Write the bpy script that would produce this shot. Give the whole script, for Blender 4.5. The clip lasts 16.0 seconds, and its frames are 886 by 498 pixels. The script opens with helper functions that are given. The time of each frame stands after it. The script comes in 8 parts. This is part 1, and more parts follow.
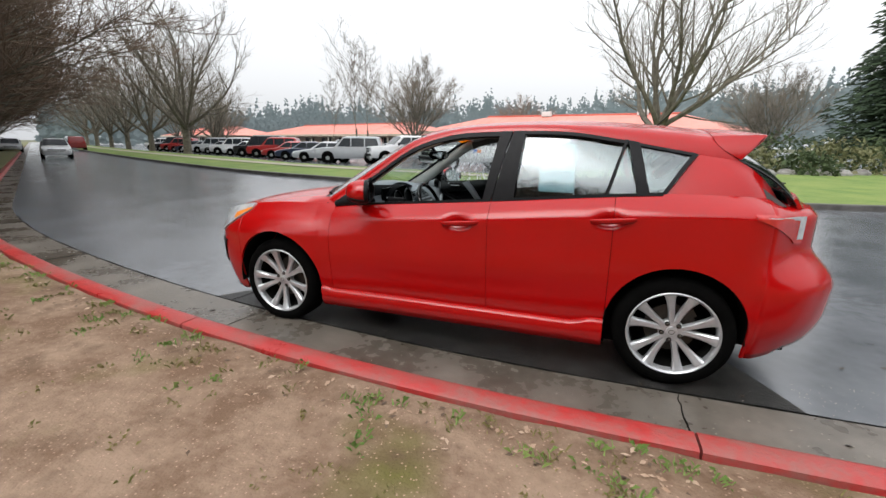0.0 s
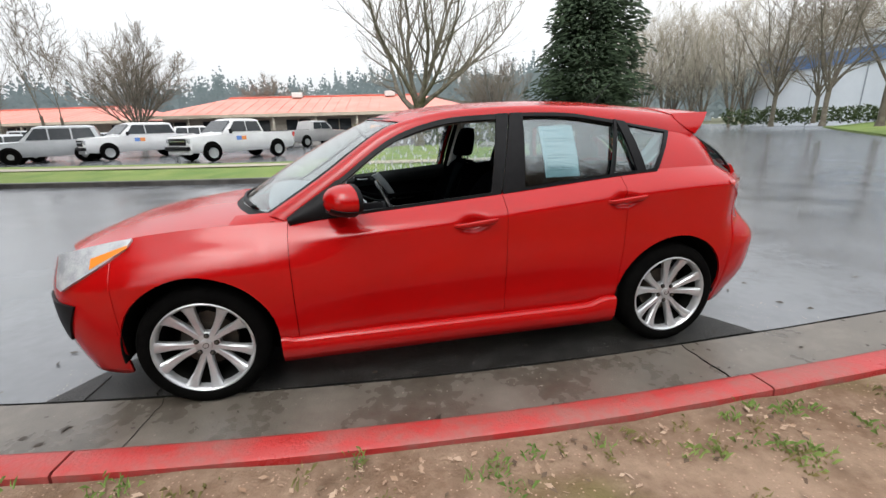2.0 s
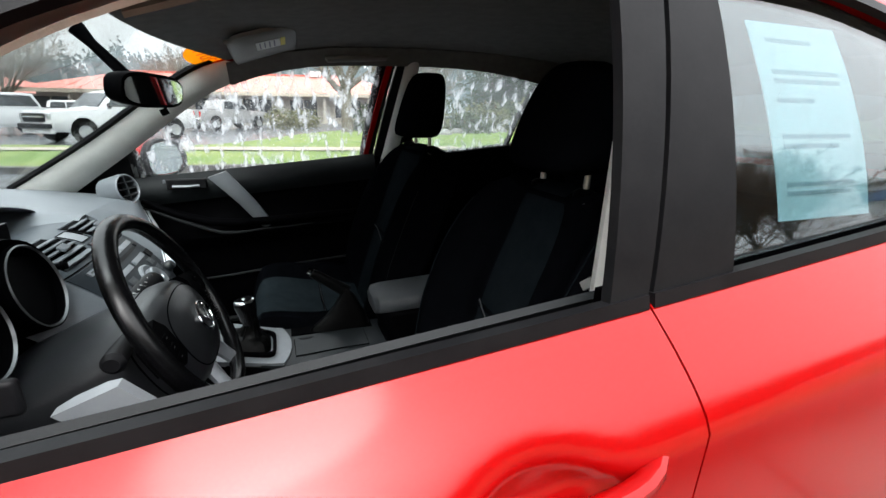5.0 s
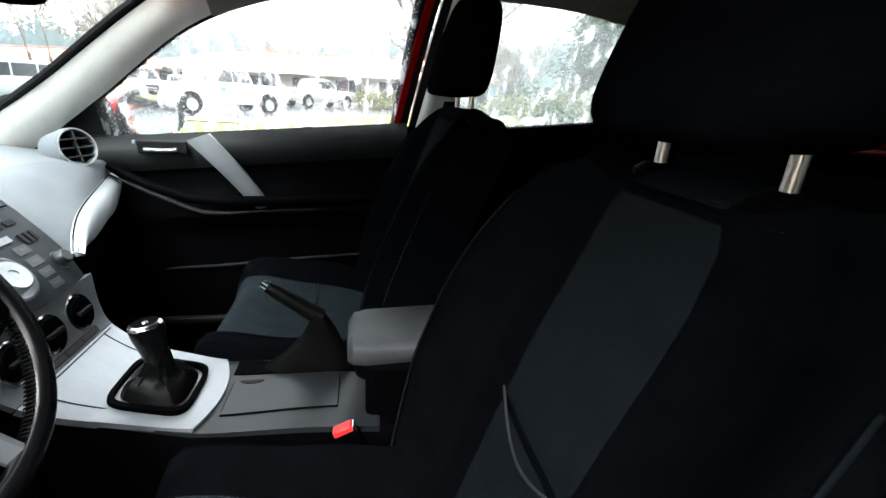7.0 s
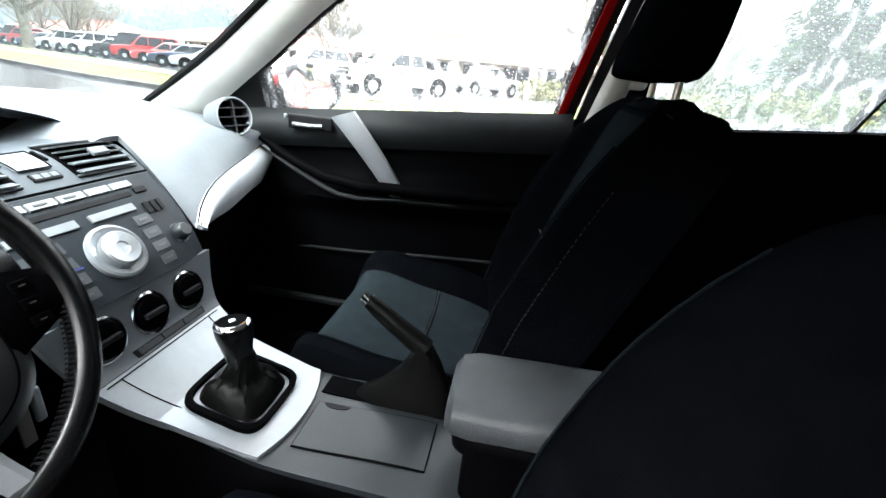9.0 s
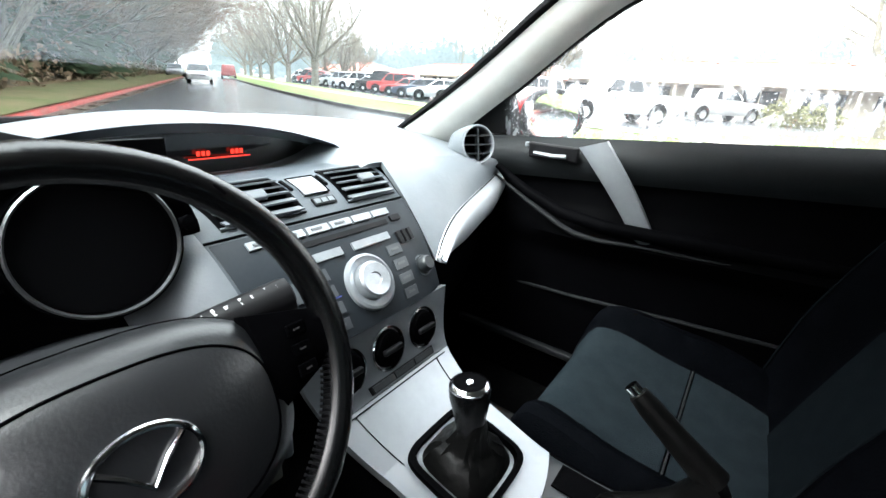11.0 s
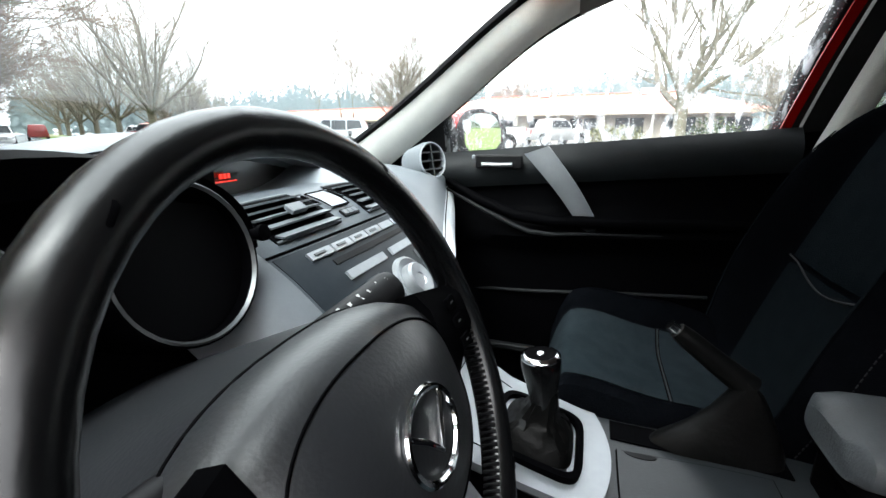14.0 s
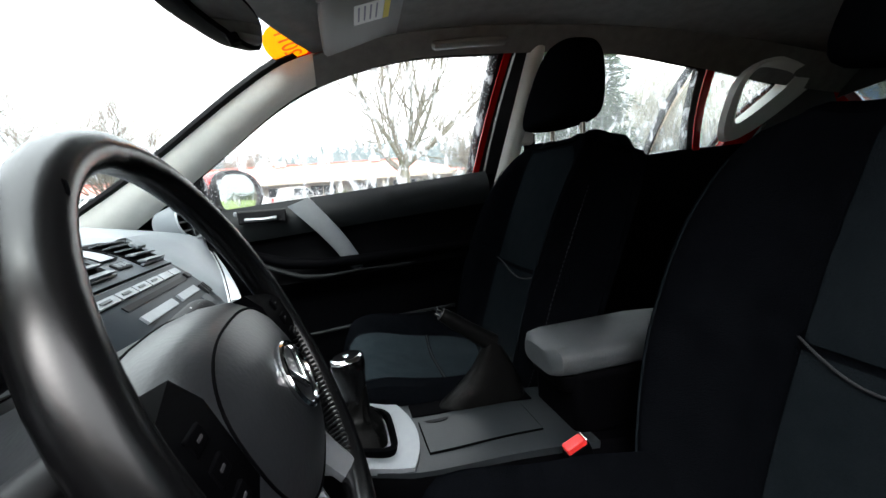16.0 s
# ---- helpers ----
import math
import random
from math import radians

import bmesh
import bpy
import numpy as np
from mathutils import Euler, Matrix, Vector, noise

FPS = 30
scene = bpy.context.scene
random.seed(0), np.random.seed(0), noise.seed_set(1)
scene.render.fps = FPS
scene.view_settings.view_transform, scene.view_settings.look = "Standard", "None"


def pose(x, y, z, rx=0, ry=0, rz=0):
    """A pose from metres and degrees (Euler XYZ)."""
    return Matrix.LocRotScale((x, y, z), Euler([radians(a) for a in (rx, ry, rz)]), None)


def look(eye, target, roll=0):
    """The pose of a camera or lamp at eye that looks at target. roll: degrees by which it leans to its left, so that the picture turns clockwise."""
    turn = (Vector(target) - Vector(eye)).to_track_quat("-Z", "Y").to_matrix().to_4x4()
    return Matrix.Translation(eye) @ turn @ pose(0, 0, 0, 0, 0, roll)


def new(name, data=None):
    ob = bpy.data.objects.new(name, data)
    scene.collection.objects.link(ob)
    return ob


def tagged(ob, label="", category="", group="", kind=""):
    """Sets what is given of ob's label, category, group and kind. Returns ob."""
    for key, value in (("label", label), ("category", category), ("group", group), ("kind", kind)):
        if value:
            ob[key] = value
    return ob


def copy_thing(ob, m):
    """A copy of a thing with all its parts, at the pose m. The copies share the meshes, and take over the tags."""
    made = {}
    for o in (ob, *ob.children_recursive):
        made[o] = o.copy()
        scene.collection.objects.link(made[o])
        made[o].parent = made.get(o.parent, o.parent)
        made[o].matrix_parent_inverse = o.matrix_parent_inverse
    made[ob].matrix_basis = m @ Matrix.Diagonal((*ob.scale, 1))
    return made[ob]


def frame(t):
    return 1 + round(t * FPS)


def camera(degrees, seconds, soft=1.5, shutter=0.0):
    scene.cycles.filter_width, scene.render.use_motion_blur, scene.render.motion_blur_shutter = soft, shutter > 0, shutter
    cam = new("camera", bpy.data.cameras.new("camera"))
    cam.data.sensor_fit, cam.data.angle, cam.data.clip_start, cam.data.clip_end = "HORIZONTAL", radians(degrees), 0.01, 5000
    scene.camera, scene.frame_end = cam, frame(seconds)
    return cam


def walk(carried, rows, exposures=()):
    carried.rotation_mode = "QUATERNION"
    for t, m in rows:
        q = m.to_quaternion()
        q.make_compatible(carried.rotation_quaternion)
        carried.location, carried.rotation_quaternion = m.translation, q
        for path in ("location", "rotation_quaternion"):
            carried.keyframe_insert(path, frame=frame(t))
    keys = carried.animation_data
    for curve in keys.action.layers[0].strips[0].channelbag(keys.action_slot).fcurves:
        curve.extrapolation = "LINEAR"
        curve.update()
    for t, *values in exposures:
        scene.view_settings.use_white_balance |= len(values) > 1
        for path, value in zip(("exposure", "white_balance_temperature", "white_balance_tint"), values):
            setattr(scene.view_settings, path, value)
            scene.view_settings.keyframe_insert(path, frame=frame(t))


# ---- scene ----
cam = camera(91.1, 16.0)
PATH = [
    (0, (0.859, -3.381, 1.321), (0.214, -1.547, 0.854), 0.7),
    (0.5, (0.458, -3.426, 1.274), (0.058, -1.512, 0.856), 1.5),
    (1, (0.09, -3.369, 1.335), (-0.004, -1.433, 0.84), 2.2),
    (1.5, (-0.225, -3.221, 1.304), (-0.1, -1.297, 0.773), -0.0),
    (2, (-0.541, -3.006, 1.355), (-0.151, -1.123, 0.805), -1.5),
    (2.5, (-0.686, -2.729, 1.294), (-0.14, -0.884, 0.747), -1.3),
    (3, (-0.7, -2.334, 1.289), (-0.199, -0.479, 0.735), -0.8),
    (3.5, (-0.638, -1.96, 1.316), (0.069, -0.197, 0.688), 0.2),
    (4, (-0.461, -1.632, 1.295), (0.265, 0.132, 0.694), 1.0),
    (6.3, (0.078, -0.79, 1.117), (0.668, 1.022, 0.51), 1.0),
    (6.5, (0.089, -0.768, 1.122), (0.662, 1.044, 0.501), 1.7),
    (7, (0.114, -0.708, 1.116), (0.472, 1.147, 0.458), 2.9),
    (7.5, (0.128, -0.646, 1.114), (0.228, 1.234, 0.439), 4.2),
    (8, (0.132, -0.588, 1.112), (0.026, 1.28, 0.404), 4.7),
    (8.5, (0.134, -0.535, 1.1), (-0.058, 1.306, 0.343), 3.8),
    (9, (0.126, -0.482, 1.099), (-0.146, 1.355, 0.357), 5.5),
    (9.5, (0.099, -0.44, 1.099), (-0.4, 1.348, 0.354), 6.1),
    (10, (0.066, -0.406, 1.091), (-0.688, 1.293, 0.353), 5.6),
    (10.2, (0.046, -0.392, 1.089), (-0.793, 1.269, 0.357), 5.3),
    (12.3, (-0.133, -0.388, 1.072), (-1.299, 1.086, 0.389), 2.3),
    (12.5, (-0.151, -0.401, 1.067), (-1.288, 1.092, 0.376), 2.3),
    (13, (-0.185, -0.446, 1.055), (-1.216, 1.127, 0.376), 2.6),
    (13.5, (-0.197, -0.491, 1.041), (-1.046, 1.207, 0.412), 1.7),
    (14, (-0.205, -0.531, 1.026), (-0.815, 1.301, 0.503), 0.0),
    (14.5, (-0.204, -0.555, 1.019), (-0.542, 1.371, 0.597), -0.6),
    (15, (-0.215, -0.595, 1.016), (-0.2, 1.381, 0.708), -2.0),
    (15.5, (-0.231, -0.628, 1.007), (0.033, 1.335, 0.725), -3.7),
    (16, (-0.24, -0.663, 0.986), (0.222, 1.264, 0.714), -4.1),
]
walk(cam, [(t, look(eye, target, roll)) for t, eye, target, roll in PATH], exposures=[(0, -0.05), (2, 0.05), (4.2, 0.32), (6.3, 1.85), (7, 2.05), (9, 2.55), (10.2, 2.6), (12.3, 1.85), (13.5, 1.85), (14.5, 1.85), (16, 1.65)])
# ---- world, sun ----
SKY = 0.27
world = bpy.data.worlds.new("overcast")
scene.world = world
world.use_nodes = True
wn, wl = world.node_tree.nodes, world.node_tree.links
sky = wn.new("ShaderNodeTexSky")
sky.sky_type, sky.sun_disc = "NISHITA", False
sky.sun_elevation, sky.sun_rotation = radians(48), radians(200)
sky.dust_density, sky.air_density, sky.ozone_density = 6.0, 1.6, 0.5
grey = wn.new("ShaderNodeHueSaturation")
grey.inputs["Saturation"].default_value = 0.10
wl.new(sky.outputs[0], grey.inputs["Color"])
cloud = wn.new("ShaderNodeMix")
cloud.data_type = "RGBA"
cloud.inputs["Factor"].default_value = 0.72
cloud.inputs["B"].default_value = (3.75, 3.85, 4.0, 1)
wl.new(grey.outputs[0], cloud.inputs["A"])
# an overcast sky is brighter overhead than at the horizon
where, axis, lift, tone = wn.new("ShaderNodeTexCoord"), wn.new("ShaderNodeSeparateXYZ"), wn.new("ShaderNodeMapRange"), wn.new("ShaderNodeVectorMath")
lift.inputs[1].default_value, lift.inputs[2].default_value, lift.inputs[3].default_value, lift.inputs[4].default_value = 0.0, 1.0, 0.95, 1.9
tone.operation = "SCALE"
wl.new(where.outputs["Generated"], axis.inputs[0])
wl.new(axis.outputs["Z"], lift.inputs[0])
wl.new(cloud.outputs["Result"], tone.inputs[0])
wl.new(lift.outputs[0], tone.inputs["Scale"])
wl.new(tone.outputs[0], wn["Background"].inputs[0])
wn["Background"].inputs[1].default_value = SKY
sun = new("sun", bpy.data.lights.new("sun", "SUN"))
sun.data.energy, sun.data.angle, sun.data.color = 0.7, radians(25), (1.0, 0.98, 0.95)
sun.matrix_world = look((0, 0, 30), (0 + 6, 12, 0))

# ---- materials ----
MATS = {}


def mat(name, col, rough=0.5, metal=0.0, col2=None, scale=6.0, detail=4.0, bump=0.0, bscale=None, coat=0.0, spec=0.5, rvar=0.0, mix=(0.35, 0.65), alpha=1.0):
    """Principled material with two scales of noise in colour, gloss and relief."""
    if name in MATS:
        return MATS[name]
    m = bpy.data.materials.new(name)
    m.use_nodes = True
    n, l = m.node_tree.nodes, m.node_tree.links
    b = n["Principled BSDF"]
    b.inputs["Roughness"].default_value, b.inputs["Metallic"].default_value = rough, metal
    b.inputs["Coat Weight"].default_value, b.inputs["Coat Roughness"].default_value = coat, 0.06
    b.inputs["Specular IOR Level"].default_value = spec
    b.inputs["Base Color"].default_value = (*col, 1)
    tc = n.new("ShaderNodeTexCoord")
    if col2 is not None:
        big, fine, add = n.new("ShaderNodeTexNoise"), n.new("ShaderNodeTexNoise"), n.new("ShaderNodeMath")
        big.inputs["Scale"].default_value, big.inputs["Detail"].default_value = scale, detail
        fine.inputs["Scale"].default_value, fine.inputs["Detail"].default_value = scale * 9, 3
        add.operation = "MULTIPLY_ADD"
        add.inputs[1].default_value = 0.35
        ramp = n.new("ShaderNodeValToRGB")
        ramp.color_ramp.elements[0].position, ramp.color_ramp.elements[1].position = mix[0] + 0.17, mix[1] + 0.17
        ramp.color_ramp.elements[0].color, ramp.color_ramp.elements[1].color = (*col, 1), (*col2, 1)
        for t in (big, fine):
            l.new(tc.outputs["Object"], t.inputs["Vector"])
        l.new(fine.outputs["Fac"], add.inputs[0])
        l.new(big.outputs["Fac"], add.inputs[2])
        l.new(add.outputs[0], ramp.inputs[0])
        l.new(ramp.outputs[0], b.inputs["Base Color"])
        if rvar:
            rr = n.new("ShaderNodeMapRange")
            rr.inputs[1].default_value, rr.inputs[2].default_value = 0.45, 0.75
            rr.inputs[3].default_value, rr.inputs[4].default_value = rough - rvar, rough + rvar
            l.new(add.outputs[0], rr.inputs[0])
            l.new(rr.outputs[0], b.inputs["Roughness"])
    if bump:
        t, bp = n.new("ShaderNodeTexNoise"), n.new("ShaderNodeBump")
        t.inputs["Scale"].default_value, t.inputs["Detail"].default_value = bscale or scale * 6, 5
        bp.inputs["Strength"].default_value, bp.inputs["Distance"].default_value = min(1.0, bump), 0.02
        l.new(tc.outputs["Object"], t.inputs["Vector"])
        l.new(t.outputs["Fac"], bp.inputs["Height"])
        l.new(bp.outputs[0], b.inputs["Normal"])
    MATS[name] = m
    return m


def glass(name, tint=(0.85, 0.93, 0.92), wet=0.0, fog=0.0, low=0.04, high=0.8, power=4.0):
    """Clear pane: mostly see-through, with a gloss, and rain on it where wet."""
    if name in MATS:
        return MATS[name]
    m = bpy.data.materials.new(name)
    m.use_nodes = True
    n, l = m.node_tree.nodes, m.node_tree.links
    n.remove(n["Principled BSDF"])
    tr, gl, mx, fr = n.new("ShaderNodeBsdfTransparent"), n.new("ShaderNodeBsdfGlossy"), n.new("ShaderNodeMixShader"), n.new("ShaderNodeMapRange")
    lw, pw = n.new("ShaderNodeLayerWeight"), n.new("ShaderNodeMath")
    lw.inputs[0].default_value, pw.operation, pw.inputs[1].default_value = 0.5, "POWER", power
    l.new(lw.outputs["Facing"], pw.inputs[0])
    l.new(pw.outputs[0], fr.inputs[0])
    fr.inputs[3].default_value, fr.inputs[4].default_value = low, high
    tr.inputs[0].default_value = (*tint, 1)
    gl.inputs["Roughness"].default_value = 0.02
    l.new(fr.outputs[0], mx.inputs[0])
    l.new(tr.outputs[0], mx.inputs[1])
    l.new(gl.outputs[0], mx.inputs[2])
    last = mx
    if wet:
        tc, mp = n.new("ShaderNodeTexCoord"), n.new("ShaderNodeMapping")
        mp.inputs["Scale"].default_value = (1.0, 1.0, 0.35)
        no, vo = n.new("ShaderNodeTexNoise"), n.new("ShaderNodeTexVoronoi")
        no.inputs["Scale"].default_value, no.inputs["Detail"].default_value = 38, 3
        vo.inputs["Scale"].default_value = 110
        mr, mv, ad = n.new("ShaderNodeMapRange"), n.new("ShaderNodeMapRange"), n.new("ShaderNodeMath")
        mr.inputs[1].default_value, mr.inputs[2].default_value = 0.53, 0.68
        mv.inputs[1].default_value, mv.inputs[2].default_value, mv.inputs[3].default_value, mv.inputs[4].default_value = 0.10, 0.26, 0.8, 0.0
        ad.operation = "MAXIMUM"
        rf, m2, sc = n.new("ShaderNodeBsdfTranslucent"), n.new("ShaderNodeMixShader"), n.new("ShaderNodeMath")
        rf.inputs[0].default_value = (0.8, 0.83, 0.85, 1)
        sc.operation, sc.inputs[1].default_value, sc.inputs[2].default_value, sc.use_clamp = "MULTIPLY_ADD", wet, fog, True
        l.new(tc.outputs["Object"], mp.inputs[0])
        l.new(mp.outputs[0], no.inputs["Vector"])
        l.new(tc.outputs["Object"], vo.inputs["Vector"])
        l.new(no.outputs["Fac"], mr.inputs[0])
        l.new(vo.outputs["Distance"], mv.inputs[0])
        l.new(mr.outputs[0], ad.inputs[0])
        l.new(mv.outputs[0], ad.inputs[1])
        l.new(ad.outputs[0], sc.inputs[0])
        l.new(sc.outputs[0], m2.inputs[0])
        l.new(mx.outputs[0], m2.inputs[1])
        l.new(rf.outputs[0], m2.inputs[2])
        last = m2
    l.new(last.outputs[0], n["Material Output"].inputs[0])
    MATS[name] = m
    return m


def glow(name, col, strength):
    m = bpy.data.materials.new(name)
    m.use_nodes = True
    b = m.node_tree.nodes["Principled BSDF"]
    b.inputs["Base Color"].default_value = (*col, 1)
    b.inputs["Emission Color"].default_value = (*col, 1)
    b.inputs["Emission Strength"].default_value = strength
    return m


RED = mat("red_paint", (0.350, 0.0016, 0.0020), 0.5, 0.0, (0.330, 0.0015, 0.0018), 3.0, coat=0.82, spec=0.03)
RED.node_tree.nodes["Principled BSDF"].inputs["Coat Roughness"].default_value = 0.14
RED.node_tree.nodes["Principled BSDF"].inputs["Coat IOR"].default_value = 1.52
BLACKTRIM = mat("black_window_trim", (0.005, 0.005, 0.006), 0.48, col2=(0.008, 0.008, 0.009), scale=20, spec=0.14)
RUBBER = mat("tyre_rubber", (0.0016, 0.0016, 0.0016), 0.85, col2=(0.003, 0.003, 0.0028), scale=18, bump=0.15, spec=0.03)
ALLOY = mat("silver_alloy", (0.50, 0.51, 0.52), 0.30, 0.60, (0.44, 0.45, 0.46), 12)
DARKMETAL = mat("dark_metal", (0.05, 0.045, 0.04), 0.6, 0.6, (0.09, 0.07, 0.055), 15)
UNDER = mat("underbody_black", (0.004, 0.004, 0.004), 0.95, col2=(0.007, 0.007, 0.006), scale=9, spec=0.03)
CHROME = mat("chrome", (0.8, 0.81, 0.82), 0.12, 1.0)
CLEARLAMP = mat("lamp_lens", (0.62, 0.64, 0.66), 0.12, 0.3, (0.4, 0.42, 0.45), 14, coat=1.0)
AMBER = mat("amber_lens", (0.75, 0.22, 0.03), 0.15, coat=1.0)
REDLENS = mat("red_lens", (0.55, 0.02, 0.015), 0.12, coat=1.0, col2=(0.42, 0.012, 0.01), scale=25)
GLASS = glass("window_glass")
TINT = glass("tinted_window_glass", (0.66, 0.77, 0.79), 0.05, 0.006, low=0.15)
FOGGED = glass("rain_fogged_glass", (0.82, 0.87, 0.87), 0.34, 0.07)
WET = glass("rain_wet_glass", (0.95, 0.97, 0.97), 0.58, 0.03)
SHIELD = glass("windscreen_glass", (0.95, 0.99, 0.99), low=0.045, high=0.95, power=3.5)
MIRRORGLASS = mat("mirror_glass", (0.75, 0.78, 0.8), 0.03, 1.0)
# cabin blacks lie below real cloth and plastic; deep shade is in these tones
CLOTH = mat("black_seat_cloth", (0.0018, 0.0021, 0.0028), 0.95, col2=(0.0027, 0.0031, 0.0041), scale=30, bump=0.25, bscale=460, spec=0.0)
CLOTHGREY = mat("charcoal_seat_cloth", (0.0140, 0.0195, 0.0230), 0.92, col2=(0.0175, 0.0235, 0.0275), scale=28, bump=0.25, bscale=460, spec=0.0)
# same insert cloth, toned down for the shade on the backrests
BACKCLOTH = mat("shaded_insert_cloth", (0.0058, 0.0080, 0.0098), 0.94, col2=(0.0074, 0.0098, 0.0118), scale=28, bump=0.25, bscale=460, spec=0.0)
PLASTIC = mat("charcoal_plastic", (0.085, 0.096, 0.108), 0.42, col2=(0.10, 0.112, 0.124), scale=14, bump=0.05, bscale=380)
STACKPLASTIC = mat("dark_stack_plastic", (0.050, 0.060, 0.071), 0.42, spec=0.35, col2=(0.060, 0.071, 0.082), scale=14, bump=0.05, bscale=380)
DASHTOP = mat("grained_dash_plastic", (0.125, 0.138, 0.152), 0.42, col2=(0.145, 0.16, 0.175), scale=10, bump=0.08, bscale=300)
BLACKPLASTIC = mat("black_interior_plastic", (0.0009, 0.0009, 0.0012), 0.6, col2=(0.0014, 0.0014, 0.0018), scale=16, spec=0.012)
LEATHER = mat("black_wheel_leather", (0.0020, 0.0020, 0.0024), 0.27, col2=(0.0030, 0.0030, 0.0034), scale=22, bump=0.012, bscale=420, spec=0.50)
CONSOLE = mat("dark_console_plastic", (0.0120, 0.0152, 0.0174), 0.40, col2=(0.0158, 0.019, 0.0218), scale=16, bump=0.05, bscale=380)
SILVER = mat("silver_interior_trim", (0.31, 0.33, 0.35), 0.34, 0.40, (0.27, 0.29, 0.31), 9)
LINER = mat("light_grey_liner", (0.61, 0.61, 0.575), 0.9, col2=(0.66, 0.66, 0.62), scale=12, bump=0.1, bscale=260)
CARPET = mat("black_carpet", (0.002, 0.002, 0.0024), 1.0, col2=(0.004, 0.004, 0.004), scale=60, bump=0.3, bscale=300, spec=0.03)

# ---- builders ----


class Geo:
    """Gathers vertices and faces of one mesh."""

    def __init__(self):
        self.v, self.f = [], []

    def add(self, verts, faces, m=None):
        k = len(self.v)
        self.v += [tuple(m @ Vector(p)) for p in verts] if m is not None else [tuple(p) for p in verts]
        self.f += [tuple(i + k for i in f) for f in faces]
        return self

    def box(self, c, s, m=None, top=(1, 1)):
        x, y, z = (a / 2 for a in s)
        vs = [(sx * x * (top[0] if sz > 0 else 1) + c[0], sy * y * (top[1] if sz > 0 else 1) + c[1], sz * z + c[2]) for sz in (-1, 1) for sx, sy in ((-1, -1), (1, -1), (1, 1), (-1, 1))]
        return self.add(vs, [(3, 2, 1, 0), (4, 5, 6, 7), (0, 1, 5, 4), (1, 2, 6, 5), (2, 3, 7, 6), (3, 0, 4, 7)], m)

    def sheet(self, fn, nu, nv, flip=False, us=None, vs=None):
        us = us if us is not None else [i / nu for i in range(nu + 1)]
        vs = vs if vs is not None else [j / nv for j in range(nv + 1)]
        w = len(vs)
        pts = [fn(u, v) for u in us for v in vs]
        fs = [(i * w + j, (i + 1) * w + j, (i + 1) * w + j + 1, i * w + j + 1) for i in range(len(us) - 1) for j in range(w - 1)]
        return self.add(pts, [tuple(reversed(f)) for f in fs] if flip else fs)

    def loft(self, rings, caps=True, m=None, closed=True):
        n = len(rings[0])
        pts = [p for r in rings for p in r]
        last = n if closed else n - 1
        fs = [(i * n + j, i * n + (j + 1) % n, (i + 1) * n + (j + 1) % n, (i + 1) * n + j) for i in range(len(rings) - 1) for j in range(last)]
        if caps and closed:
            fs += [tuple(reversed(range(n))), tuple(range((len(rings) - 1) * n, len(rings) * n))]
        return self.add(pts, fs, m)

    def lathe(self, prof, m=None, seg=24, caps=True):
        """Profile of (radius, height) round the z axis of m."""
        rings = [[(r * math.cos(2 * math.pi * k / seg), r * math.sin(2 * math.pi * k / seg), h) for k in range(seg)] for r, h in prof]
        return self.loft(rings, caps, m)

    def tube(self, pts, rad, seg=8, caps=True, closed=False, flat=1.0):
        pts = [Vector(p) for p in pts]
        n = len(pts)
        rads = rad if isinstance(rad, (list, tuple)) else [rad] * n
        rings, side = [], None
        for i, p in enumerate(pts):
            d = (pts[(i + 1) % n] - pts[i - 1]) if closed else (pts[min(i + 1, n - 1)] - pts[max(i - 1, 0)])
            d.normalize()
            if side is None:
                side = d.orthogonal().normalized()
            side = (side - d * side.dot(d)).normalized()
            up = d.cross(side)
            rings.append([tuple(p + rads[i] * (math.cos(a) * side + flat * math.sin(a) * up)) for a in (2 * math.pi * k / seg for k in range(seg))])
        if closed:
            rings.append(rings[0])
        return self.loft(rings, caps and not closed)

    def prism(self, outline, h0, h1, m=None):
        """A flat outline in x, y raised from h0 to h1."""
        return self.loft([[(x, y, h) for x, y in outline] for h in (h0, h1)], True, m)


def thick(geo, d):
    """Gives an open sheet a thickness d behind its front, with crisp rims."""
    v, quads = np.array(geo.v, float), geo.f
    nrm = np.zeros_like(v)
    for f in quads:
        p = v[list(f)]
        k = np.cross(p[2] - p[0], p[-1] - p[1])
        for i in f:
            nrm[i] += k
    nrm /= np.maximum(np.linalg.norm(nrm, axis=1, keepdims=True), 1e-12)
    back = v - nrm * d
    out = Geo()
    out.add(v.tolist(), quads)
    out.add(back.tolist(), [tuple(reversed(f)) for f in quads])
    count = {}
    for f in quads:
        for i, j in zip(f, f[1:] + f[:1]):
            count[(i, j)] = 1
    for i, j in count:
        if (j, i) not in count:
            out.add([v[i], back[i], back[j], v[j]], [(0, 1, 2, 3)])
    return out


def made(name, geo, material, smooth=True, solid=0.0, bevel=0.0, angle=40, subdiv=0):
    if solid:
        geo = thick(geo, solid)
    me = bpy.data.meshes.new(name)
    me.from_pydata(geo.v, [], geo.f)
    me.materials.append(material)
    if smooth:
        me.shade_smooth()
        me.set_sharp_from_angle(angle=radians(angle))
    me.update()
    ob = new(name, me)
    if bevel:
        md = ob.modifiers.new("bevel", "BEVEL")
        md.width, md.segments, md.limit_method, md.angle_limit = bevel, 3, "ANGLE", radians(35)
    if subdiv:
        md = ob.modifiers.new("round", "SUBSURF")
        md.levels = md.render_levels = subdiv
    return ob


def part(name, geo, material, parent, label="", **kw):
    ob = made(name, geo, material, **kw)
    ob.parent = parent
    if label:
        ob["label"] = label
    return ob


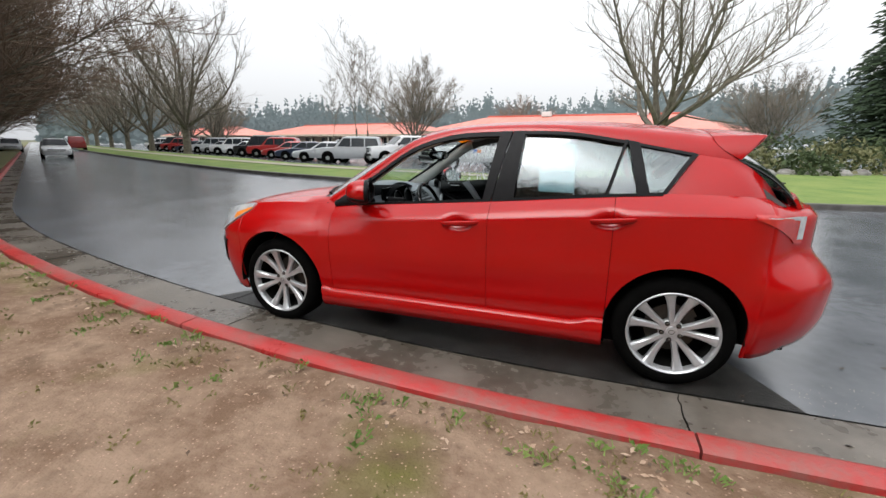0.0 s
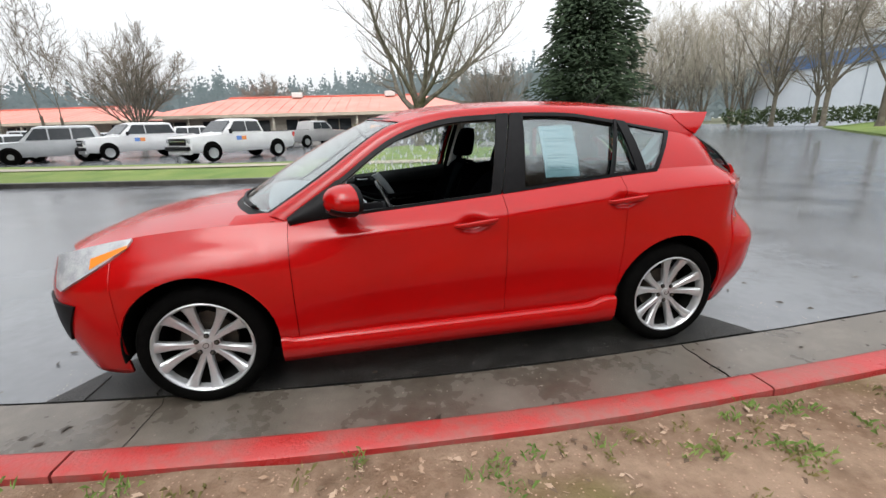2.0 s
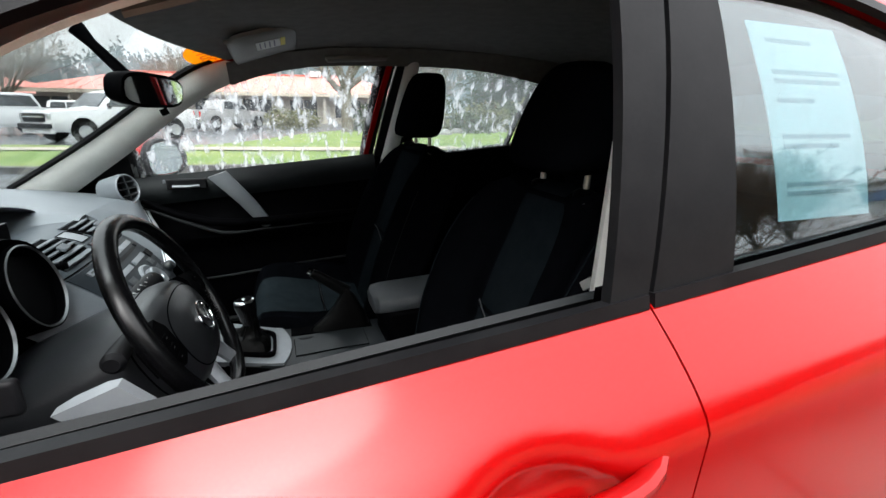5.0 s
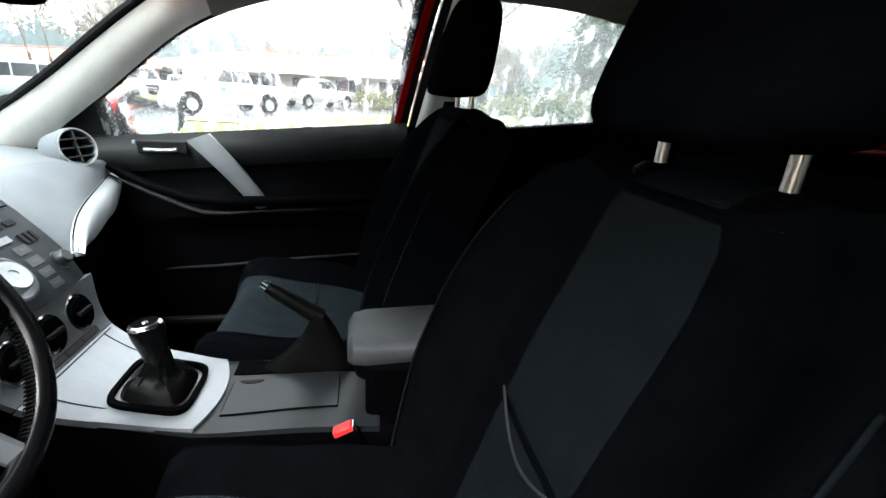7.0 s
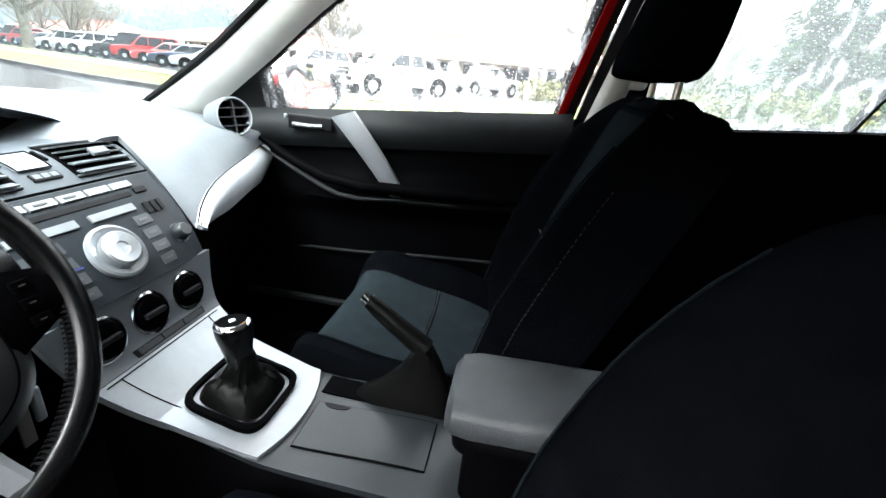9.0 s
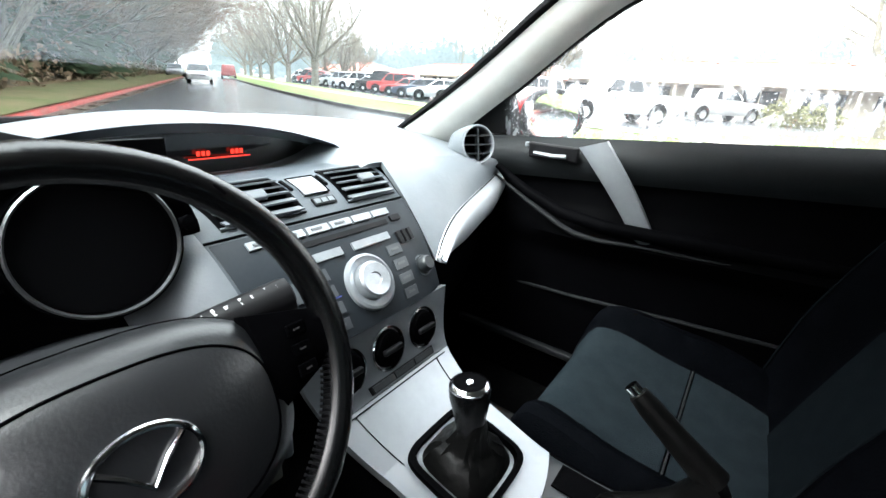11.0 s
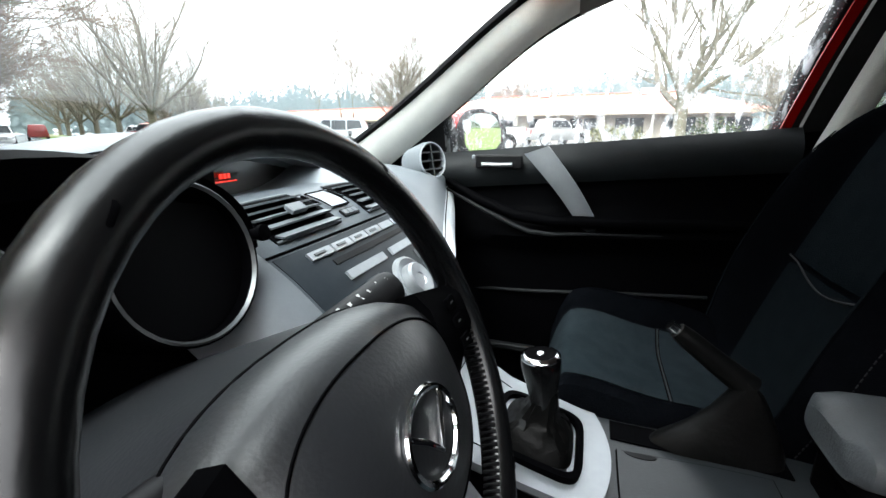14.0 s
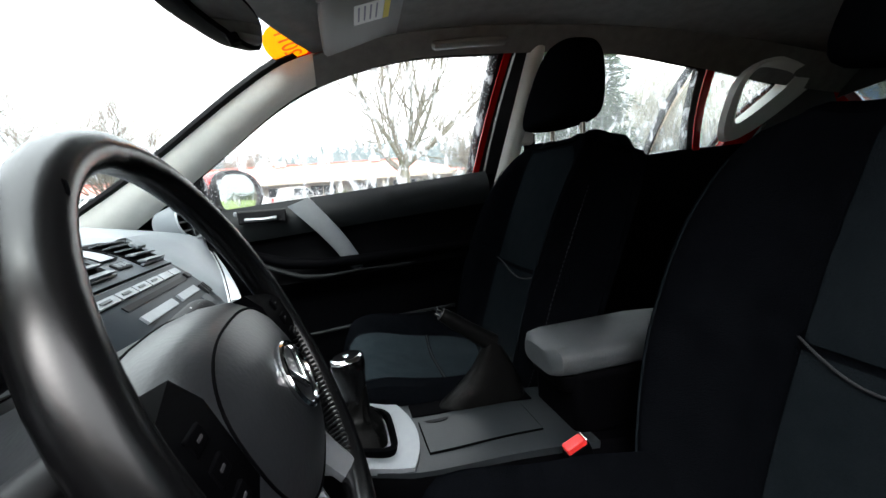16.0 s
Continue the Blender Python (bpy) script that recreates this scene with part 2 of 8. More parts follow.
def empty(name, label, category, group="", kind="", at=None):
    ob = new(name)
    ob.empty_display_size = 0.1
    if at is not None:
        ob.matrix_basis = at
    return tagged(ob, label, category, group, kind)


def curve(*knots):
    """A smooth function through (x, value) knots; values may be tuples."""
    xs = [k[0] for k in knots]
    ys = np.array([np.atleast_1d(k[1]) for k in knots], float)
    n = len(xs)
    sl = np.array([(ys[min(i + 1, n - 1)] - ys[max(i - 1, 0)]) / (xs[min(i + 1, n - 1)] - xs[max(i - 1, 0)]) for i in range(n)])

    def at(x):
        x = min(max(x, xs[0]), xs[-1])
        i = min(max(int(np.searchsorted(xs, x)) - 1, 0), n - 2)
        h = xs[i + 1] - xs[i]
        t = (x - xs[i]) / h
        p = (2 * t**3 - 3 * t**2 + 1) * ys[i] + (t**3 - 2 * t**2 + t) * h * sl[i] + (3 * t**2 - 2 * t**3) * ys[i + 1] + (t**3 - t**2) * h * sl[i + 1]
        return float(p[0]) if len(p) == 1 else p

    return at


def mix(a, b, t):
    return tuple(p + (q - p) * t for p, q in zip(a, b))


def rim(n, a, b, p=2.5):
    """n points of a superellipse with half axes a, b."""
    out = []
    for k in range(n):
        c, s = math.cos(2 * math.pi * k / n), math.sin(2 * math.pi * k / n)
        out.append((a * math.copysign(abs(c) ** (2 / p), c), b * math.copysign(abs(s) ** (2 / p), s)))
    return out

# ---- ground, road, kerbs ----
ASPHALT = mat("wet_asphalt", (0.094, 0.100, 0.110), 0.17, col2=(0.130, 0.138, 0.150), scale=1.1, bump=0.03, bscale=160, rvar=0.05, spec=0.85)
GUTTER = mat("damp_concrete", (0.060, 0.050, 0.039), 0.25, col2=(0.145, 0.128, 0.108), scale=1.6, bump=0.10, bscale=90, rvar=0.12)
KERBRED = mat("worn_red_kerb_paint", (0.35, 0.028, 0.026), 0.38, col2=(0.25, 0.082, 0.070), scale=3.2, bump=0.22, bscale=70, rvar=0.12, spec=0.45, mix=(0.40, 0.62))
KERBDARK = mat("dark_wet_kerb", (0.035, 0.032, 0.03), 0.5, col2=(0.08, 0.075, 0.07), scale=3, bump=0.3)
MOSS = mat("patchy_moss", (0.09, 0.085, 0.03), 0.95, col2=(0.15, 0.10, 0.06), scale=9, bump=0.8, bscale=90)
LAWN = mat("wet_lawn", (0.10, 0.17, 0.03), 0.9, col2=(0.17, 0.22, 0.05), scale=0.9, bump=0.6, bscale=40)
EARTH = mat("far_ground", (0.07, 0.075, 0.04), 0.95, col2=(0.10, 0.10, 0.055), scale=0.05, bump=0.3)
PATHCOL = mat("pale_footpath", (0.30, 0.26, 0.20), 0.8, col2=(0.36, 0.32, 0.26), scale=2)



def soil():
    """Bare brown soil with mossy patches, darker damp spots and pale bits of leaf."""
    m = mat("brown_mulch_soil", (0.15, 0.095, 0.062), 0.97, col2=(0.27, 0.19, 0.135), scale=2.6, bump=0.6, bscale=75, spec=0.1)
    n, l = m.node_tree.nodes, m.node_tree.links
    b = n["Principled BSDF"]
    base = b.inputs["Base Color"].links[0].from_socket
    tc = n.new("ShaderNodeTexCoord")

    def spots(scale, lo, hi, detail=3.0):
        t, r = n.new("ShaderNodeTexNoise"), n.new("ShaderNodeMapRange")
        t.inputs["Scale"].default_value, t.inputs["Detail"].default_value = scale, detail
        r.inputs[1].default_value, r.inputs[2].default_value = lo, hi
        l.new(tc.outputs["Object"], t.inputs["Vector"])
        l.new(t.outputs["Fac"], r.inputs[0])
        return r.outputs[0]

    def over(under, col, fac):
        x = n.new("ShaderNodeMix")
        x.data_type = "RGBA"
        x.inputs["B"].default_value = (*col, 1)
        l.new(fac, x.inputs["Factor"])
        l.new(under, x.inputs["A"])
        return x.outputs["Result"]

    c = over(base, (0.115, 0.105, 0.035), spots(0.9, 0.52, 0.66, 8.0))
    c = over(c, (0.105, 0.068, 0.044), spots(5.0, 0.54, 0.78, 6.0))
    v, r = n.new("ShaderNodeTexVoronoi"), n.new("ShaderNodeMapRange")
    v.inputs["Scale"].default_value = 42.0
    r.inputs[1].default_value, r.inputs[2].default_value, r.inputs[3].default_value, r.inputs[4].default_value = 0.12, 0.22, 0.75, 0.0
    l.new(tc.outputs["Object"], v.inputs["Vector"])
    l.new(v.outputs["Distance"], r.inputs[0])
    c = over(c, (0.40, 0.27, 0.20), r.outputs[0])
    l.new(c, b.inputs["Base Color"])
    return m


DIRT = soil()


def kerb_y(x):
    k = min(1.0, max(0.0, (x + 5.5) / 6.5))
    return kerb_base(x) - 0.175 * k * k * (3 - 2 * k)


def kerb_base(x):
    if x < -10.7:
        return 1.66 + 0.53 * (-10.7 - x)
    if x < 0.8:
        return -1.22 + 0.0218 * (x - 0.8) ** 2
    if x < 14:
        return -1.22 + 0.010 * (x - 0.8) ** 2
    return 0.52 + 0.264 * (x - 14)


def line_frame(x):
    d = Vector((1, (kerb_y(x + 0.01) - kerb_y(x - 0.01)) / 0.02, 0)).normalized()
    return Vector((x, kerb_y(x), 0)), Vector((-d.y, d.x, 0))


XS = [-260, -200, -150, -110, -80, -60, -45, -35, -28, -22, -18, -15] + [-13 + 0.5 * k for k in range(10)] + [-8 + 0.2 * k for k in range(80)] + [8 + 0.5 * k for k in range(20)] + [18, 22, 30, 45, 70]


def ribbon(profile, xs=XS):
    """A strip along the near kerb line: profile of (offset towards the road, height)."""
    g = Geo()
    rows = []
    for x in xs:
        p, n = line_frame(x)
        rows.append([tuple(p + n * o + Vector((0, 0, z))) for o, z in profile])
    g.loft(rows, caps=False, closed=False)
    return g


ground = tagged(made("ground", Geo().sheet(lambda u, v: (-1500 + 3000 * u, -1500 + 3000 * v, -0.06), 30, 30), EARTH), "open damp ground reaching the horizon", "ground", kind="structure")
road = tagged(made("road", Geo().sheet(lambda u, v: (-270 + 350 * u, -14 + 190 * v, 0.0), 60, 40), ASPHALT), "wet grey asphalt road and car park", "road", kind="structure")
gutter = tagged(made("gutter", ribbon([(0.455, -0.03), (0.455, 0.008), (0.23, 0.006), (0.0, 0.005), (-0.1, 0.005)]), GUTTER, angle=30), "damp stained concrete gutter strip along the kerb", "gutter", kind="structure")
# wet strip by the gutter, painted near black for the car's shade
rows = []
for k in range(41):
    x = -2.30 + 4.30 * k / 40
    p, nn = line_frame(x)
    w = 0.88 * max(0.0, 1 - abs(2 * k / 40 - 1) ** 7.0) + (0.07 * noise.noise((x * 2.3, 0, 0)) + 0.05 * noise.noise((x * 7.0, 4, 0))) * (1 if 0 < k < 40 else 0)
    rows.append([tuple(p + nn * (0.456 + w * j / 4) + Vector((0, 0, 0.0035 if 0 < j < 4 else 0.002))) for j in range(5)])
tagged(made("undercar_shade", Geo().loft(rows, caps=False, closed=False), mat("shade_dark_wet_asphalt", (0.010, 0.0097, 0.0094), 0.28, col2=(0.028, 0.027, 0.026), scale=9, bump=0.3, bscale=160, spec=0.25)), "wet asphalt along the gutter, darkened for the shade under the car", "road", kind="structure")
verge = ribbon([(-0.16, 0.04), (-0.182, 0.078), (-0.25, 0.096), (-0.36, 0.104), (-0.5, 0.110), (-0.62, 0.116), (-0.75, 0.117), (-0.88, 0.118), (-1.0, 0.12), (-1.3, 0.12), (-1.6, 0.12), (-2.4, 0.125), (-4, 0.15), (-7, 0.25), (-12, 0.4), (-30, 0.7), (-60, 1.0)])
verge.v = [(x, y, z + 0.022 * (noise.noise((x * 1.7, y * 1.7, 0)) + 0.5 * noise.noise((x * 6, y * 6, 3)))) for x, y, z in verge.v]
verge = tagged(made("verge", verge, DIRT), "bare brown soil and mulch verge with patches of moss", "verge", kind="structure")
# red kerb in cast lengths with joints
kerb = tagged(new("kerb"), "worn red-painted concrete kerb", "kerb", kind="structure")
edges = [-60 + 3.05 * k for k in range(12)] + [-23.4, -20.35, -17.3, -14.25, -11.2, -8.15, -4.95, -1.74, 1.36, 4.5, 7.6, 10.6, 13.7, 16.8, 19.9, 23, 26, 29]
for a, b in zip(edges[:-1], edges[1:]):
    n = 12
    g = Geo()
    rows = []
    for k in range(n + 1):
        x = a + 0.006 + (b - a - 0.012) * k / n
        p, nn = line_frame(x)
        rows.append([tuple(p + nn * o + Vector((0, 0, z))) for o, z in ((0.004, -0.02), (-0.002, 0.03), (-0.016, 0.085), (-0.030, 0.100), (-0.046, 0.104), (-0.152, 0.102), (-0.164, 0.094), (-0.168, 0.0))])
    g.loft(rows, caps=True)
    part("kerb_stone", g, KERBRED, kerb)
CRACKS = ((-1.985, -0.43, -2.017, -0.686), (-2.017, -0.686, -2.6, -0.60), (-1.65, -0.753, -1.64, -0.45))
# cracks and joints across the gutter
joint = tagged(new("gutter_joints"), "dark joints and cracks across the gutter", "joint", kind="structure")
for x in (-1.65, 1.375, -4.95, 4.5, -8.15):
    p, nn = line_frame(x)
    pts = [tuple(p + nn * (0.45 * k / 8) + Vector((0.02 * noise.noise((x, k * 0.9, 0)), 0, 0.0068))) for k in range(9)]
    part("joint", Geo().tube(pts, 0.006, 4, flat=0.25), UNDER, joint)
pts = []
for k in range(60):
    x = -9 + 0.3 * k
    p, nn = line_frame(x)
    pts.append(tuple(p + nn * (0.465 + 0.012 * noise.noise((x * 2, 0, 0))) + Vector((0, 0, 0.003))))
part("joint", Geo().tube(pts, [0.008 + 0.006 * abs(noise.noise((k * 0.7, 2, 0))) for k in range(60)], 4, flat=0.25), UNDER, joint)
for x0, y0, x1, y1 in CRACKS:
    part("joint", Geo().tube([(x0 + (x1 - x0) * k / 8 + 0.02 * noise.noise((k, x0, 0)), y0 + (y1 - y0) * k / 8 + 0.02 * noise.noise((k, y0, 5)), 0.003) for k in range(9)], 0.006, 4, flat=0.25), UNDER, joint)

# opposite grass island with a dark kerb
FAR = curve((-260, 141.0), (-120, 66.0), (-65, 36.5), (-40, 24.0), (-26, 17.3), (-18.6, 14.0), (-12.8, 11.7), (-8, 10.4), (-4, 9.4), (0, 8.75), (4, 8.45), (7, 8.8), (10, 10.2), (14.4, 13.2), (17.5, 17.0), (18.6, 21.0))
BACK = curve((-260, 147.0), (-65, 43.0), (-40, 31.0), (-26, 24.5), (-18.6, 20.2), (-12.8, 18.0), (-8, 16.6), (-4, 15.4), (-1.5, 16.0), (1.0, 22.0), (4, 27.0), (10, 29.0), (18.6, 28.0))
XF = [-260, -180, -120, -90, -65, -50, -40, -32] + [-26 + 0.8 * k for k in range(56)] + [18.6]
g = Geo()
rows = [[(x, FAR(x) + (BACK(x) - FAR(x)) * k / 10 + (0.14 if k == 0 else 0), 0.12 + 0.10 * math.sin(math.pi * k / 10) + 0.02 * noise.noise((x * 0.6, k * 0.8, 0))) for k in range(11)] for x in XF]
g.loft(rows, caps=False, closed=False)
island = tagged(made("lawn", g, LAWN), "wet green lawn strip across the road", "lawn", kind="structure")
rows = [[(x, FAR(x) + o, z) for o, z in ((-0.02, -0.02), (0.0, 0.12), (0.02, 0.135), (0.15, 0.135), (0.16, 0.05))] for x in XF]
tagged(made("far_kerb", Geo().loft(rows, caps=False, closed=False), KERBDARK), "dark wet concrete kerb of the lawn", "kerb", kind="structure")
rows = [[(x, FAR(x) + o, 0.12 + 0.10 * math.sin(math.pi * (o / (BACK(x) - FAR(x)))) + 0.03) for o in (2.6, 3.1, 3.6)] for x in XF if x < 6]
tagged(made("footpath", Geo().loft(rows, caps=False, closed=False), PATHCOL), "pale worn footpath across the lawn", "footpath", kind="structure")
rows = []
for k in range(21):
    t = k / 20
    p = Vector((19.0 + 26 * t + 6 * t * t, 5.0 + 32 * t - 3 * t * (1 - t), 0))
    rows.append([tuple(p + Vector((o * 0.82, -o * 0.57, z))) for o, z in ((0, -0.02), (0.02, 0.13), (0.2, 0.14), (1.5, 0.2), (5, 0.6), (10, 1.1), (20, 1.5), (60, 1.6))])
tagged(made("lawn_bank", Geo().loft(list(reversed(rows)), caps=False, closed=False), LAWN), "grassy bank rising beyond the side street", "lawn", kind="structure")

# leaf litter, tufts and grit
def scatter(name, seed, count, offs, xr, size, material, label, category, z0, blade=False, clump=1):
    rng = random.Random(seed)
    g = Geo()
    for _ in range(count):
        x = rng.uniform(*xr)
        p, nn = line_frame(x)
        c = p + nn * (offs[0] + (offs[1] - offs[0]) * rng.random() ** (1.0 if not blade else 1.6))
        for _ in range(clump):
            a = rng.uniform(0, 2 * math.pi)
            s = size * rng.uniform(0.5, 1.5)
            q = c + Vector((rng.gauss(0, 0.025), rng.gauss(0, 0.025), 0)) if clump > 1 else c
            z = z0(q) if callable(z0) else z0
            d, e = Vector((math.cos(a), math.sin(a), 0)), Vector((-math.sin(a), math.cos(a), 0))
            q = Vector((q.x, q.y, z))
            if blade:
                g.add([q - e * s * 0.09, q + e * s * 0.09, q + d * s * 0.35 + Vector((0, 0, s * 0.7)), q + d * s * rng.uniform(0.6, 1.0) + Vector((0, 0, s * rng.uniform(0.4, 0.9)))], [(0, 1, 2), (0, 2, 3)])
            else:
                u = Vector((0, 0, s * rng.uniform(0.05, 0.5)))
                g.add([q - d * s, q + e * s * 0.5 + u, q + d * s + u * 0.5, q - e * s * 0.5], [(0, 1, 2, 3)])
    return tagged(made(name, g, material, smooth=False), label, category, kind="stuff")


def soil_z(q):
    return 0.108 + 0.022 * (noise.noise((q.x * 1.7, q.y * 1.7, 0)) + 0.5 * noise.noise((q.x * 6, q.y * 6, 3)))


WEED = mat("fresh_weed_leaf", (0.10, 0.20, 0.035), 0.8, col2=(0.20, 0.27, 0.07), scale=3)
scatter("weeds", 5, 105, (-0.23, -0.70), (-6.5, 7.5), 0.032, WEED, "scattered green weeds sprouting beside the kerb", "weeds", soil_z, True, 16)
scatter("moss", 6, 260, (-0.30, -2.2), (-6.5, 7.5), 0.026, mat("yellow_green_moss", (0.13, 0.14, 0.04), 0.9, col2=(0.20, 0.17, 0.06), scale=3), "thin mossy grass on the bare soil", "grass", soil_z, True, 14)
scatter("leaf_litter", 7, 5200, (-0.27, -2.6), (-5.5, 7.0), 0.016, mat("dead_leaf_bits", (0.26, 0.16, 0.10), 0.9, col2=(0.40, 0.29, 0.21), scale=5), "small dead leaves and bark chips on the soil", "leaf litter", soil_z)
scatter("leaf_litter", 8, 1500, (-0.27, -2.2), (-5.5, 6.5), 0.015, mat("dark_leaf_bits", (0.07, 0.045, 0.03), 0.9, col2=(0.12, 0.08, 0.05), scale=5), "dark wet leaf scraps on the soil", "leaf litter", soil_z)
GRIT = mat("pale_grit", (0.20, 0.18, 0.15), 0.7, col2=(0.32, 0.29, 0.25), scale=8)
scatter("grit", 9, 800, (0.38, 0.85), (-2.4, 2.6), 0.0042, GRIT, "pale petals and grit on the wet asphalt under the car", "grit", 0.004)
scatter("grit", 10, 420, (0.02, 0.37), (-4, 6), 0.0055, GRIT, "pale petals and grit on the wet gutter", "grit", 0.009)
scatter("leaf_litter", 11, 90, (0.02, 1.2), (-5, 7), 0.020, mat("sodden_leaf", (0.03, 0.022, 0.015), 0.6), "sodden dark leaves on the road edge", "leaf litter", 0.008)

# ---- red hatchback: shape ----
# front towards -x, its left side towards -y; ground at z = 0; wheel centres at x = -1.32 and 1.32
AXLES, WHEEL_Z, ARCH = (-1.32, 1.32), 0.335, 0.362
PLAN = curve((0.0, (-2.195, 0.0)), (0.05, (-2.155, 0.30)), (0.10, (-2.055, 0.56)), (0.16, (-1.888, 0.752)), (0.23, (-1.635, 0.845)), (0.32, (-1.32, 0.868)), (0.42, (-0.87, 0.862)), (0.55, (0.0, 0.868)), (0.70, (0.95, 0.872)), (0.78, (1.32, 0.878)), (0.85, (1.68, 0.866)), (0.90, (1.91, 0.800)), (0.95, (2.09, 0.59)), (0.98, (2.165, 0.29)), (1.0, (2.185, 0.0)))
BELT = curve((-0.87, 0.897), (0.22, 0.985), (1.13, 1.062), (1.6, 1.066), (1.85, 1.035), (2.2, 1.03))
TOPZ = curve((-2.20, 0.705), (-2.09, 0.738), (-1.95, 0.786), (-1.8, 0.826), (-1.6, 0.862), (-1.4, 0.884), (-1.2, 0.895), (-1.0, 0.898), (-0.87, 0.897))
TOPY = curve((-2.20, 0.0), (-2.16, 0.28), (-2.06, 0.50), (-1.89, 0.655), (-1.7, 0.708), (-1.4, 0.735), (-0.87, 0.745))
RAIL = curve((-0.87, (0.745, 0.90)), (-0.587, (0.70, 1.10)), (-0.322, (0.648, 1.285)), (-0.065, (0.618, 1.372)), (0.20, (0.612, 1.396)), (0.65, (0.612, 1.398)), (0.95, (0.612, 1.357)), (1.34, (0.612, 1.288)), (1.6, (0.60, 1.25)))
EDGE = curve((-0.98, (0.69, 0.93)), (-0.70, (0.655, 1.105)), (-0.42, (0.595, 1.300)), (-0.30, (0.570, 1.362)), (0.0, (0.545, 1.428)), (0.4, (0.535, 1.450)), (0.8, (0.535, 1.443)), (1.2, (0.535, 1.408)), (1.44, (0.534, 1.378)), (1.6, (0.527, 1.356)))
CROWN = curve((-0.45, 1.388), (-0.2, 1.446), (0.1, 1.477), (0.45, 1.491), (0.8, 1.488), (1.2, 1.461), (1.5, 1.429), (1.76, 1.396))
HOODZ = curve((-2.21, 0.705), (-2.09, 0.768), (-1.98, 0.815), (-1.8, 0.876), (-1.5, 0.922), (-1.25, 0.934), (-1.05, 0.937))


def top_line(x):
    return TOPZ(x) if x < -0.87 else BELT(x)

TOPHALF = curve((-0.87, 0.745), (0.2, 0.762), (1.1, 0.762), (1.5, 0.745), (1.75, 0.700), (1.9, 0.645), (2.05, 0.50), (2.15, 0.27), (2.185, 0.0))


def top_half(x):
    if x < -0.87:
        return TOPY(x)
    return TOPHALF(x)


def low_line(x):
    for a in AXLES:
        if abs(x - a) < ARCH:
            return WHEEL_Z + math.sqrt(max(0, ARCH**2 - (x - a) ** 2))
    if x > 1.72:
        return 0.195 + 0.125 * min(1.0, (x - 1.72) / 0.36) ** 1.25
    return 0.20 if x > -1.7 else 0.19


SHOULDER = curve((-0.9, 0.812), (0.08, 0.872), (0.95, 0.948), (1.35, 0.975), (1.7, 0.985), (2.2, 0.985))
HANDLES = ((0.083, 0.856), (0.955, 0.930))


def skin(u, z, out=0.0, scoop=True):
    """A point of the left body side: u runs from the nose to the tail, z is the height."""
    x, half = (float(a) for a in PLAN(u))
    e = 1e-3
    xa, ha = PLAN(max(u - e, 0))
    xb, hb = PLAN(min(u + e, 1))
    nx, ny = (hb - ha), (xb - xa)
    k = math.hypot(nx, ny)
    nx, ny = -nx / k, ny / k
    t = min(max((z - 0.2) / max(top_line(x) - 0.2, 0.05), 0), 1)
    ends = max(0.0, abs(u - 0.5) * 2 - 0.72) / 0.28
    off = -(0.068 - 0.018 * ends) * (1 + 1.0 * ends) * max(0.0, (0.6 - t) / 0.6) ** 2.2
    if x > 0:
        # the rear bumper stands proud below, the tail is drawn in above it
        off *= 1 - 0.65 * ends
        k = min(max((z - 0.60) / 0.21, 0), 1)
        w = min(max((x - 1.58) / 0.34, 0), 1)
        off -= 0.128 * w * w * (3 - 2 * w) * k * k * (3 - 2 * k)
        k = min(max((0.46 - z) / 0.20, 0), 1)
        off -= 0.05 * w * k * k
    px, py = x + off * nx, half + off * ny
    s = max(0.0, (t - 0.70) / 0.30) ** 1.45
    # behind the front wheel the shoulder breaks over a crease below the belt line
    near_door = min(max((x + 1.0) / 0.6, 0), 1)
    edge = SHOULDER(x)
    s += near_door * (max(0.0, (z - edge) / max(top_line(x) - edge, 0.04)) ** 1.3 - s)
    py -= 0.020 * near_door * max(0.0, edge - z) / 0.6
    tx = x + (0.10 * ends if x < 0 else -0.14 * ends)
    px, py = px + (tx - x) * s, py + (top_half(x) - half) * s
    # crease along the lower doors
    d = math.exp(-(((z - 0.47 - 0.03 * x) / 0.09) ** 2)) * 0.008 * math.exp(-((x / 1.1) ** 4))
    # fender shoulder over the front wheel
    line = 0.815 - 0.30 * (x + 1.25) ** 2
    d -= 0.020 / (1 + math.exp(min(60, (z - line) / 0.012))) * math.exp(-(((x + 1.32) / 0.36) ** 4))
    # scooped hollows behind the door handles
    if scoop:
        for hx, hz in HANDLES:
            d += 0.030 * math.exp(-((((x - hx + 0.018) / 0.075) ** 2 + ((z - hz + 0.002) / 0.037) ** 2) ** 2))
    return (px + out * nx, -(py - d + out * ny), z)


def u_at(x):
    lo, hi = 0.0, 1.0
    for _ in range(40):
        m = (lo + hi) / 2
        lo, hi = (m, hi) if PLAN(m)[0] < x else (lo, m)
    return (lo + hi) / 2


def columns(x0, x1, n):
    xs = [x0 + (x1 - x0) * i / n for i in range(n + 1)]
    for a in AXLES:
        xs += [x for x in (a - ARCH, a + ARCH) if x0 < x < x1]
        xs += [a + ARCH * math.cos(k * math.pi / 22) for k in range(1, 22) if x0 < a + ARCH * math.cos(k * math.pi / 22) < x1]
    return sorted(set(round(x, 5) for x in xs))


def mirrored(fn):
    return lambda u, v: (lambda p: (p[0], -p[1], p[2]))(fn(u, v))


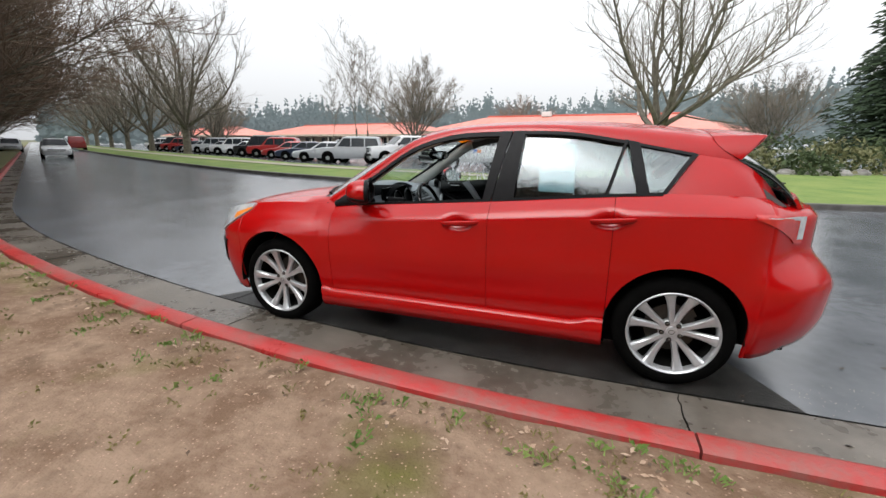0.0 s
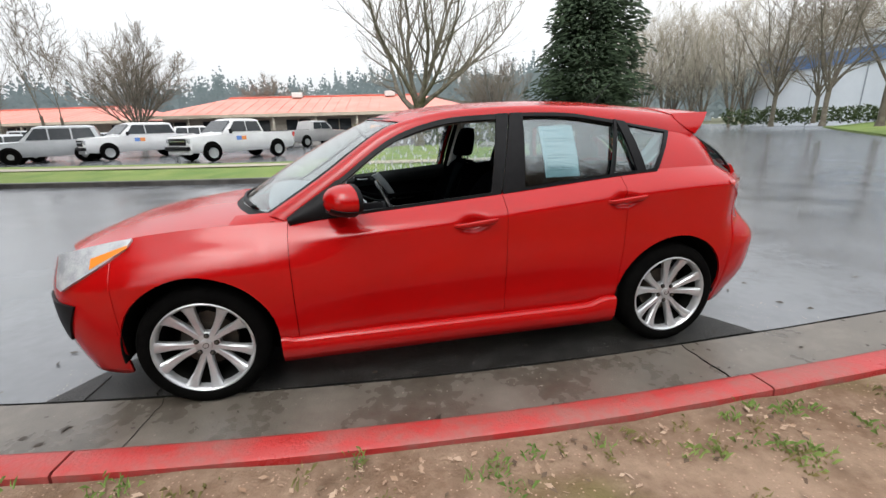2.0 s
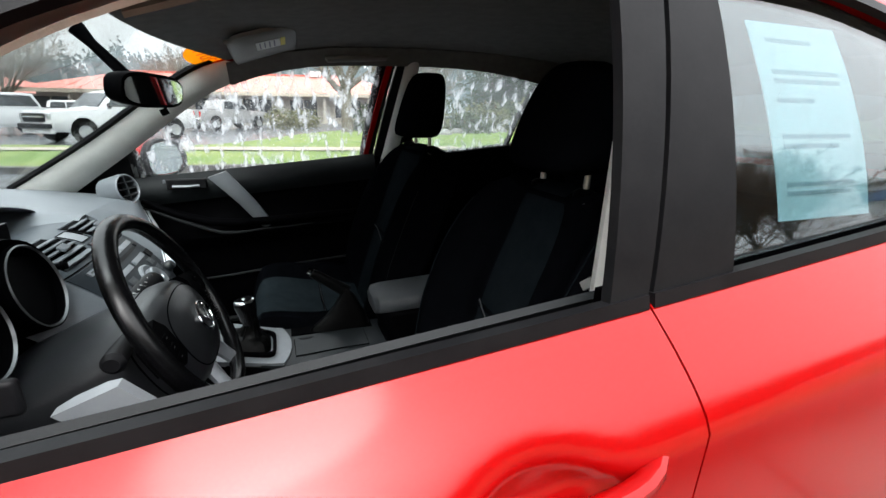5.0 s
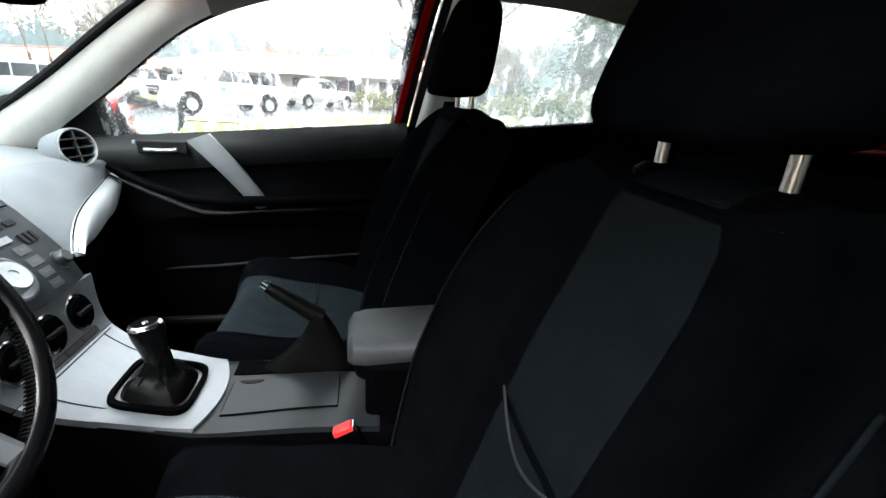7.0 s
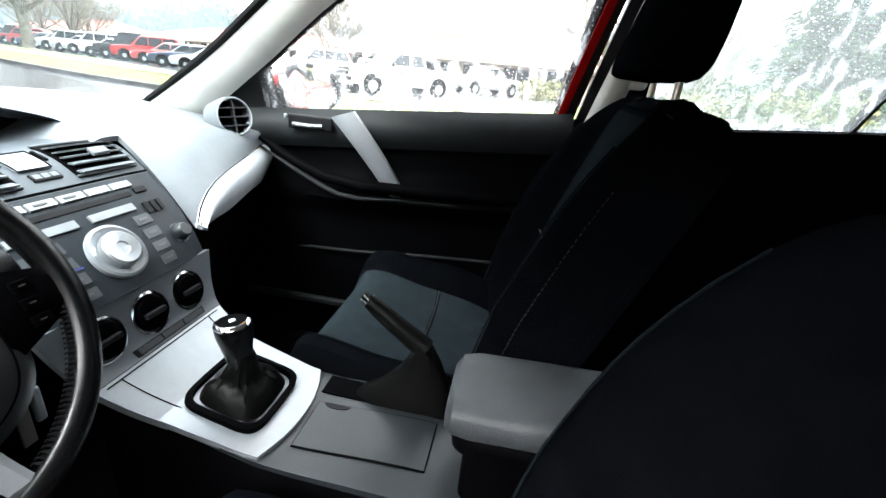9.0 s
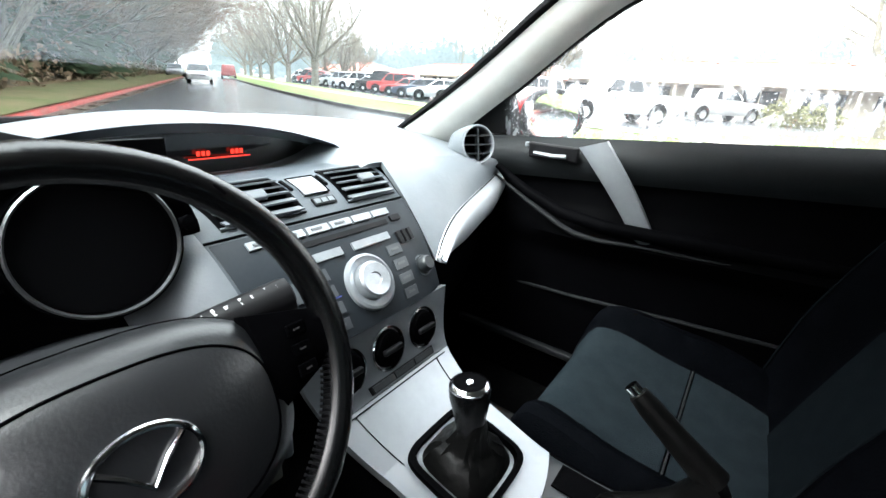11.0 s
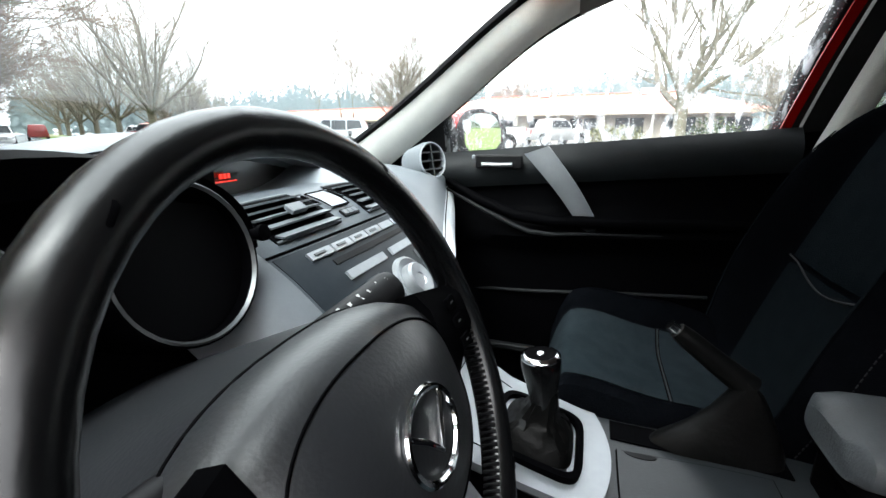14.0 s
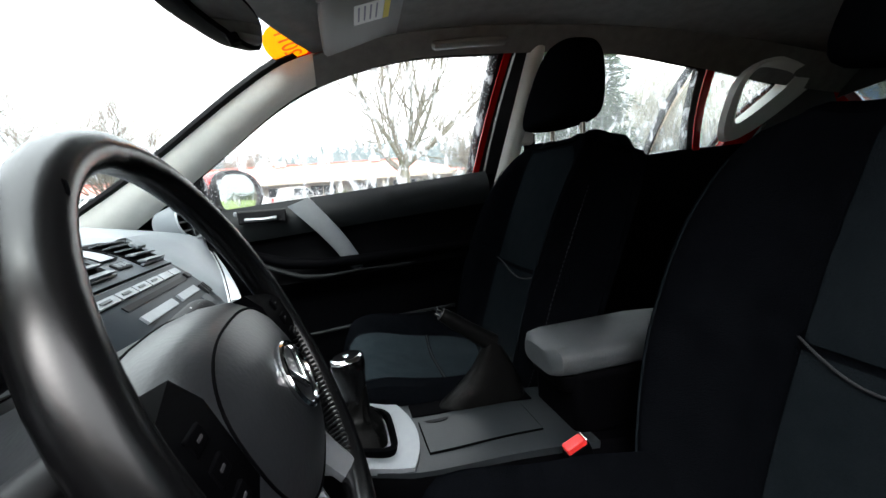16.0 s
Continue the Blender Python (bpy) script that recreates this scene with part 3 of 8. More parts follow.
def side_panel(x0, x1, n, flip, zlow=None, nv=22):
    """The body side between two cuts; flip: the other side of the car."""
    g = Geo()
    us = [u_at(x) for x in columns(x0, x1, n)] if x0 > -2 and x1 < 2 else sorted([u_at(x) for x in columns(max(x0, -2.0), min(x1, 2.0), n)] + ([0.10 * i / 12 for i in range(12)] if x0 < -2 else []) + ([1 - 0.07 * i / 12 for i in range(12)] if x1 > 2 else []))

    def f(u, v):
        x = float(PLAN(u)[0])
        lo = low_line(x) if zlow is None else max(zlow, low_line(x))
        if any(abs(abs(x - a) - ARCH) < 2e-4 for a in AXLES):
            lo = WHEEL_Z
        return skin(u, lo + (top_line(x) - lo) * v)

    return g.sheet(mirrored(f) if flip else f, 0, 0, flip=not flip, us=us, vs=[j / nv for j in range(nv + 1)])


def window_skin(x, t, out=0.0):
    """Left window plane: x along the car, t from the belt line to the roof rail."""
    zb, yb = (BELT(x), top_half(x)) if x > -0.87 else (0.897, 0.745)
    yr, zr = RAIL(x)
    bow = 0.018 * 4 * t * (1 - t)
    return (x, -(yb + (yr - yb) * t + bow + out), zb + (zr - zb) * t + bow * 0.3)


def pane(geo, bottom, top, flip, out=0.0, nu=10, nv=8, low=None, high=None):
    """A patch of the window plane between x limits at the belt and at the rail; low, high: metres off belt and rail."""

    def f(u, v):
        t = v
        x0, x1 = bottom[0] + (top[0] - bottom[0]) * v, bottom[1] + (top[1] - bottom[1]) * v
        x = x0 + (x1 - x0) * u
        h = max(RAIL(x)[1] - BELT(x), 1e-3)
        a, b = (low or 0) / h, 1 - (high or 0) / h
        return window_skin(x, min(max(a + (b - a) * t, 0), 1), out)

    return geo.sheet(mirrored(f) if flip else f, nu, nv, flip=not flip)


car = empty("hatchback_car", "glossy red five-door hatchback parked by the kerb, front window open", "car")


def body_side(flip):
    side = 1 if flip else -1
    front_door = part("front_door", side_panel(-0.8645, 0.2535, 84, flip, 0.30, 60), RED, car, solid=0.012)
    rear_door = part("rear_door", side_panel(0.2565, 0.9575, 56, flip, 0.30, 60), RED, car, solid=0.012)
    part("front_fender", side_panel(-1.66, -0.868, 24, flip), RED, car, solid=0.012)
    part("rear_quarter", side_panel(0.9605, 1.7035, 40, flip, None, 50), RED, car, solid=0.012)
    # sill skirt with its ledge
    g = Geo()

    def sill(u, v):
        x = -0.955 + 1.91 * u
        prof = ((0.795, 0.304), (0.848, 0.298), (0.853, 0.290), (0.843, 0.225), (0.822, 0.184), (0.76, 0.172))
        y, z = prof[round(v * 5)]
        rise = 0.034 * min(1.0, max(0, (u - 0.90) / 0.06)) ** 1.5 + 0.012 * max(0.0, min(1.0, (0.035 - u) / 0.012))
        return (x, side * y, z + (rise if round(v * 5) < 3 else 0))

    part("sill_skirt", g.sheet(sill, 60, 5, flip=flip), RED, car, "red moulded side skirt", solid=0.01, angle=60)
    # window frame and pillars
    def top_strip(x0, x1, d0, d1, n):
        def f(u, w):
            x = x0 + (x1 - x0) * u
            h = max(RAIL(x)[1] - BELT(x), 1e-3)
            return window_skin(x, max(0.0, 1 - (d0 + (d1 - d0) * w) / h), 0.003)

        return Geo().sheet(mirrored(f) if flip else f, n, 2, flip=flip)

    def low_strip(x0, x1, d0, d1, n):
        def f(u, w):
            x = x0 + (x1 - x0) * u
            h = max(RAIL(x)[1] - BELT(x), 1e-3)
            return window_skin(x, min(1.0, (d0 + (d1 - d0) * w) / h), 0.004)

        return Geo().sheet(mirrored(f) if flip else f, n, 1, flip=not flip)

    part("window_frame", top_strip(-0.86, 0.335, 0.0, 0.028, 50), BLACKTRIM, front_door, solid=0.012)
    part("belt_strip", low_strip(-0.86, 0.25, -0.004, 0.012, 30), BLACKTRIM, front_door, solid=0.02)
    part("window_frame", top_strip(0.345, 1.06, 0.0, 0.020, 40), BLACKTRIM, rear_door, solid=0.012)
    part("belt_strip", low_strip(0.258, 1.196, -0.004, 0.012, 30), BLACKTRIM, rear_door, solid=0.02)
    part("mirror_sail", pane(Geo(), (-0.86, -0.585), (-0.86, -0.60), flip, 0.002, 14, 8), BLACKTRIM, front_door, solid=0.02)
    part("pillar_cover", pane(Geo(), (0.196, 0.250), (0.268, 0.338), flip, 0.004, 6, 10), BLACKTRIM, front_door, solid=0.016)
    part("pillar_cover", pane(Geo(), (0.257, 0.385), (0.346, 0.420), flip, 0.004, 6, 10), BLACKTRIM, rear_door, solid=0.016)
    part("window_divider", pane(Geo(), (0.900, 0.918), (0.985, 1.000), flip, 0.004, 2, 10), BLACKTRIM, rear_door, solid=0.02)
    part("pillar_cover", pane(Geo(), (1.072, 1.130), (1.000, 1.060), flip, 0.004, 4, 10), BLACKTRIM, rear_door, solid=0.016)
    part("window_pane", pane(Geo(), (0.385, 0.900), (0.420, 0.985), flip, -0.012, 14, 8, 0.012, 0.03), FOGGED if flip else TINT, rear_door, solid=0.004)
    part("window_pane", pane(Geo(), (0.918, 1.075), (0.998, 1.004), flip, -0.012, 3, 8, 0.012, 0.03), FOGGED if flip else TINT, rear_door, solid=0.004)
    if flip:
        part("frame_edge", pane(Geo(), (0.200, 0.220), (0.298, 0.320), flip, -0.034, 3, 10), RED, front_door, "red inner edge of the door frame", solid=0.006)
        part("frame_edge", pane(Geo(), (1.085, 1.115), (1.012, 1.045), flip, -0.034, 3, 10), RED, rear_door, "red inner edge of the door frame", solid=0.006)
    quarter = part("quarter_window", pane(Geo(), (1.12, 1.20), (1.05, 1.358), flip, -0.002, 8, 8, 0.0, 0.0), FOGGED if flip else TINT, car, "small fixed rear quarter window", solid=0.004)
    part("quarter_frame", top_strip(1.05, 1.352, 0.0, 0.016, 12), BLACKTRIM, quarter, solid=0.008)
    g = Geo()
    pane(g, (1.188, 1.212), (1.338, 1.364), flip, 0.003, 3, 10, 0.004, 0.003)
    part("quarter_frame", g, BLACKTRIM, quarter, solid=0.008)
    if flip:
        part("window_pane", pane(Geo(), (-0.62, 0.21), (-0.62, 0.28), flip, -0.012, 20, 10, 0.0, 0.03), WET, front_door, "rain-streaked raised window", solid=0.004)
    # roof rail panel between side windows and roof
    g = Geo()

    def cant(u, v):
        xr, xe = -0.87 + u * 2.435, -0.98 + u * 2.45
        yr, zr = RAIL(xr)
        ye, ze = EDGE(xe)
        b = 0.014 * 4 * v * (1 - v)
        return (xr + (xe - xr) * v, side * (yr + (ye - yr) * v + b * 0.8), zr + (ze - zr) * v + b)

    part("roof_rail", g.sheet(cant, 70, 6, flip=flip), RED, car, solid=0.02)
    # rear pillar from quarter window back to the tailgate
    g = Geo()

    def cpillar(u, v):
        low = skin(u_at(1.207 + u * 0.70), BELT(1.207 + u * 0.70))
        low = (low[0], -low[1], low[2])
        xt = 1.360 + u * 0.205
        yr, zr = RAIL(xt)
        x, y, z = mix(low, (xt, yr, zr), v)
        bow = 4 * v * (1 - v)
        return (x + 0.022 * bow * u * u, side * (y + 0.012 * bow), z + 0.010 * bow * u)

    part("rear_pillar", g.sheet(cpillar, 18, 14, flip=flip), RED, car, solid=0.02)
    # door handles with a scooped recess
    for px, z in HANDLES:
        door = front_door if px < 0.5 else rear_door
        g = Geo()
        pts = []
        for k in range(13):
            w = (k / 12 - 0.5) * 2
            q = skin(u_at(px + w * 0.115), z + 0.011 * w, 0.002 + 0.026 * (1 - w**4), False)
            pts.append((q[0], q[1] * -side, q[2]))
        g.tube(pts, [0.010 + 0.004 * math.sin(math.pi * k / 12) for k in range(13)], 10, flat=1.4)
        part("door_handle", g, RED, door)
    corner = Geo().sheet(lambda u, v: (lambda p: (p[0], side * p[1], p[2] + 0.008 * math.sin(math.pi * u) * math.sin(math.pi * v)))(mix(mix((-1.16, 0.741, 0.893), (-0.862, 0.750, 0.902), u), mix((-1.13, 0.645, 0.934), (-0.955, 0.684, 0.946), u), v)), 8, 6, flip=(side > 0))
    part("fender_corner", corner, RED, car, solid=0.01)

    def turned(p):
        # housings are turned a little towards the cabin
        dx, dy, k = 0.065 + (p[0] + 0.535) * 0.80, p[1] - 0.905, radians(31 if flip else 19)
        return (-0.60 + dx * math.cos(k) + dy * math.sin(k), side * (0.905 - dx * math.sin(k) + dy * math.cos(k)), p[2] - 0.008)

    # door mirror: red shell in front, black bezel and lower lip, glass facing back
    def section(x, s, lift, drop, n=28):
        # an egg-shaped outline, flatter below, raked back at the outer end
        return [turned((x + 0.022 * (p / 0.112) ** 2 * (1 if p < 0 else 0.3), 0.905 + p * s, 1.018 + lift + q * s * (1.0 if q > 0 else drop))) for p, q in rim(n, 0.112, 0.086, 2.15)]

    stations = ((-0.716, 0.14, 0.008), (-0.711, 0.32, 0.007), (-0.697, 0.55, 0.006), (-0.672, 0.76, 0.004), (-0.636, 0.91, 0.002), (-0.595, 0.985, 0.001), (-0.552, 1.0, 0.0))
    rings = [section(x, s, dz, 0.74) for x, s, dz in stations]
    house = part("door_mirror", Geo().loft(rings if side < 0 else [list(reversed(r)) for r in rings]), RED, front_door, "red door mirror with black bezel", angle=60)
    rings = [section(x, s, 0.0, 0.74) for x, s in ((-0.554, 1.006), (-0.536, 1.006), (-0.524, 0.97), (-0.523, 0.87), (-0.532, 0.85))]
    part("mirror_bezel", Geo().loft(rings if side < 0 else [list(reversed(r)) for r in rings], caps=False), BLACKTRIM, house)
    rings = []
    for x, s, dz in stations[2:]:
        ring = section(x, s * 1.012, dz - 0.0015, 0.76)
        rings.append([ring[k] for k in range(16, 27)])
    part("mirror_lip", Geo().loft(rings, caps=False, closed=False), BLACKTRIM, house, solid=0.004 if side < 0 else -0.004)
    g = Geo().loft([[turned((-0.530 + d, 0.905 + p, 1.022 + q * (1.0 if q > 0 else 0.80))) for p, q in rim(24, 0.096 * s, 0.068 * s, 2.7)] for d, s in ((-0.002, 1.0), (0.003, 0.98))])
    part("mirror_pane", g, MIRRORGLASS, house)
    g = Geo()
    g.loft([[(-0.625 + p * s, side * y, z0 + q * s) for p, q in rim(14, 0.050, 0.018, 3)] for y, z0, s in ((0.735, 0.945, 1.15), (0.78, 0.948, 1.0), (0.84, 0.953, 0.9))])
    part("mirror_base", g, BLACKTRIM, house)
    # lamps
    g = Geo()

    def head(u, v):
        uu = 0.146 + 0.102 * u
        zt = TOPZ(float(PLAN(uu)[0]))
        hi, lo = zt - 0.004, zt - 0.012 - 0.160 * (1 - u) ** 0.66 * min(1.0, 0.80 + 2.0 * u)
        p = skin(uu, lo + (hi - lo) * v, 0.006)
        return (p[0], p[1] * -side, p[2])

    lamp = part("headlight", g.sheet(head, 20, 8, flip=(side < 0)), CLEARLAMP, car, "clear wraparound headlight", solid=0.02)
    g = Geo()

    def indic(u, v):
        uu = 0.200 + 0.044 * u
        zt = TOPZ(float(PLAN(uu)[0]))
        hi, lo = zt - 0.042 + 0.026 * u, zt - 0.046 - 0.040 * (1 - u) + 0.018 * u
        p = skin(uu, lo + (hi - lo) * v, 0.033)
        return (p[0], p[1] * -side, p[2])

    part("indicator", g.sheet(indic, 10, 4, flip=(side < 0)), AMBER, lamp)
    g = Geo()

    def tail(u, v, out=0.0):
        uu = u_at(1.605 + 0.345 * u)
        hi, lo = 0.992 - 0.006 * u, 0.982 - 0.135 * min(1, u * 1.25) ** 1.15
        p = skin(uu, lo + (hi - lo) * v, out)
        return (p[0], p[1] * -side, p[2])

    lamp = part("tail_light", g.sheet(tail, 24, 8, flip=(side < 0)), REDLENS, car, "red tail light with clear corner", solid=0.018)
    for a, c, lo, hi in ((0.05, 1.0, 0.86, 1.0), (0.88, 1.0, 0.14, 0.87)):
        g = Geo().sheet(lambda u, v: tail(a + (c - a) * u, lo + (hi - lo) * v, 0.0205), 14, 4, flip=(side < 0))
        part("reversing_lens", g, CLEARLAMP, lamp)
    # wheel housings
    for a in AXLES:
        g = Geo()
        arc = [(a + (ARCH + 0.004) * math.cos(t), WHEEL_Z + (ARCH + 0.004) * math.sin(t)) for t in (math.pi * k / 20 for k in range(-1, 22))]
        g.sheet(lambda u, v: (arc[round(u * 22)][0], side * (0.845 - (0.045 if arc[round(u * 22)][0] > 1.4 else 0.0) * min(max((0.50 - arc[round(u * 22)][1]) / 0.2, 0), 1) - 0.28 * v), arc[round(u * 22)][1]), 22, 2, flip=(side < 0))
        g.loft([[(x, side * 0.545, z) for x, z in arc], [(x * 0.2 + a * 0.8, side * 0.545, z * 0.2 + 0.08) for x, z in arc]], False)
        part("wheel_housing", g, UNDER, car, solid=0.006)
    # black grille corner of the bumper
    g = Geo()

    def corner(u, v):
        uu = 0.085 + (0.052 + 0.034 * v) * u
        lo, hi = 0.35 + 0.02 * u, 0.575
        p = skin(uu, lo + (hi - lo) * v, 0.012)
        return (p[0], p[1] * -side, p[2])

    part("bumper_intake", g.sheet(corner, 10, 6, flip=(side < 0)), BLACKTRIM, car, solid=0.01)


for fl in (False, True):
    body_side(fl)

# bumpers and tailgate wrap both sides
for nm, x0, x1 in (("front_bumper", -2.3, -1.664), ("rear_bumper", 1.7045, 2.3)):
    g = side_panel(x0, x1, 10, False)
    h = side_panel(x0, x1, 10, True)
    g.add(h.v, h.f)
    bumper = part(nm, g, RED, car, solid=0.012)
    bm = bmesh.new()
    bm.from_mesh(bumper.data)
    bmesh.ops.remove_doubles(bm, verts=bm.verts[:], dist=0.004)
    bm.to_mesh(bumper.data)
    bm.free()


def hood(u, v):
    w = 2 * v - 1
    xf = -2.145 + 0.30 * abs(w) ** 2.4
    xr = -1.235 + 0.28 * abs(w) ** 2.2
    x = xf + (xr - xf) * u
    half = max(TOPY(x), 0.0)
    zt, zc = TOPZ(x), HOODZ(x)
    return (x, half * w, zt + (max(zc, zt) - zt) * (1 - abs(w) ** 2.3) + 0.003)


part("bonnet", Geo().sheet(hood, 34, 32), RED, car, solid=0.01)


def shield(u, v, lift=0.0):
    """Windscreen: u from cowl to roof, v across."""
    w = 2 * v - 1
    xe = -0.955 + 0.655 * u
    ye, ze = EDGE(xe)
    k = abs(w) ** 2.2
    xc, zc = -1.205 + 0.785 * u, 0.952 + 0.442 * u + 0.028 * 4 * u * (1 - u)
    return (xc + (xe - xc) * k, ye * w * 0.995, zc + (ze - zc) * k - 0.004 + lift)


part("windscreen", Geo().sheet(lambda u, v: shield((1.06 + 0.03 * abs(2 * v - 1) ** 3) * u, v), 16, 24), SHIELD, car, "raked clear windscreen", solid=0.005)
border = part("windscreen_border", Geo().sheet(lambda u, v: shield(1.0 + 0.060 * abs(2 * v - 1) ** 1.6 + 0.045 * u, v, 0.003), 2, 24), BLACKTRIM, car, solid=0.012)
for v0 in (-0.004, 0.984):
    part("windscreen_border", Geo().sheet(lambda u, v: shield(u, v0 + 0.02 * v, 0.003), 16, 1), BLACKTRIM, car, solid=0.012)
g = Geo()
g.sheet(lambda u, v: mix((-1.26 + 0.28 * abs(2 * v - 1) ** 2.2, 0.725 * (2 * v - 1), 0.924 - 0.034 * abs(2 * v - 1) ** 2.2), shield(0.012, v, -0.006), u), 4, 24)
part("cowl", g, BLACKTRIM, car, "black plastic windscreen cowl", solid=0.02)


def roof(u, v):
    w = 2 * v - 1
    x0 = -0.41 + 0.155 * abs(w) ** 2.2
    x = x0 + (1.49 - x0) * u
    ye, ze = EDGE(x)
    zc = CROWN(x)
    return (x, ye * w, ze + (zc - ze) * (1 - abs(w) ** 2.5))


part("roof", Geo().sheet(roof, 40, 26), RED, car, solid=0.015)


def spoiler_tip(w):
    return (1.752 - 0.070 * abs(w) ** 3, 0.548 * w, 1.404 - 0.016 * abs(w) ** 3)


def spoiler_root(w):
    return (1.568 + 0.085 * (1 - w * w), 0.600 * w, 1.262 + 0.075 * (1 - w * w))


def spoiler_seam(w):
    x = 1.435
    return (x, 0.538 * w, EDGE(x)[1] + (CROWN(x) - EDGE(x)[1]) * (1 - abs(w) ** 2.5) + 0.004)


g = Geo()
g.sheet(lambda u, v: (lambda w, p: (p[0], p[1], p[2] + 0.010 * u * (1 - u) * 4 * (1 - w * w)))(2 * v - 1, mix(spoiler_seam(2 * v - 1), spoiler_tip(2 * v - 1), u)), 10, 28)
g.sheet(lambda u, v: (lambda p, q: mix(p, (q[0], q[1], q[2]), u))((lambda p: (p[0] - 0.004 * min(1, u * 9), p[1], p[2] - 0.016 * min(1, u * 9)))(spoiler_tip(2 * v - 1)), spoiler_root(2 * v - 1)), 10, 28, flip=True)
for w in (-1, 1):
    # side cheek running down to the rear pillar
    def cheek(u, v):
        front = mix(spoiler_seam(w), spoiler_root(w), v)
        front = (front[0] - 0.030 * math.sin(math.pi * v), front[1], front[2])
        rear = mix(spoiler_tip(w), spoiler_root(w), v)
        p = mix(front, rear, u)
        return (p[0], p[1] + w * (0.004 + 0.012 * math.sin(math.pi * v)), p[2])

    g.sheet(cheek, 6, 10, flip=(w > 0))
part("roof_spoiler", g, RED, car, "red roof-end spoiler", solid=0.006, angle=35)


def hatch(u, v):
    w = 2 * v - 1
    top = (1.640 - 0.082 * abs(w) ** 2, 0.585 * w, 1.328 - 0.075 * w * w)
    low = (1.955 - 0.110 * abs(w) ** 2.4, 0.630 * w, 1.03)
    p = mix(top, low, u)
    return (p[0] + 0.03 * 4 * u * (1 - u), p[1], p[2] + 0.012 * 4 * u * (1 - u))


gate = part("tailgate", Geo().sheet(lambda u, v: hatch(0.9 + 0.18 * u, v), 2, 20, flip=True), RED, car, solid=0.02)
part("rear_window", Geo().sheet(lambda u, v: hatch(0.0 + 0.9 * u, 0.03 + 0.94 * v), 10, 20, flip=True), glass("rear_window_glass", (0.55, 0.65, 0.66), 0.05, 0.01, low=0.22, high=0.95, power=1.5), gate, "raked rear window", solid=0.005)
for w0 in (0.0, 0.975):
    part("gate_frame", Geo().sheet(lambda u, v: hatch(u, w0 + 0.025 * v), 10, 2, flip=True), BLACKTRIM, gate, solid=0.006)
g = Geo()
g.tube([(lambda p: (p[0] + 0.012, p[1], p[2] + 0.008))(hatch(uu, vv)) for uu, vv in ((0.86, 0.50), (0.80, 0.42), (0.74, 0.30), (0.70, 0.20))], [0.009, 0.007, 0.006, 0.004], 6)
part("rear_wiper", g, BLACKTRIM, gate)
g = Geo().tube([(1.18, 0.0, 1.44), (1.33, 0.0, 1.60)], [0.005, 0.002], 6)
part("aerial", g, BLACKTRIM, car)
# wipers on the screen
for y0, y1 in ((-0.55, 0.08), (-0.02, 0.55)):
    pts = [shield(0.006 + 0.020 * math.sin(math.pi * k / 8), (y0 + (y1 - y0) * k / 8) / 1.38 + 0.5, 0.012) for k in range(9)]
    wiper = part("wiper", Geo().tube(pts, 0.007, 6), BLACKTRIM, car)
    part("wiper_arm", Geo().tube([shield(0.0, (y0 + 0.02) / 1.38 + 0.5, 0.01), shield(0.006, (y0 + 0.2) / 1.38 + 0.5, 0.018), pts[4]], [0.011, 0.008, 0.006], 6), BLACKTRIM, wiper)
# underbody
g = Geo()
g.box((0, 0, 0.20), (3.9, 1.10, 0.03))
g.box((0, 0, 0.20), (1.85, 1.60, 0.03))
# two unseen lower trays, added to deepen the shade on the road
g.box((0, 0, 0.15), (1.95, 1.46, 0.03))
g.box((0, 0, 0.16), (3.6, 0.9, 0.03))
part("underbody", g, UNDER, car, bevel=0.01)

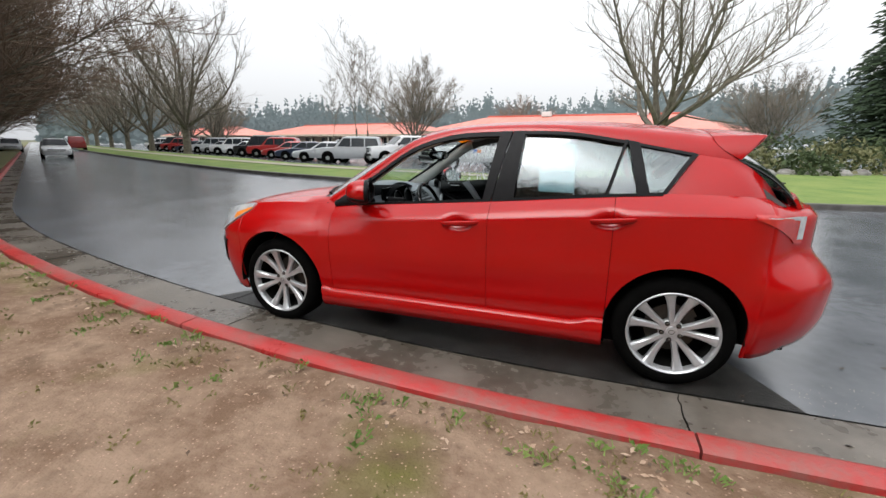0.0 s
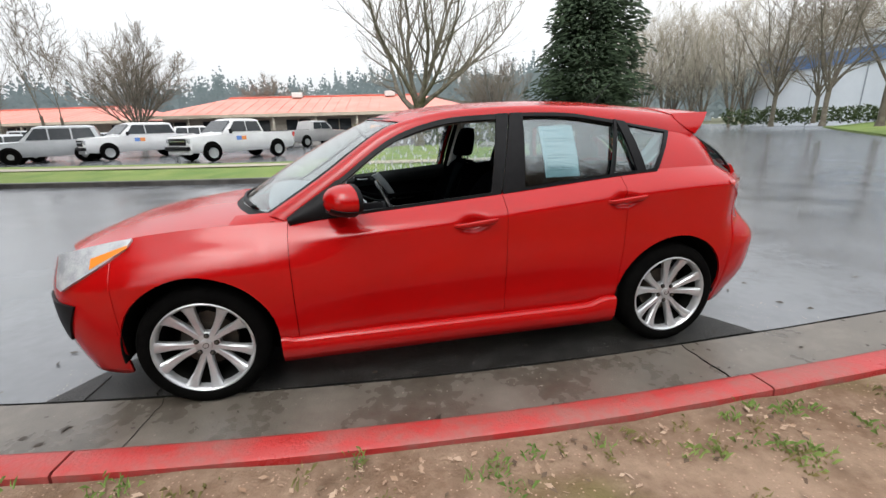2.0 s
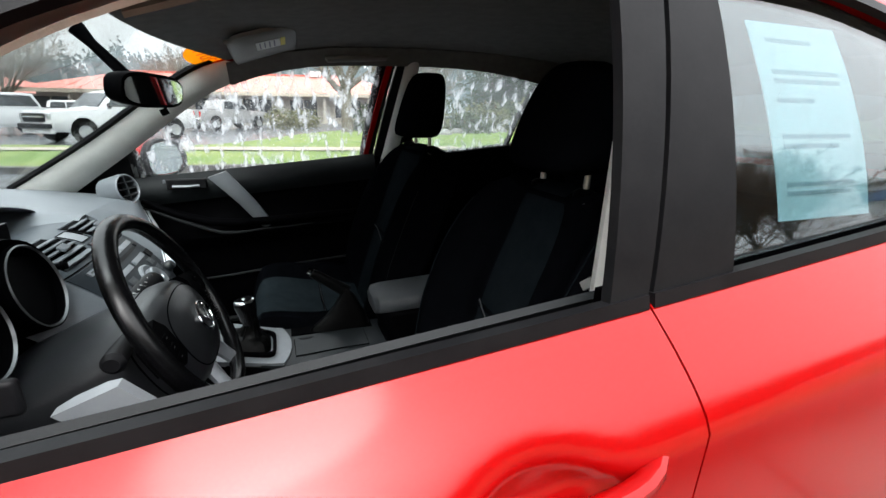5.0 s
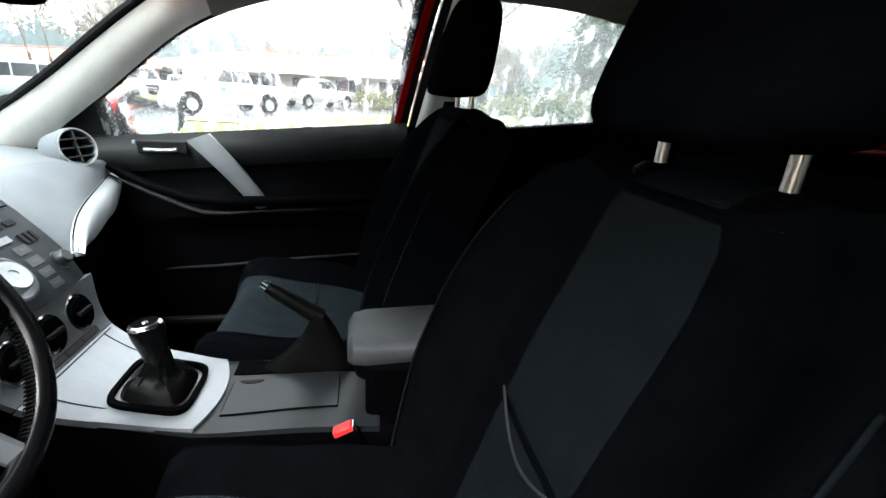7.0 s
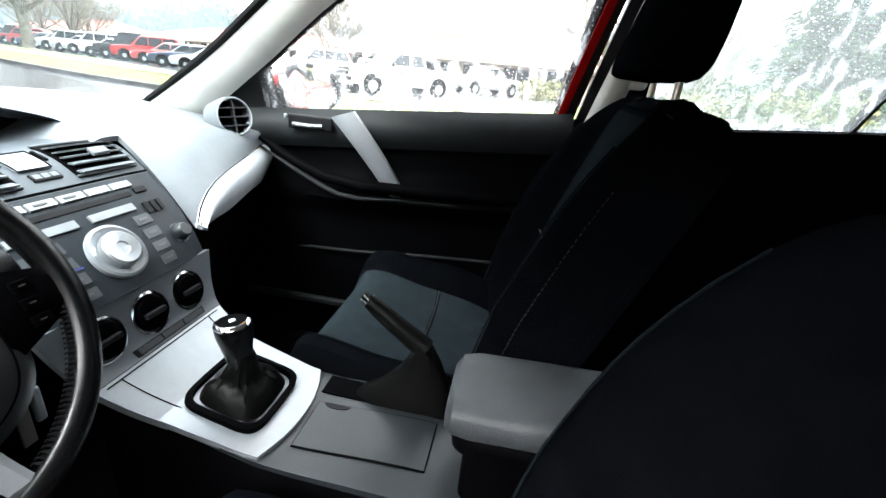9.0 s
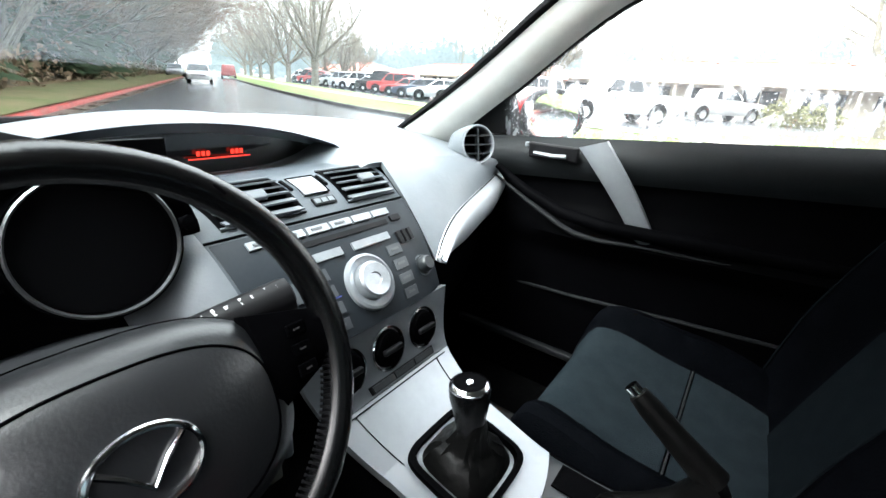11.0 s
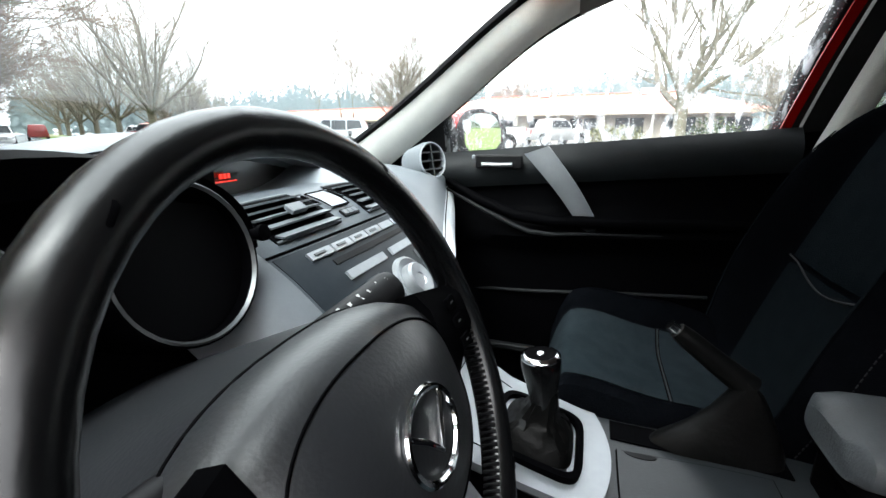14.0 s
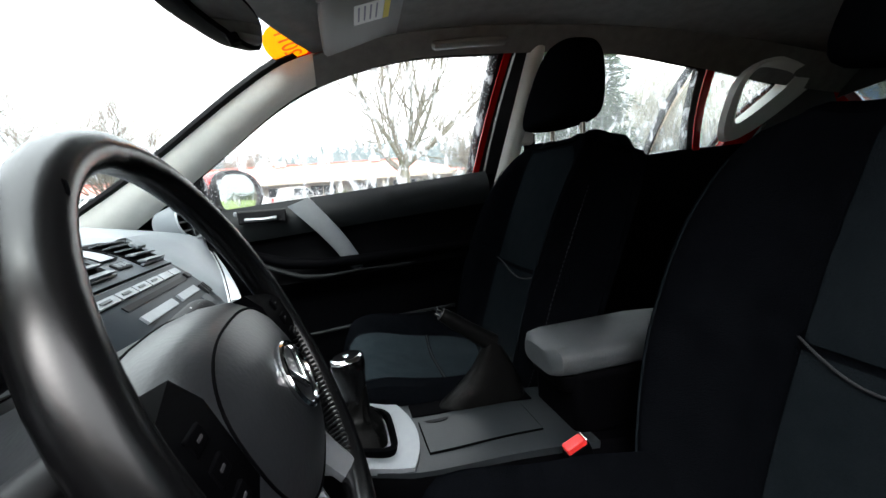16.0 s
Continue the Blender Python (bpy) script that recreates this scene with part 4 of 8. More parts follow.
# wheels
def wheel(axle, side):
    m = Matrix.Translation((axle, side * 0.748, 0.316)) @ pose(0, 0, 0, -90 * side, 0, 0) @ pose(0, 0, 0, 0, 0, 11 if axle > 0 else 45)
    hub = new("wheel")
    hub.parent = car
    hub.matrix_basis = m
    tyre = Geo().lathe([(0.222, -0.10), (0.236, -0.112), (0.270, -0.115), (0.300, -0.098), (0.314, -0.070), (0.318, 0.0), (0.315, 0.072), (0.302, 0.098), (0.276, 0.113), (0.246, 0.112), (0.230, 0.098), (0.222, -0.10)], seg=56, caps=False)
    part("tyre", tyre, RUBBER, hub)
    part("rim", Geo().lathe([(0.241, 0.096), (0.240, 0.107), (0.234, 0.110), (0.227, 0.104), (0.221, 0.090), (0.219, 0.060), (0.228, 0.058), (0.241, 0.096)], seg=56, caps=False), ALLOY, hub)
    # black instead of alloy: the shade behind the spokes is painted on
    part("barrel", Geo().lathe([(0.2195, 0.062), (0.210, 0.02), (0.205, -0.10), (0.0, -0.10)], seg=40, caps=False), UNDER, hub)
    part("brake_disc", Geo().lathe([(0.02, -0.02), (0.138, -0.02), (0.138, 0.002), (0.02, 0.002)], seg=32), DARKMETAL, hub)
    part("brake_caliper", Geo().loft([[(r * math.cos(t), r * math.sin(t), z) for t, r in ((0.4, 0.10), (0.4, 0.155), (0.7, 0.165), (1.0, 0.155), (1.0, 0.10), (0.7, 0.095))] for z in (-0.03, 0.012)]), DARKMETAL, hub, bevel=0.004)
    for k in range(10):
        sg = 1 if k % 2 else -1
        mid = 2 * math.pi * (k // 2) / 5
        rings = []
        for t in (0.0, 0.15, 0.35, 0.55, 0.75, 0.9, 1.0):
            r = 0.040 + 0.184 * t
            # each pair leaves the hub close together, bows apart and broadens at the rim
            ang = mid + sg * (0.185 + 0.085 * t)
            wd = 0.0165 - 0.006 * t + 0.0165 * t**2 + 0.005 * max(0.0, (t - 0.85) / 0.15)
            h = 0.066 + 0.016 * t + 0.020 * t**3
            c, sn = math.cos(ang), math.sin(ang)
            rings.append([(r * c - q * sn, r * sn + q * c, h + z) for q, z in ((-wd, -0.028), (-wd, -0.005), (-wd * 0.62, 0.0025), (0.0, 0.001), (wd * 0.62, 0.0025), (wd, -0.005), (wd, -0.028))])
        part("spoke", Geo().loft(rings), ALLOY, hub)
    part("hub_cap", Geo().lathe([(0.068, 0.030), (0.066, 0.062), (0.054, 0.069), (0.031, 0.069), (0.029, 0.076), (0.024, 0.078), (0.0, 0.078)], seg=28, caps=False), ALLOY, hub)
    part("cap_badge", Geo().tube([(0.015 * math.cos(2 * math.pi * k / 20), 0.012 * math.sin(2 * math.pi * k / 20), 0.079) for k in range(20)], 0.0018, 6, closed=True), DARKMETAL, hub)
    for k in range(5):
        a = 2 * math.pi * k / 5 + 0.63
        at = Matrix.Translation((0.050 * math.cos(a), 0.050 * math.sin(a), 0))
        part("lug_hole", Geo().lathe([(0.0135, 0.067), (0.0135, 0.0715), (0.0, 0.0715)], at, 12, caps=False), UNDER, hub)
        part("lug_nut", Geo().lathe([(0.009, 0.064), (0.009, 0.078), (0.006, 0.081)], at, 6), DARKMETAL, hub)


for axle in AXLES:
    for sd in (-1, 1):
        wheel(axle, sd)

# ---- cabin ----
def seat(x, y, label, drop=0.0, wide=0.0, low=0.0, insert=0.245, dome=0.0):
    """Front seat with bolstered cushion and backrest, headrest on two posts."""
    st = new("front_seat")
    st.parent = car
    st["label"] = label
    st.matrix_basis = Matrix.Translation((x, y, 0.02))
    # cushion: bolsters at both sides, raised front edge
    g = Geo()

    def cush(u, v):
        x = -0.222 + 0.462 * u
        w = 2 * v - 1
        half = 0.245 + 0.012 * math.sin(math.pi * u)
        crown = 0.542 - 0.066 * u + 0.022 * math.exp(-(((u - 0.16) / 0.20) ** 2))
        z = crown + 0.078 * math.exp(-(((abs(w) - 0.80) / 0.17) ** 2)) * (0.50 + 0.50 * min(1, u * 1.8)) - 0.16 * max(0, (abs(w) - 0.88) / 0.12) ** 2
        z -= 0.10 * max(0, (0.12 - u) / 0.12) ** 2.2
        z += dome * math.exp(-(((w - 0.72) / 0.22) ** 2)) * math.exp(-(((u - 0.45) / 0.38) ** 4))
        return (x, half * w, z)

    g.sheet(cush, 28, 32)
    g.add([cush(0, 0), cush(0, 1), cush(1, 1), cush(1, 0), (-0.205, -0.24, 0.32), (-0.205, 0.24, 0.32), (0.24, 0.24, 0.30), (0.24, -0.24, 0.30)], [(0, 1, 5, 4), (1, 2, 6, 5), (3, 0, 4, 7), (4, 5, 6, 7)])
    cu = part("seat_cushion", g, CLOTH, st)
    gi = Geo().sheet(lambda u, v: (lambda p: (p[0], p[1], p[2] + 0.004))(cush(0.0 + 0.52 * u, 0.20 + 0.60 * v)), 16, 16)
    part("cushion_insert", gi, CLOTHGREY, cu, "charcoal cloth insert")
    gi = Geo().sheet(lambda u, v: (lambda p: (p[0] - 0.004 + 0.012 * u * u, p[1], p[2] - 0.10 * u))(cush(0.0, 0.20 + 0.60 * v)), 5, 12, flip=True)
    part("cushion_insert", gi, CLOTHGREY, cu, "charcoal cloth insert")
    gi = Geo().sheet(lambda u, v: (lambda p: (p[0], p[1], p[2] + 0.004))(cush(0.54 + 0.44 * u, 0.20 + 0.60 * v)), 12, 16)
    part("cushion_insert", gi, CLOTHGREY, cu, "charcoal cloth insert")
    part("seat_base", Geo().box((0.0, 0, 0.28), (0.40, 0.42, 0.12)), BLACKPLASTIC, st, bevel=0.02)
    # backrest: a recessed middle between side bolsters that end in rounded shoulders
    spine = curve((0.0, (0.20, 0.44)), (0.3, (0.265, 0.62)), (0.6, (0.335, 0.815)), (0.85, (0.39, 0.97 - 0.8 * low)), (1.0, (0.415, 1.052 - low)))
    halfw = curve((0.0, 0.225), (0.3, 0.268 + 0.4 * wide), (0.6, 0.278 + 0.6 * wide), (0.8, 0.270 + 0.8 * wide), (0.92, 0.248 + 1.0 * wide), (0.97, 0.222 + 1.2 * wide), (1.0, 0.178 + wide))

    def back(u, v, lift=0.0):
        px, pz = spine(u)
        w = 2 * v - 1
        a = halfw(u)
        lobe = math.exp(-(((abs(w) - 0.80) / 0.19) ** 2))
        bol = 0.082 * lobe * (1 - u**7) * (0.55 + 0.45 * min(1.0, u * 2.2))
        edge = 0.100 * max(0, (abs(w) - 0.84) / 0.16) ** 2
        crest = 0.016 * lobe * u**6 - 0.030 * max(0.0, abs(w) - 0.80) / 0.20 * u**8
        return (px - 0.052 - bol + edge - lift * 0.93, a * w, pz + crest + lift * 0.35 - 0.02 * (1 - abs(w)) * (1 - u))

    g = Geo().sheet(back, 34, 44, flip=True)

    def rear(u, v):
        px, pz = spine(u)
        w = 2 * v - 1
        return (px + 0.055 - 0.05 * w * w, halfw(u) * w, pz - 0.006)

    g.sheet(rear, 20, 16)
    for sgn in (0.0, 1.0):
        g.sheet(lambda u, v: mix(back(u, sgn), rear(u, sgn), v), 20, 3, flip=(sgn > 0.5))
    g.sheet(lambda u, v: (lambda p: (p[0], p[1], p[2] + 0.02 * math.sin(math.pi * u)))(mix(back(1.0, v), rear(1.0, v), u)), 5, 24)
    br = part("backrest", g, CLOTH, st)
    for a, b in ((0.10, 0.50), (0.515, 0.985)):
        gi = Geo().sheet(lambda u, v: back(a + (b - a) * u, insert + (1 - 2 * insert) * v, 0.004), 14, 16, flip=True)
        part("backrest_insert", gi, BACKCLOTH, br, "charcoal cloth insert in a shaded tone")
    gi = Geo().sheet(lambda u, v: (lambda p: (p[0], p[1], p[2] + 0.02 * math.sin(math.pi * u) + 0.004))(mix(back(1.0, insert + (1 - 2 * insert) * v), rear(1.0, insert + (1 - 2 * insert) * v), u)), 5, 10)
    part("backrest_insert", gi, BACKCLOTH, br, "charcoal cloth insert in a shaded tone")
    g = Geo()
    for k in range(46):
        for sgn in (0.045, 0.955):
            g.tube([back(0.16 + 0.0145 * k, sgn, 0.0015), back(0.1685 + 0.0145 * k, sgn, 0.0015)], 0.0011, 4)
    lacing = part("stitching", g, mat("grey_thread", (0.0035, 0.004, 0.005), 0.8), br, "row of stitches along the bolsters")
    lacing["kind"] = "stuff"
    # stitched piping down the bolster
    for sgn in (0.10, 0.90):
        part("piping", Geo().tube([back(0.12 + 0.06 * k, sgn, 0.003) for k in range(14)], 0.0016, 6), BACKCLOTH, br)
    part("seam", Geo().tube([back(0.50 - 0.045 * math.sin(math.pi * k / 12) + 0.02, insert - 0.01 + (1.02 - 2 * insert) * k / 12, 0.006) for k in range(13)], 0.0018, 6), mat("grey_seam", (0.009, 0.011, 0.013), 0.8), br)
    part("seam", Geo().tube([(lambda p: (p[0], p[1], p[2] + 0.005))(cush(0.53, 0.20 + 0.60 * k / 12)) for k in range(13)], 0.0018, 6), mat("grey_seam", (0.009, 0.011, 0.013), 0.8), cu)
    # headrest
    rings = []
    for k in range(11):
        t = k / 10
        s = (0.70, 0.93, 0.99, 1.0, 1.0, 0.99, 0.97, 0.94, 0.87, 0.72, 0.40)[k]
        z = 1.096 - drop + 0.215 * t
        cx = 0.372 + 0.050 * t
        rings.append([(cx + b * (0.7 + 0.3 * s), a * s, z) for a, b in rim(28, 0.154 * (1.0 - 0.34 * t**1.4), 0.064 - 0.010 * t, 3.0)])
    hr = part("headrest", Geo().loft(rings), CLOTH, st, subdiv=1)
    for dy in (-0.075, 0.075):
        part("headrest_post", Geo().tube([(0.396, dy, 0.97 - low), (0.402, dy, 1.13 - drop)], 0.0065, 10), mat("satin_post_steel", (0.55, 0.53, 0.47), 0.3, 0.9), st)
        part("post_collar", Geo().lathe([(0.022, 0.0), (0.022, 0.008), (0.012, 0.014), (0.0, 0.014)], Matrix.Translation((0.396, dy, 1.060 - low)), 14), BLACKPLASTIC, st)
    return st


ds = seat(0.025, -0.364, "driver seat in black cloth with charcoal inserts", 0.030, 0.036, 0.032, 0.36)
part("airbag_tag", Geo().box((0, 0, 0), (0.004, 0.036, 0.015), Matrix.Translation((0.270, -0.256, 0.927)) @ pose(0, 0, 0, -38, 0, 0)), mat("white_cloth_tag", (0.30, 0.30, 0.29), 0.8, col2=(0.36, 0.36, 0.35), scale=40), ds, "small white sewn tag", bevel=0.001)
seat(-0.045, 0.370, "passenger seat in black cloth with charcoal inserts", dome=0.030)

# rear bench
g = Geo()
g.sheet(lambda u, v: (0.62 + 0.46 * u, -0.62 + 1.24 * v, 0.50 - 0.05 * u + 0.02 * math.sin(math.pi * v * 3) ** 2), 8, 24)
g.sheet(lambda u, v: (1.06 + 0.20 * u, -0.62 + 1.24 * v, 0.46 + 0.52 * u + 0.012 * math.sin(math.pi * v * 3) ** 2), 8, 24)
g.box((1.22, 0, 0.62), (0.12, 1.26, 0.70))
g.box((0.85, 0, 0.38), (0.46, 1.24, 0.16))
part("rear_bench", g, CLOTH, car, "black cloth rear bench")
for y in (-0.36, 0.36):
    rings = [[(1.27 + b * s, y + a * s, z) for a, b in rim(18, 0.12, 0.045, 3)] for z, s in ((0.97, 0.7), (0.99, 0.95), (1.03, 1.0), (1.07, 0.95), (1.09, 0.6))]
    part("rear_headrest", Geo().loft(rings), CLOTH, car, subdiv=1)

# floor, tunnel, firewall
g = Geo()
g.sheet(lambda u, v: (-0.95 + 2.1 * u, -0.74 + 1.48 * v, 0.235 + 0.10 * math.exp(-((((v - 0.5) * 1.48) / 0.13) ** 4)) + 0.30 * max(0, (0.10 - u) / 0.10)), 30, 40)
part("floor_carpet", g, CARPET, car, "black cabin carpet")
g = Geo().sheet(lambda u, v: (-0.56 + 0.40 * u, 0.17 + 0.36 * v, 0.252 + 0.07 * max(0, 0.3 - u) + 0.004 * math.sin(40 * v)), 12, 40)
part("floor_mat", g, mat("rubber_mat", (0.008, 0.008, 0.009), 0.5, col2=(0.014, 0.014, 0.014), scale=30), car, "ribbed black rubber floor mat", solid=0.008)
g = Geo()
g.sheet(lambda u, v: (-1.0 + 0.05 * u, -0.74 + 1.48 * v, 0.25 + 0.66 * u), 4, 8)
part("bulkhead", g, BLACKPLASTIC, car, solid=0.02)
for side in (-1, 1):
    part("kick_panel", Geo().sheet(lambda u, v: (-1.02 + 0.34 * u, side * (0.700 + 0.015 * u), 0.20 + 0.65 * v), 4, 6, flip=(side > 0)), BLACKPLASTIC, car, solid=0.01)

# door inner panels
def door_card(side):
    card = new("door_card")
    card.matrix_basis = Matrix.Translation((0.012, 0, 0.027))
    card.parent = car
    card["label"] = "black inner door panel with silver pull handle"

    def face(u, v, off=0.0):
        x = -0.82 + 1.08 * u + 0.07 * v * u
        z = 0.19 + (BELT(x) - 0.19 + (0.008 if side > 0 else -0.045)) * v
        y = 0.735 - 0.03 * math.sin(math.pi * min(1, v * 1.1)) + 0.035 * max(0, (v - 0.80) / 0.2) ** 2 * 0.2
        arm = 0.055 * math.exp(-(((v - 0.705) / 0.05) ** 2)) * min(1, max(0, (u - 0.15) * 4))
        return (x, side * (y - arm - off), z)

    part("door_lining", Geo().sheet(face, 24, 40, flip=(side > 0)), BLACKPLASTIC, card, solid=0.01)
    g = Geo()

    def upper(u, v):
        x = -0.66 + 0.90 * u
        z = BELT(x) - 0.075 + 0.09 * v - (0.05 if side < 0 else 0)
        return (x, side * (0.712 - 0.024 * math.sin(math.pi * min(1.0, v * 0.95)) + 0.012 * v * v), z)

    part("sill_trim", g.sheet(upper, 20, 6, flip=(side > 0)), mat("soft_sill_trim", (0.0100, 0.0118, 0.0130), 0.55, col2=(0.0130, 0.015, 0.0165), scale=20, spec=0.2, bump=0.05, bscale=300), card, solid=0.01)
    # silver pull handle
    g = Geo()
    rings = []
    for k in range(9):
        t = k / 8
        p = (-0.352 + 0.155 * t + 0.012 * math.sin(math.pi * t), 0.642 - 0.012 * math.sin(math.pi * t) + 0.03 * t, 0.952 - 0.215 * t - (0.06 if side < 0 else 0))
        w = 0.030 - 0.010 * t
        rings.append([(p[0] + dx, side * (p[1] + dy), p[2] + 0.35 * dx) for dx, dy in ((-w, 0.012), (-w, -0.004), (-w * 0.5, -0.012), (w * 0.5, -0.012), (w, -0.004), (w, 0.012))])
    g.loft(rings if side > 0 else [list(reversed(r)) for r in rings])
    part("pull_handle", g, SILVER, card, "satin silver door pull", angle=50)
    # armrest ledge running forward
    pts = [(-0.60, side * 0.655, 0.865), (-0.50, side * 0.645, 0.815), (-0.40, side * 0.638, 0.780), (-0.30, side * 0.640, 0.768), (-0.15, side * 0.645, 0.770), (0.05, side * 0.655, 0.775), (0.22, side * 0.66, 0.780)]
    part("armrest", Geo().tube(pts, [0.008, 0.013, 0.016, 0.016, 0.016, 0.015, 0.012], 10), BLACKPLASTIC, card)
    # latch lever and lock
    part("latch_bezel", Geo().box((-0.455, side * 0.668, 0.918), (0.13, 0.012, 0.038)), BLACKTRIM, card, bevel=0.005)
    part("latch_lever", Geo().tube([(-0.50, side * 0.655, 0.912), (-0.45, side * 0.650, 0.911), (-0.415, side * 0.654, 0.913)], 0.0055, 8), mat("satin_lever", (0.20, 0.21, 0.22), 0.4, 0.6), card)
    part("lock_knob", Geo().box((-0.525, side * 0.662, 0.93), (0.008, 0.008, 0.012)), SILVER, card, bevel=0.002)
    # sweep line from the dash to the pull, then along the armrest
    # the edge's thin highlight is drawn as tubes of a lighter tone
    EDGEMAT = mat("armrest_edge", (0.009, 0.010, 0.011), 0.6, spec=0.15)
    part("arm_edge", Geo().tube([(-0.60, side * 0.650, 0.842), (-0.50, side * 0.640, 0.795), (-0.40, side * 0.632, 0.752), (-0.36, side * 0.632, 0.738), (-0.30, side * 0.634, 0.733), (-0.21, side * 0.645, 0.738)], [0.003, 0.006, 0.007, 0.007, 0.006, 0.004], 8), EDGEMAT, card)
    part("arm_edge", Geo().tube([(-0.21, side * 0.645, 0.738), (-0.05, side * 0.655, 0.742), (0.14, side * 0.668, 0.748)], 0.0032, 8), EDGEMAT, card)
    # map pocket lip and speaker line, a lighter black than the lining
    part("pocket_lip", Geo().tube([(-0.52, side * 0.70, 0.535), (-0.35, side * 0.682, 0.55), (-0.10, side * 0.68, 0.572), (0.1, side * 0.69, 0.58)], 0.005, 8), mat("lighter_black_edge", (0.010, 0.011, 0.012), 0.5, spec=0.15), card)
    part("sill_plate", Geo().box((-0.35, side * 0.71, 0.355), (0.7, 0.05, 0.02)), mat("lighter_black_edge", (0.010, 0.011, 0.012), 0.5, spec=0.15), card, bevel=0.005)


door_card(1)
door_card(-1)

# headliner, pillars trim
def liner(u, v):
    w = 2 * v - 1
    x0 = -0.412 + 0.165 * abs(w) ** 2.2
    x = x0 + (1.6 - x0) * u
    ye, ze = EDGE(x)
    front = max(0.0, 1 - (x + 0.42) / 0.35)
    return (x, (ye + 0.012) * w, ze - 0.028 + 0.014 * front + (CROWN(x) - ze) * (1 - abs(w) ** 2.5) * (0.8 + 0.14 * front))


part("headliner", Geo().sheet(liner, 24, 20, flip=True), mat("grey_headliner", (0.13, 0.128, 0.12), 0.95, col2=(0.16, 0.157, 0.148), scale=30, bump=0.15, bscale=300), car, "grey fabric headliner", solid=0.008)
for side in (-1, 1):
    g = Geo()

    def apil(u, v):
        xr = -0.80 + 0.66 * u
        yr, zr = RAIL(xr)
        e = shield(0.02 + 1.05 * u, 0.985 + 0.010 * u, -0.016)
        p = mix((xr + 0.015, yr - 0.03, zr - 0.022), e, v)
        b = 0.020 * 4 * v * (1 - v)
        return (p[0] + b * 0.5, side * (p[1] - b * 0.7), p[2] - b * 0.2)

    part("pillar_trim", g.sheet(apil, 20, 8, flip=(side < 0)), LINER, car, "light grey windscreen pillar trim", solid=0.006)
    g = Geo()

    def cantin(u, v):
        x = -0.255 + 1.80 * u
        back = max(0.0, x - 1.15)
        yr, zr = RAIL(x)
        ye, ze = EDGE(x)
        p = mix((x, yr - 0.035 - 0.06 * back, zr - 0.035), (x, ye - 0.03 - 0.06 * back, ze - 0.032 - 0.05 * back), v)
        return (p[0], side * p[1], p[2])

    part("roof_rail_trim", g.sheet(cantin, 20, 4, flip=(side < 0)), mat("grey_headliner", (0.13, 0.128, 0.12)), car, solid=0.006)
    g = Geo()

    def bpil(u, v):
        z = 0.90 + 0.49 * u
        xc = 0.262 + 0.115 * u
        yy = 0.728 - 0.112 * u
        w = 2 * v - 1
        return (xc + (0.034 - 0.006 * u) * w + 0.015, side * (yy - 0.062 + 0.03 * abs(w) ** 3), z)

    part("centre_pillar_trim", g.sheet(bpil, 16, 8, flip=(side > 0)), LINER, car, "light grey centre pillar trim", solid=0.012)
    part("belt_guide", Geo().box((0.365, side * 0.640, 1.14), (0.05, 0.03, 0.07)), LINER, car, bevel=0.012)
    part("seat_belt", Geo().sheet(lambda u, v: (0.36 + 0.03 * u + 0.04 * v, side * (0.645 - 0.015 * u), 1.14 - 0.68 * u), 8, 2), CLOTH, car, solid=0.003)
    # pale moulded surround of the quarter window
    def rounded(pts):
        for _ in range(3):
            pts = [q for a, b in zip(pts, pts[1:] + pts[:1]) for q in (mix(a, b, 0.25), mix(a, b, 0.75))]
        return pts

    outer = rounded([(1.112, 1.070), (1.25, 1.105), (1.47, 1.290), (1.44, 1.325), (1.095, 1.352)])
    hole = rounded([(1.142, 1.135), (1.195, 1.150), (1.335, 1.268), (1.315, 1.298), (1.122, 1.325)])

    def ringed(pts, d):
        return [(x, side * (0.700 - 0.49 * (z - 1.03) - d), z) for x, z in pts]

    g = Geo().loft([ringed(outer, 0.0), ringed(outer, 0.028), ringed([mix(a, b, 0.5) for a, b in zip(outer, hole)], 0.040), ringed(hole, 0.030), ringed(hole, -0.03)], caps=False)
    part("quarter_surround", g, LINER, car, "pale moulded surround of the quarter window")

    def cin(u, v):
        xb, xt = 1.24 + u * 0.55, 1.37 + u * 0.15
        yr, zr = RAIL(min(xt, 1.6))
        return (xb + (xt - xb) * v, side * (0.715 + (yr - 0.715) * v - 0.035), 1.03 + (zr - 0.01 - 1.03) * v)

    # trim toned near black: the dim tail of the cabin is painted in
    part("rear_pillar_trim", Geo().sheet(cin, 8, 8, flip=(side > 0)), mat("shaded_pillar_trim", (0.03, 0.03, 0.03), 0.8, col2=(0.04, 0.04, 0.04)), car, "rear pillar trim in a shaded tone", solid=0.012)
    part("rear_side_panel", Geo().sheet(lambda u, v: (0.22 + 1.36 * u, side * 0.737, 0.18 + (BELT(0.22 + 1.36 * u) - 0.17) * v), 10, 6, flip=(side > 0)), BLACKPLASTIC, car, solid=0.01)
    # grab handle
    if side > 0:
        part("grab_handle", Geo().tube([(0.055, 0.575, 1.395), (0.07, 0.550, 1.375), (0.17, 0.540, 1.382), (0.27, 0.550, 1.390), (0.29, 0.575, 1.41)], 0.012, 10, flat=1.5), mat("grey_visor", (0.2, 0.2, 0.19)), car)

part("header_trim", Geo().sheet(lambda u, v: mix(liner(0.97, 0.04 + 0.92 * v), (lambda p: (p[0] - 0.03, p[1] * 0.94, p[2] - 0.045))(hatch(0.0, v)), u), 3, 16, flip=True), mat("shaded_pillar_trim", (0.03, 0.03, 0.03)), car, solid=0.01)
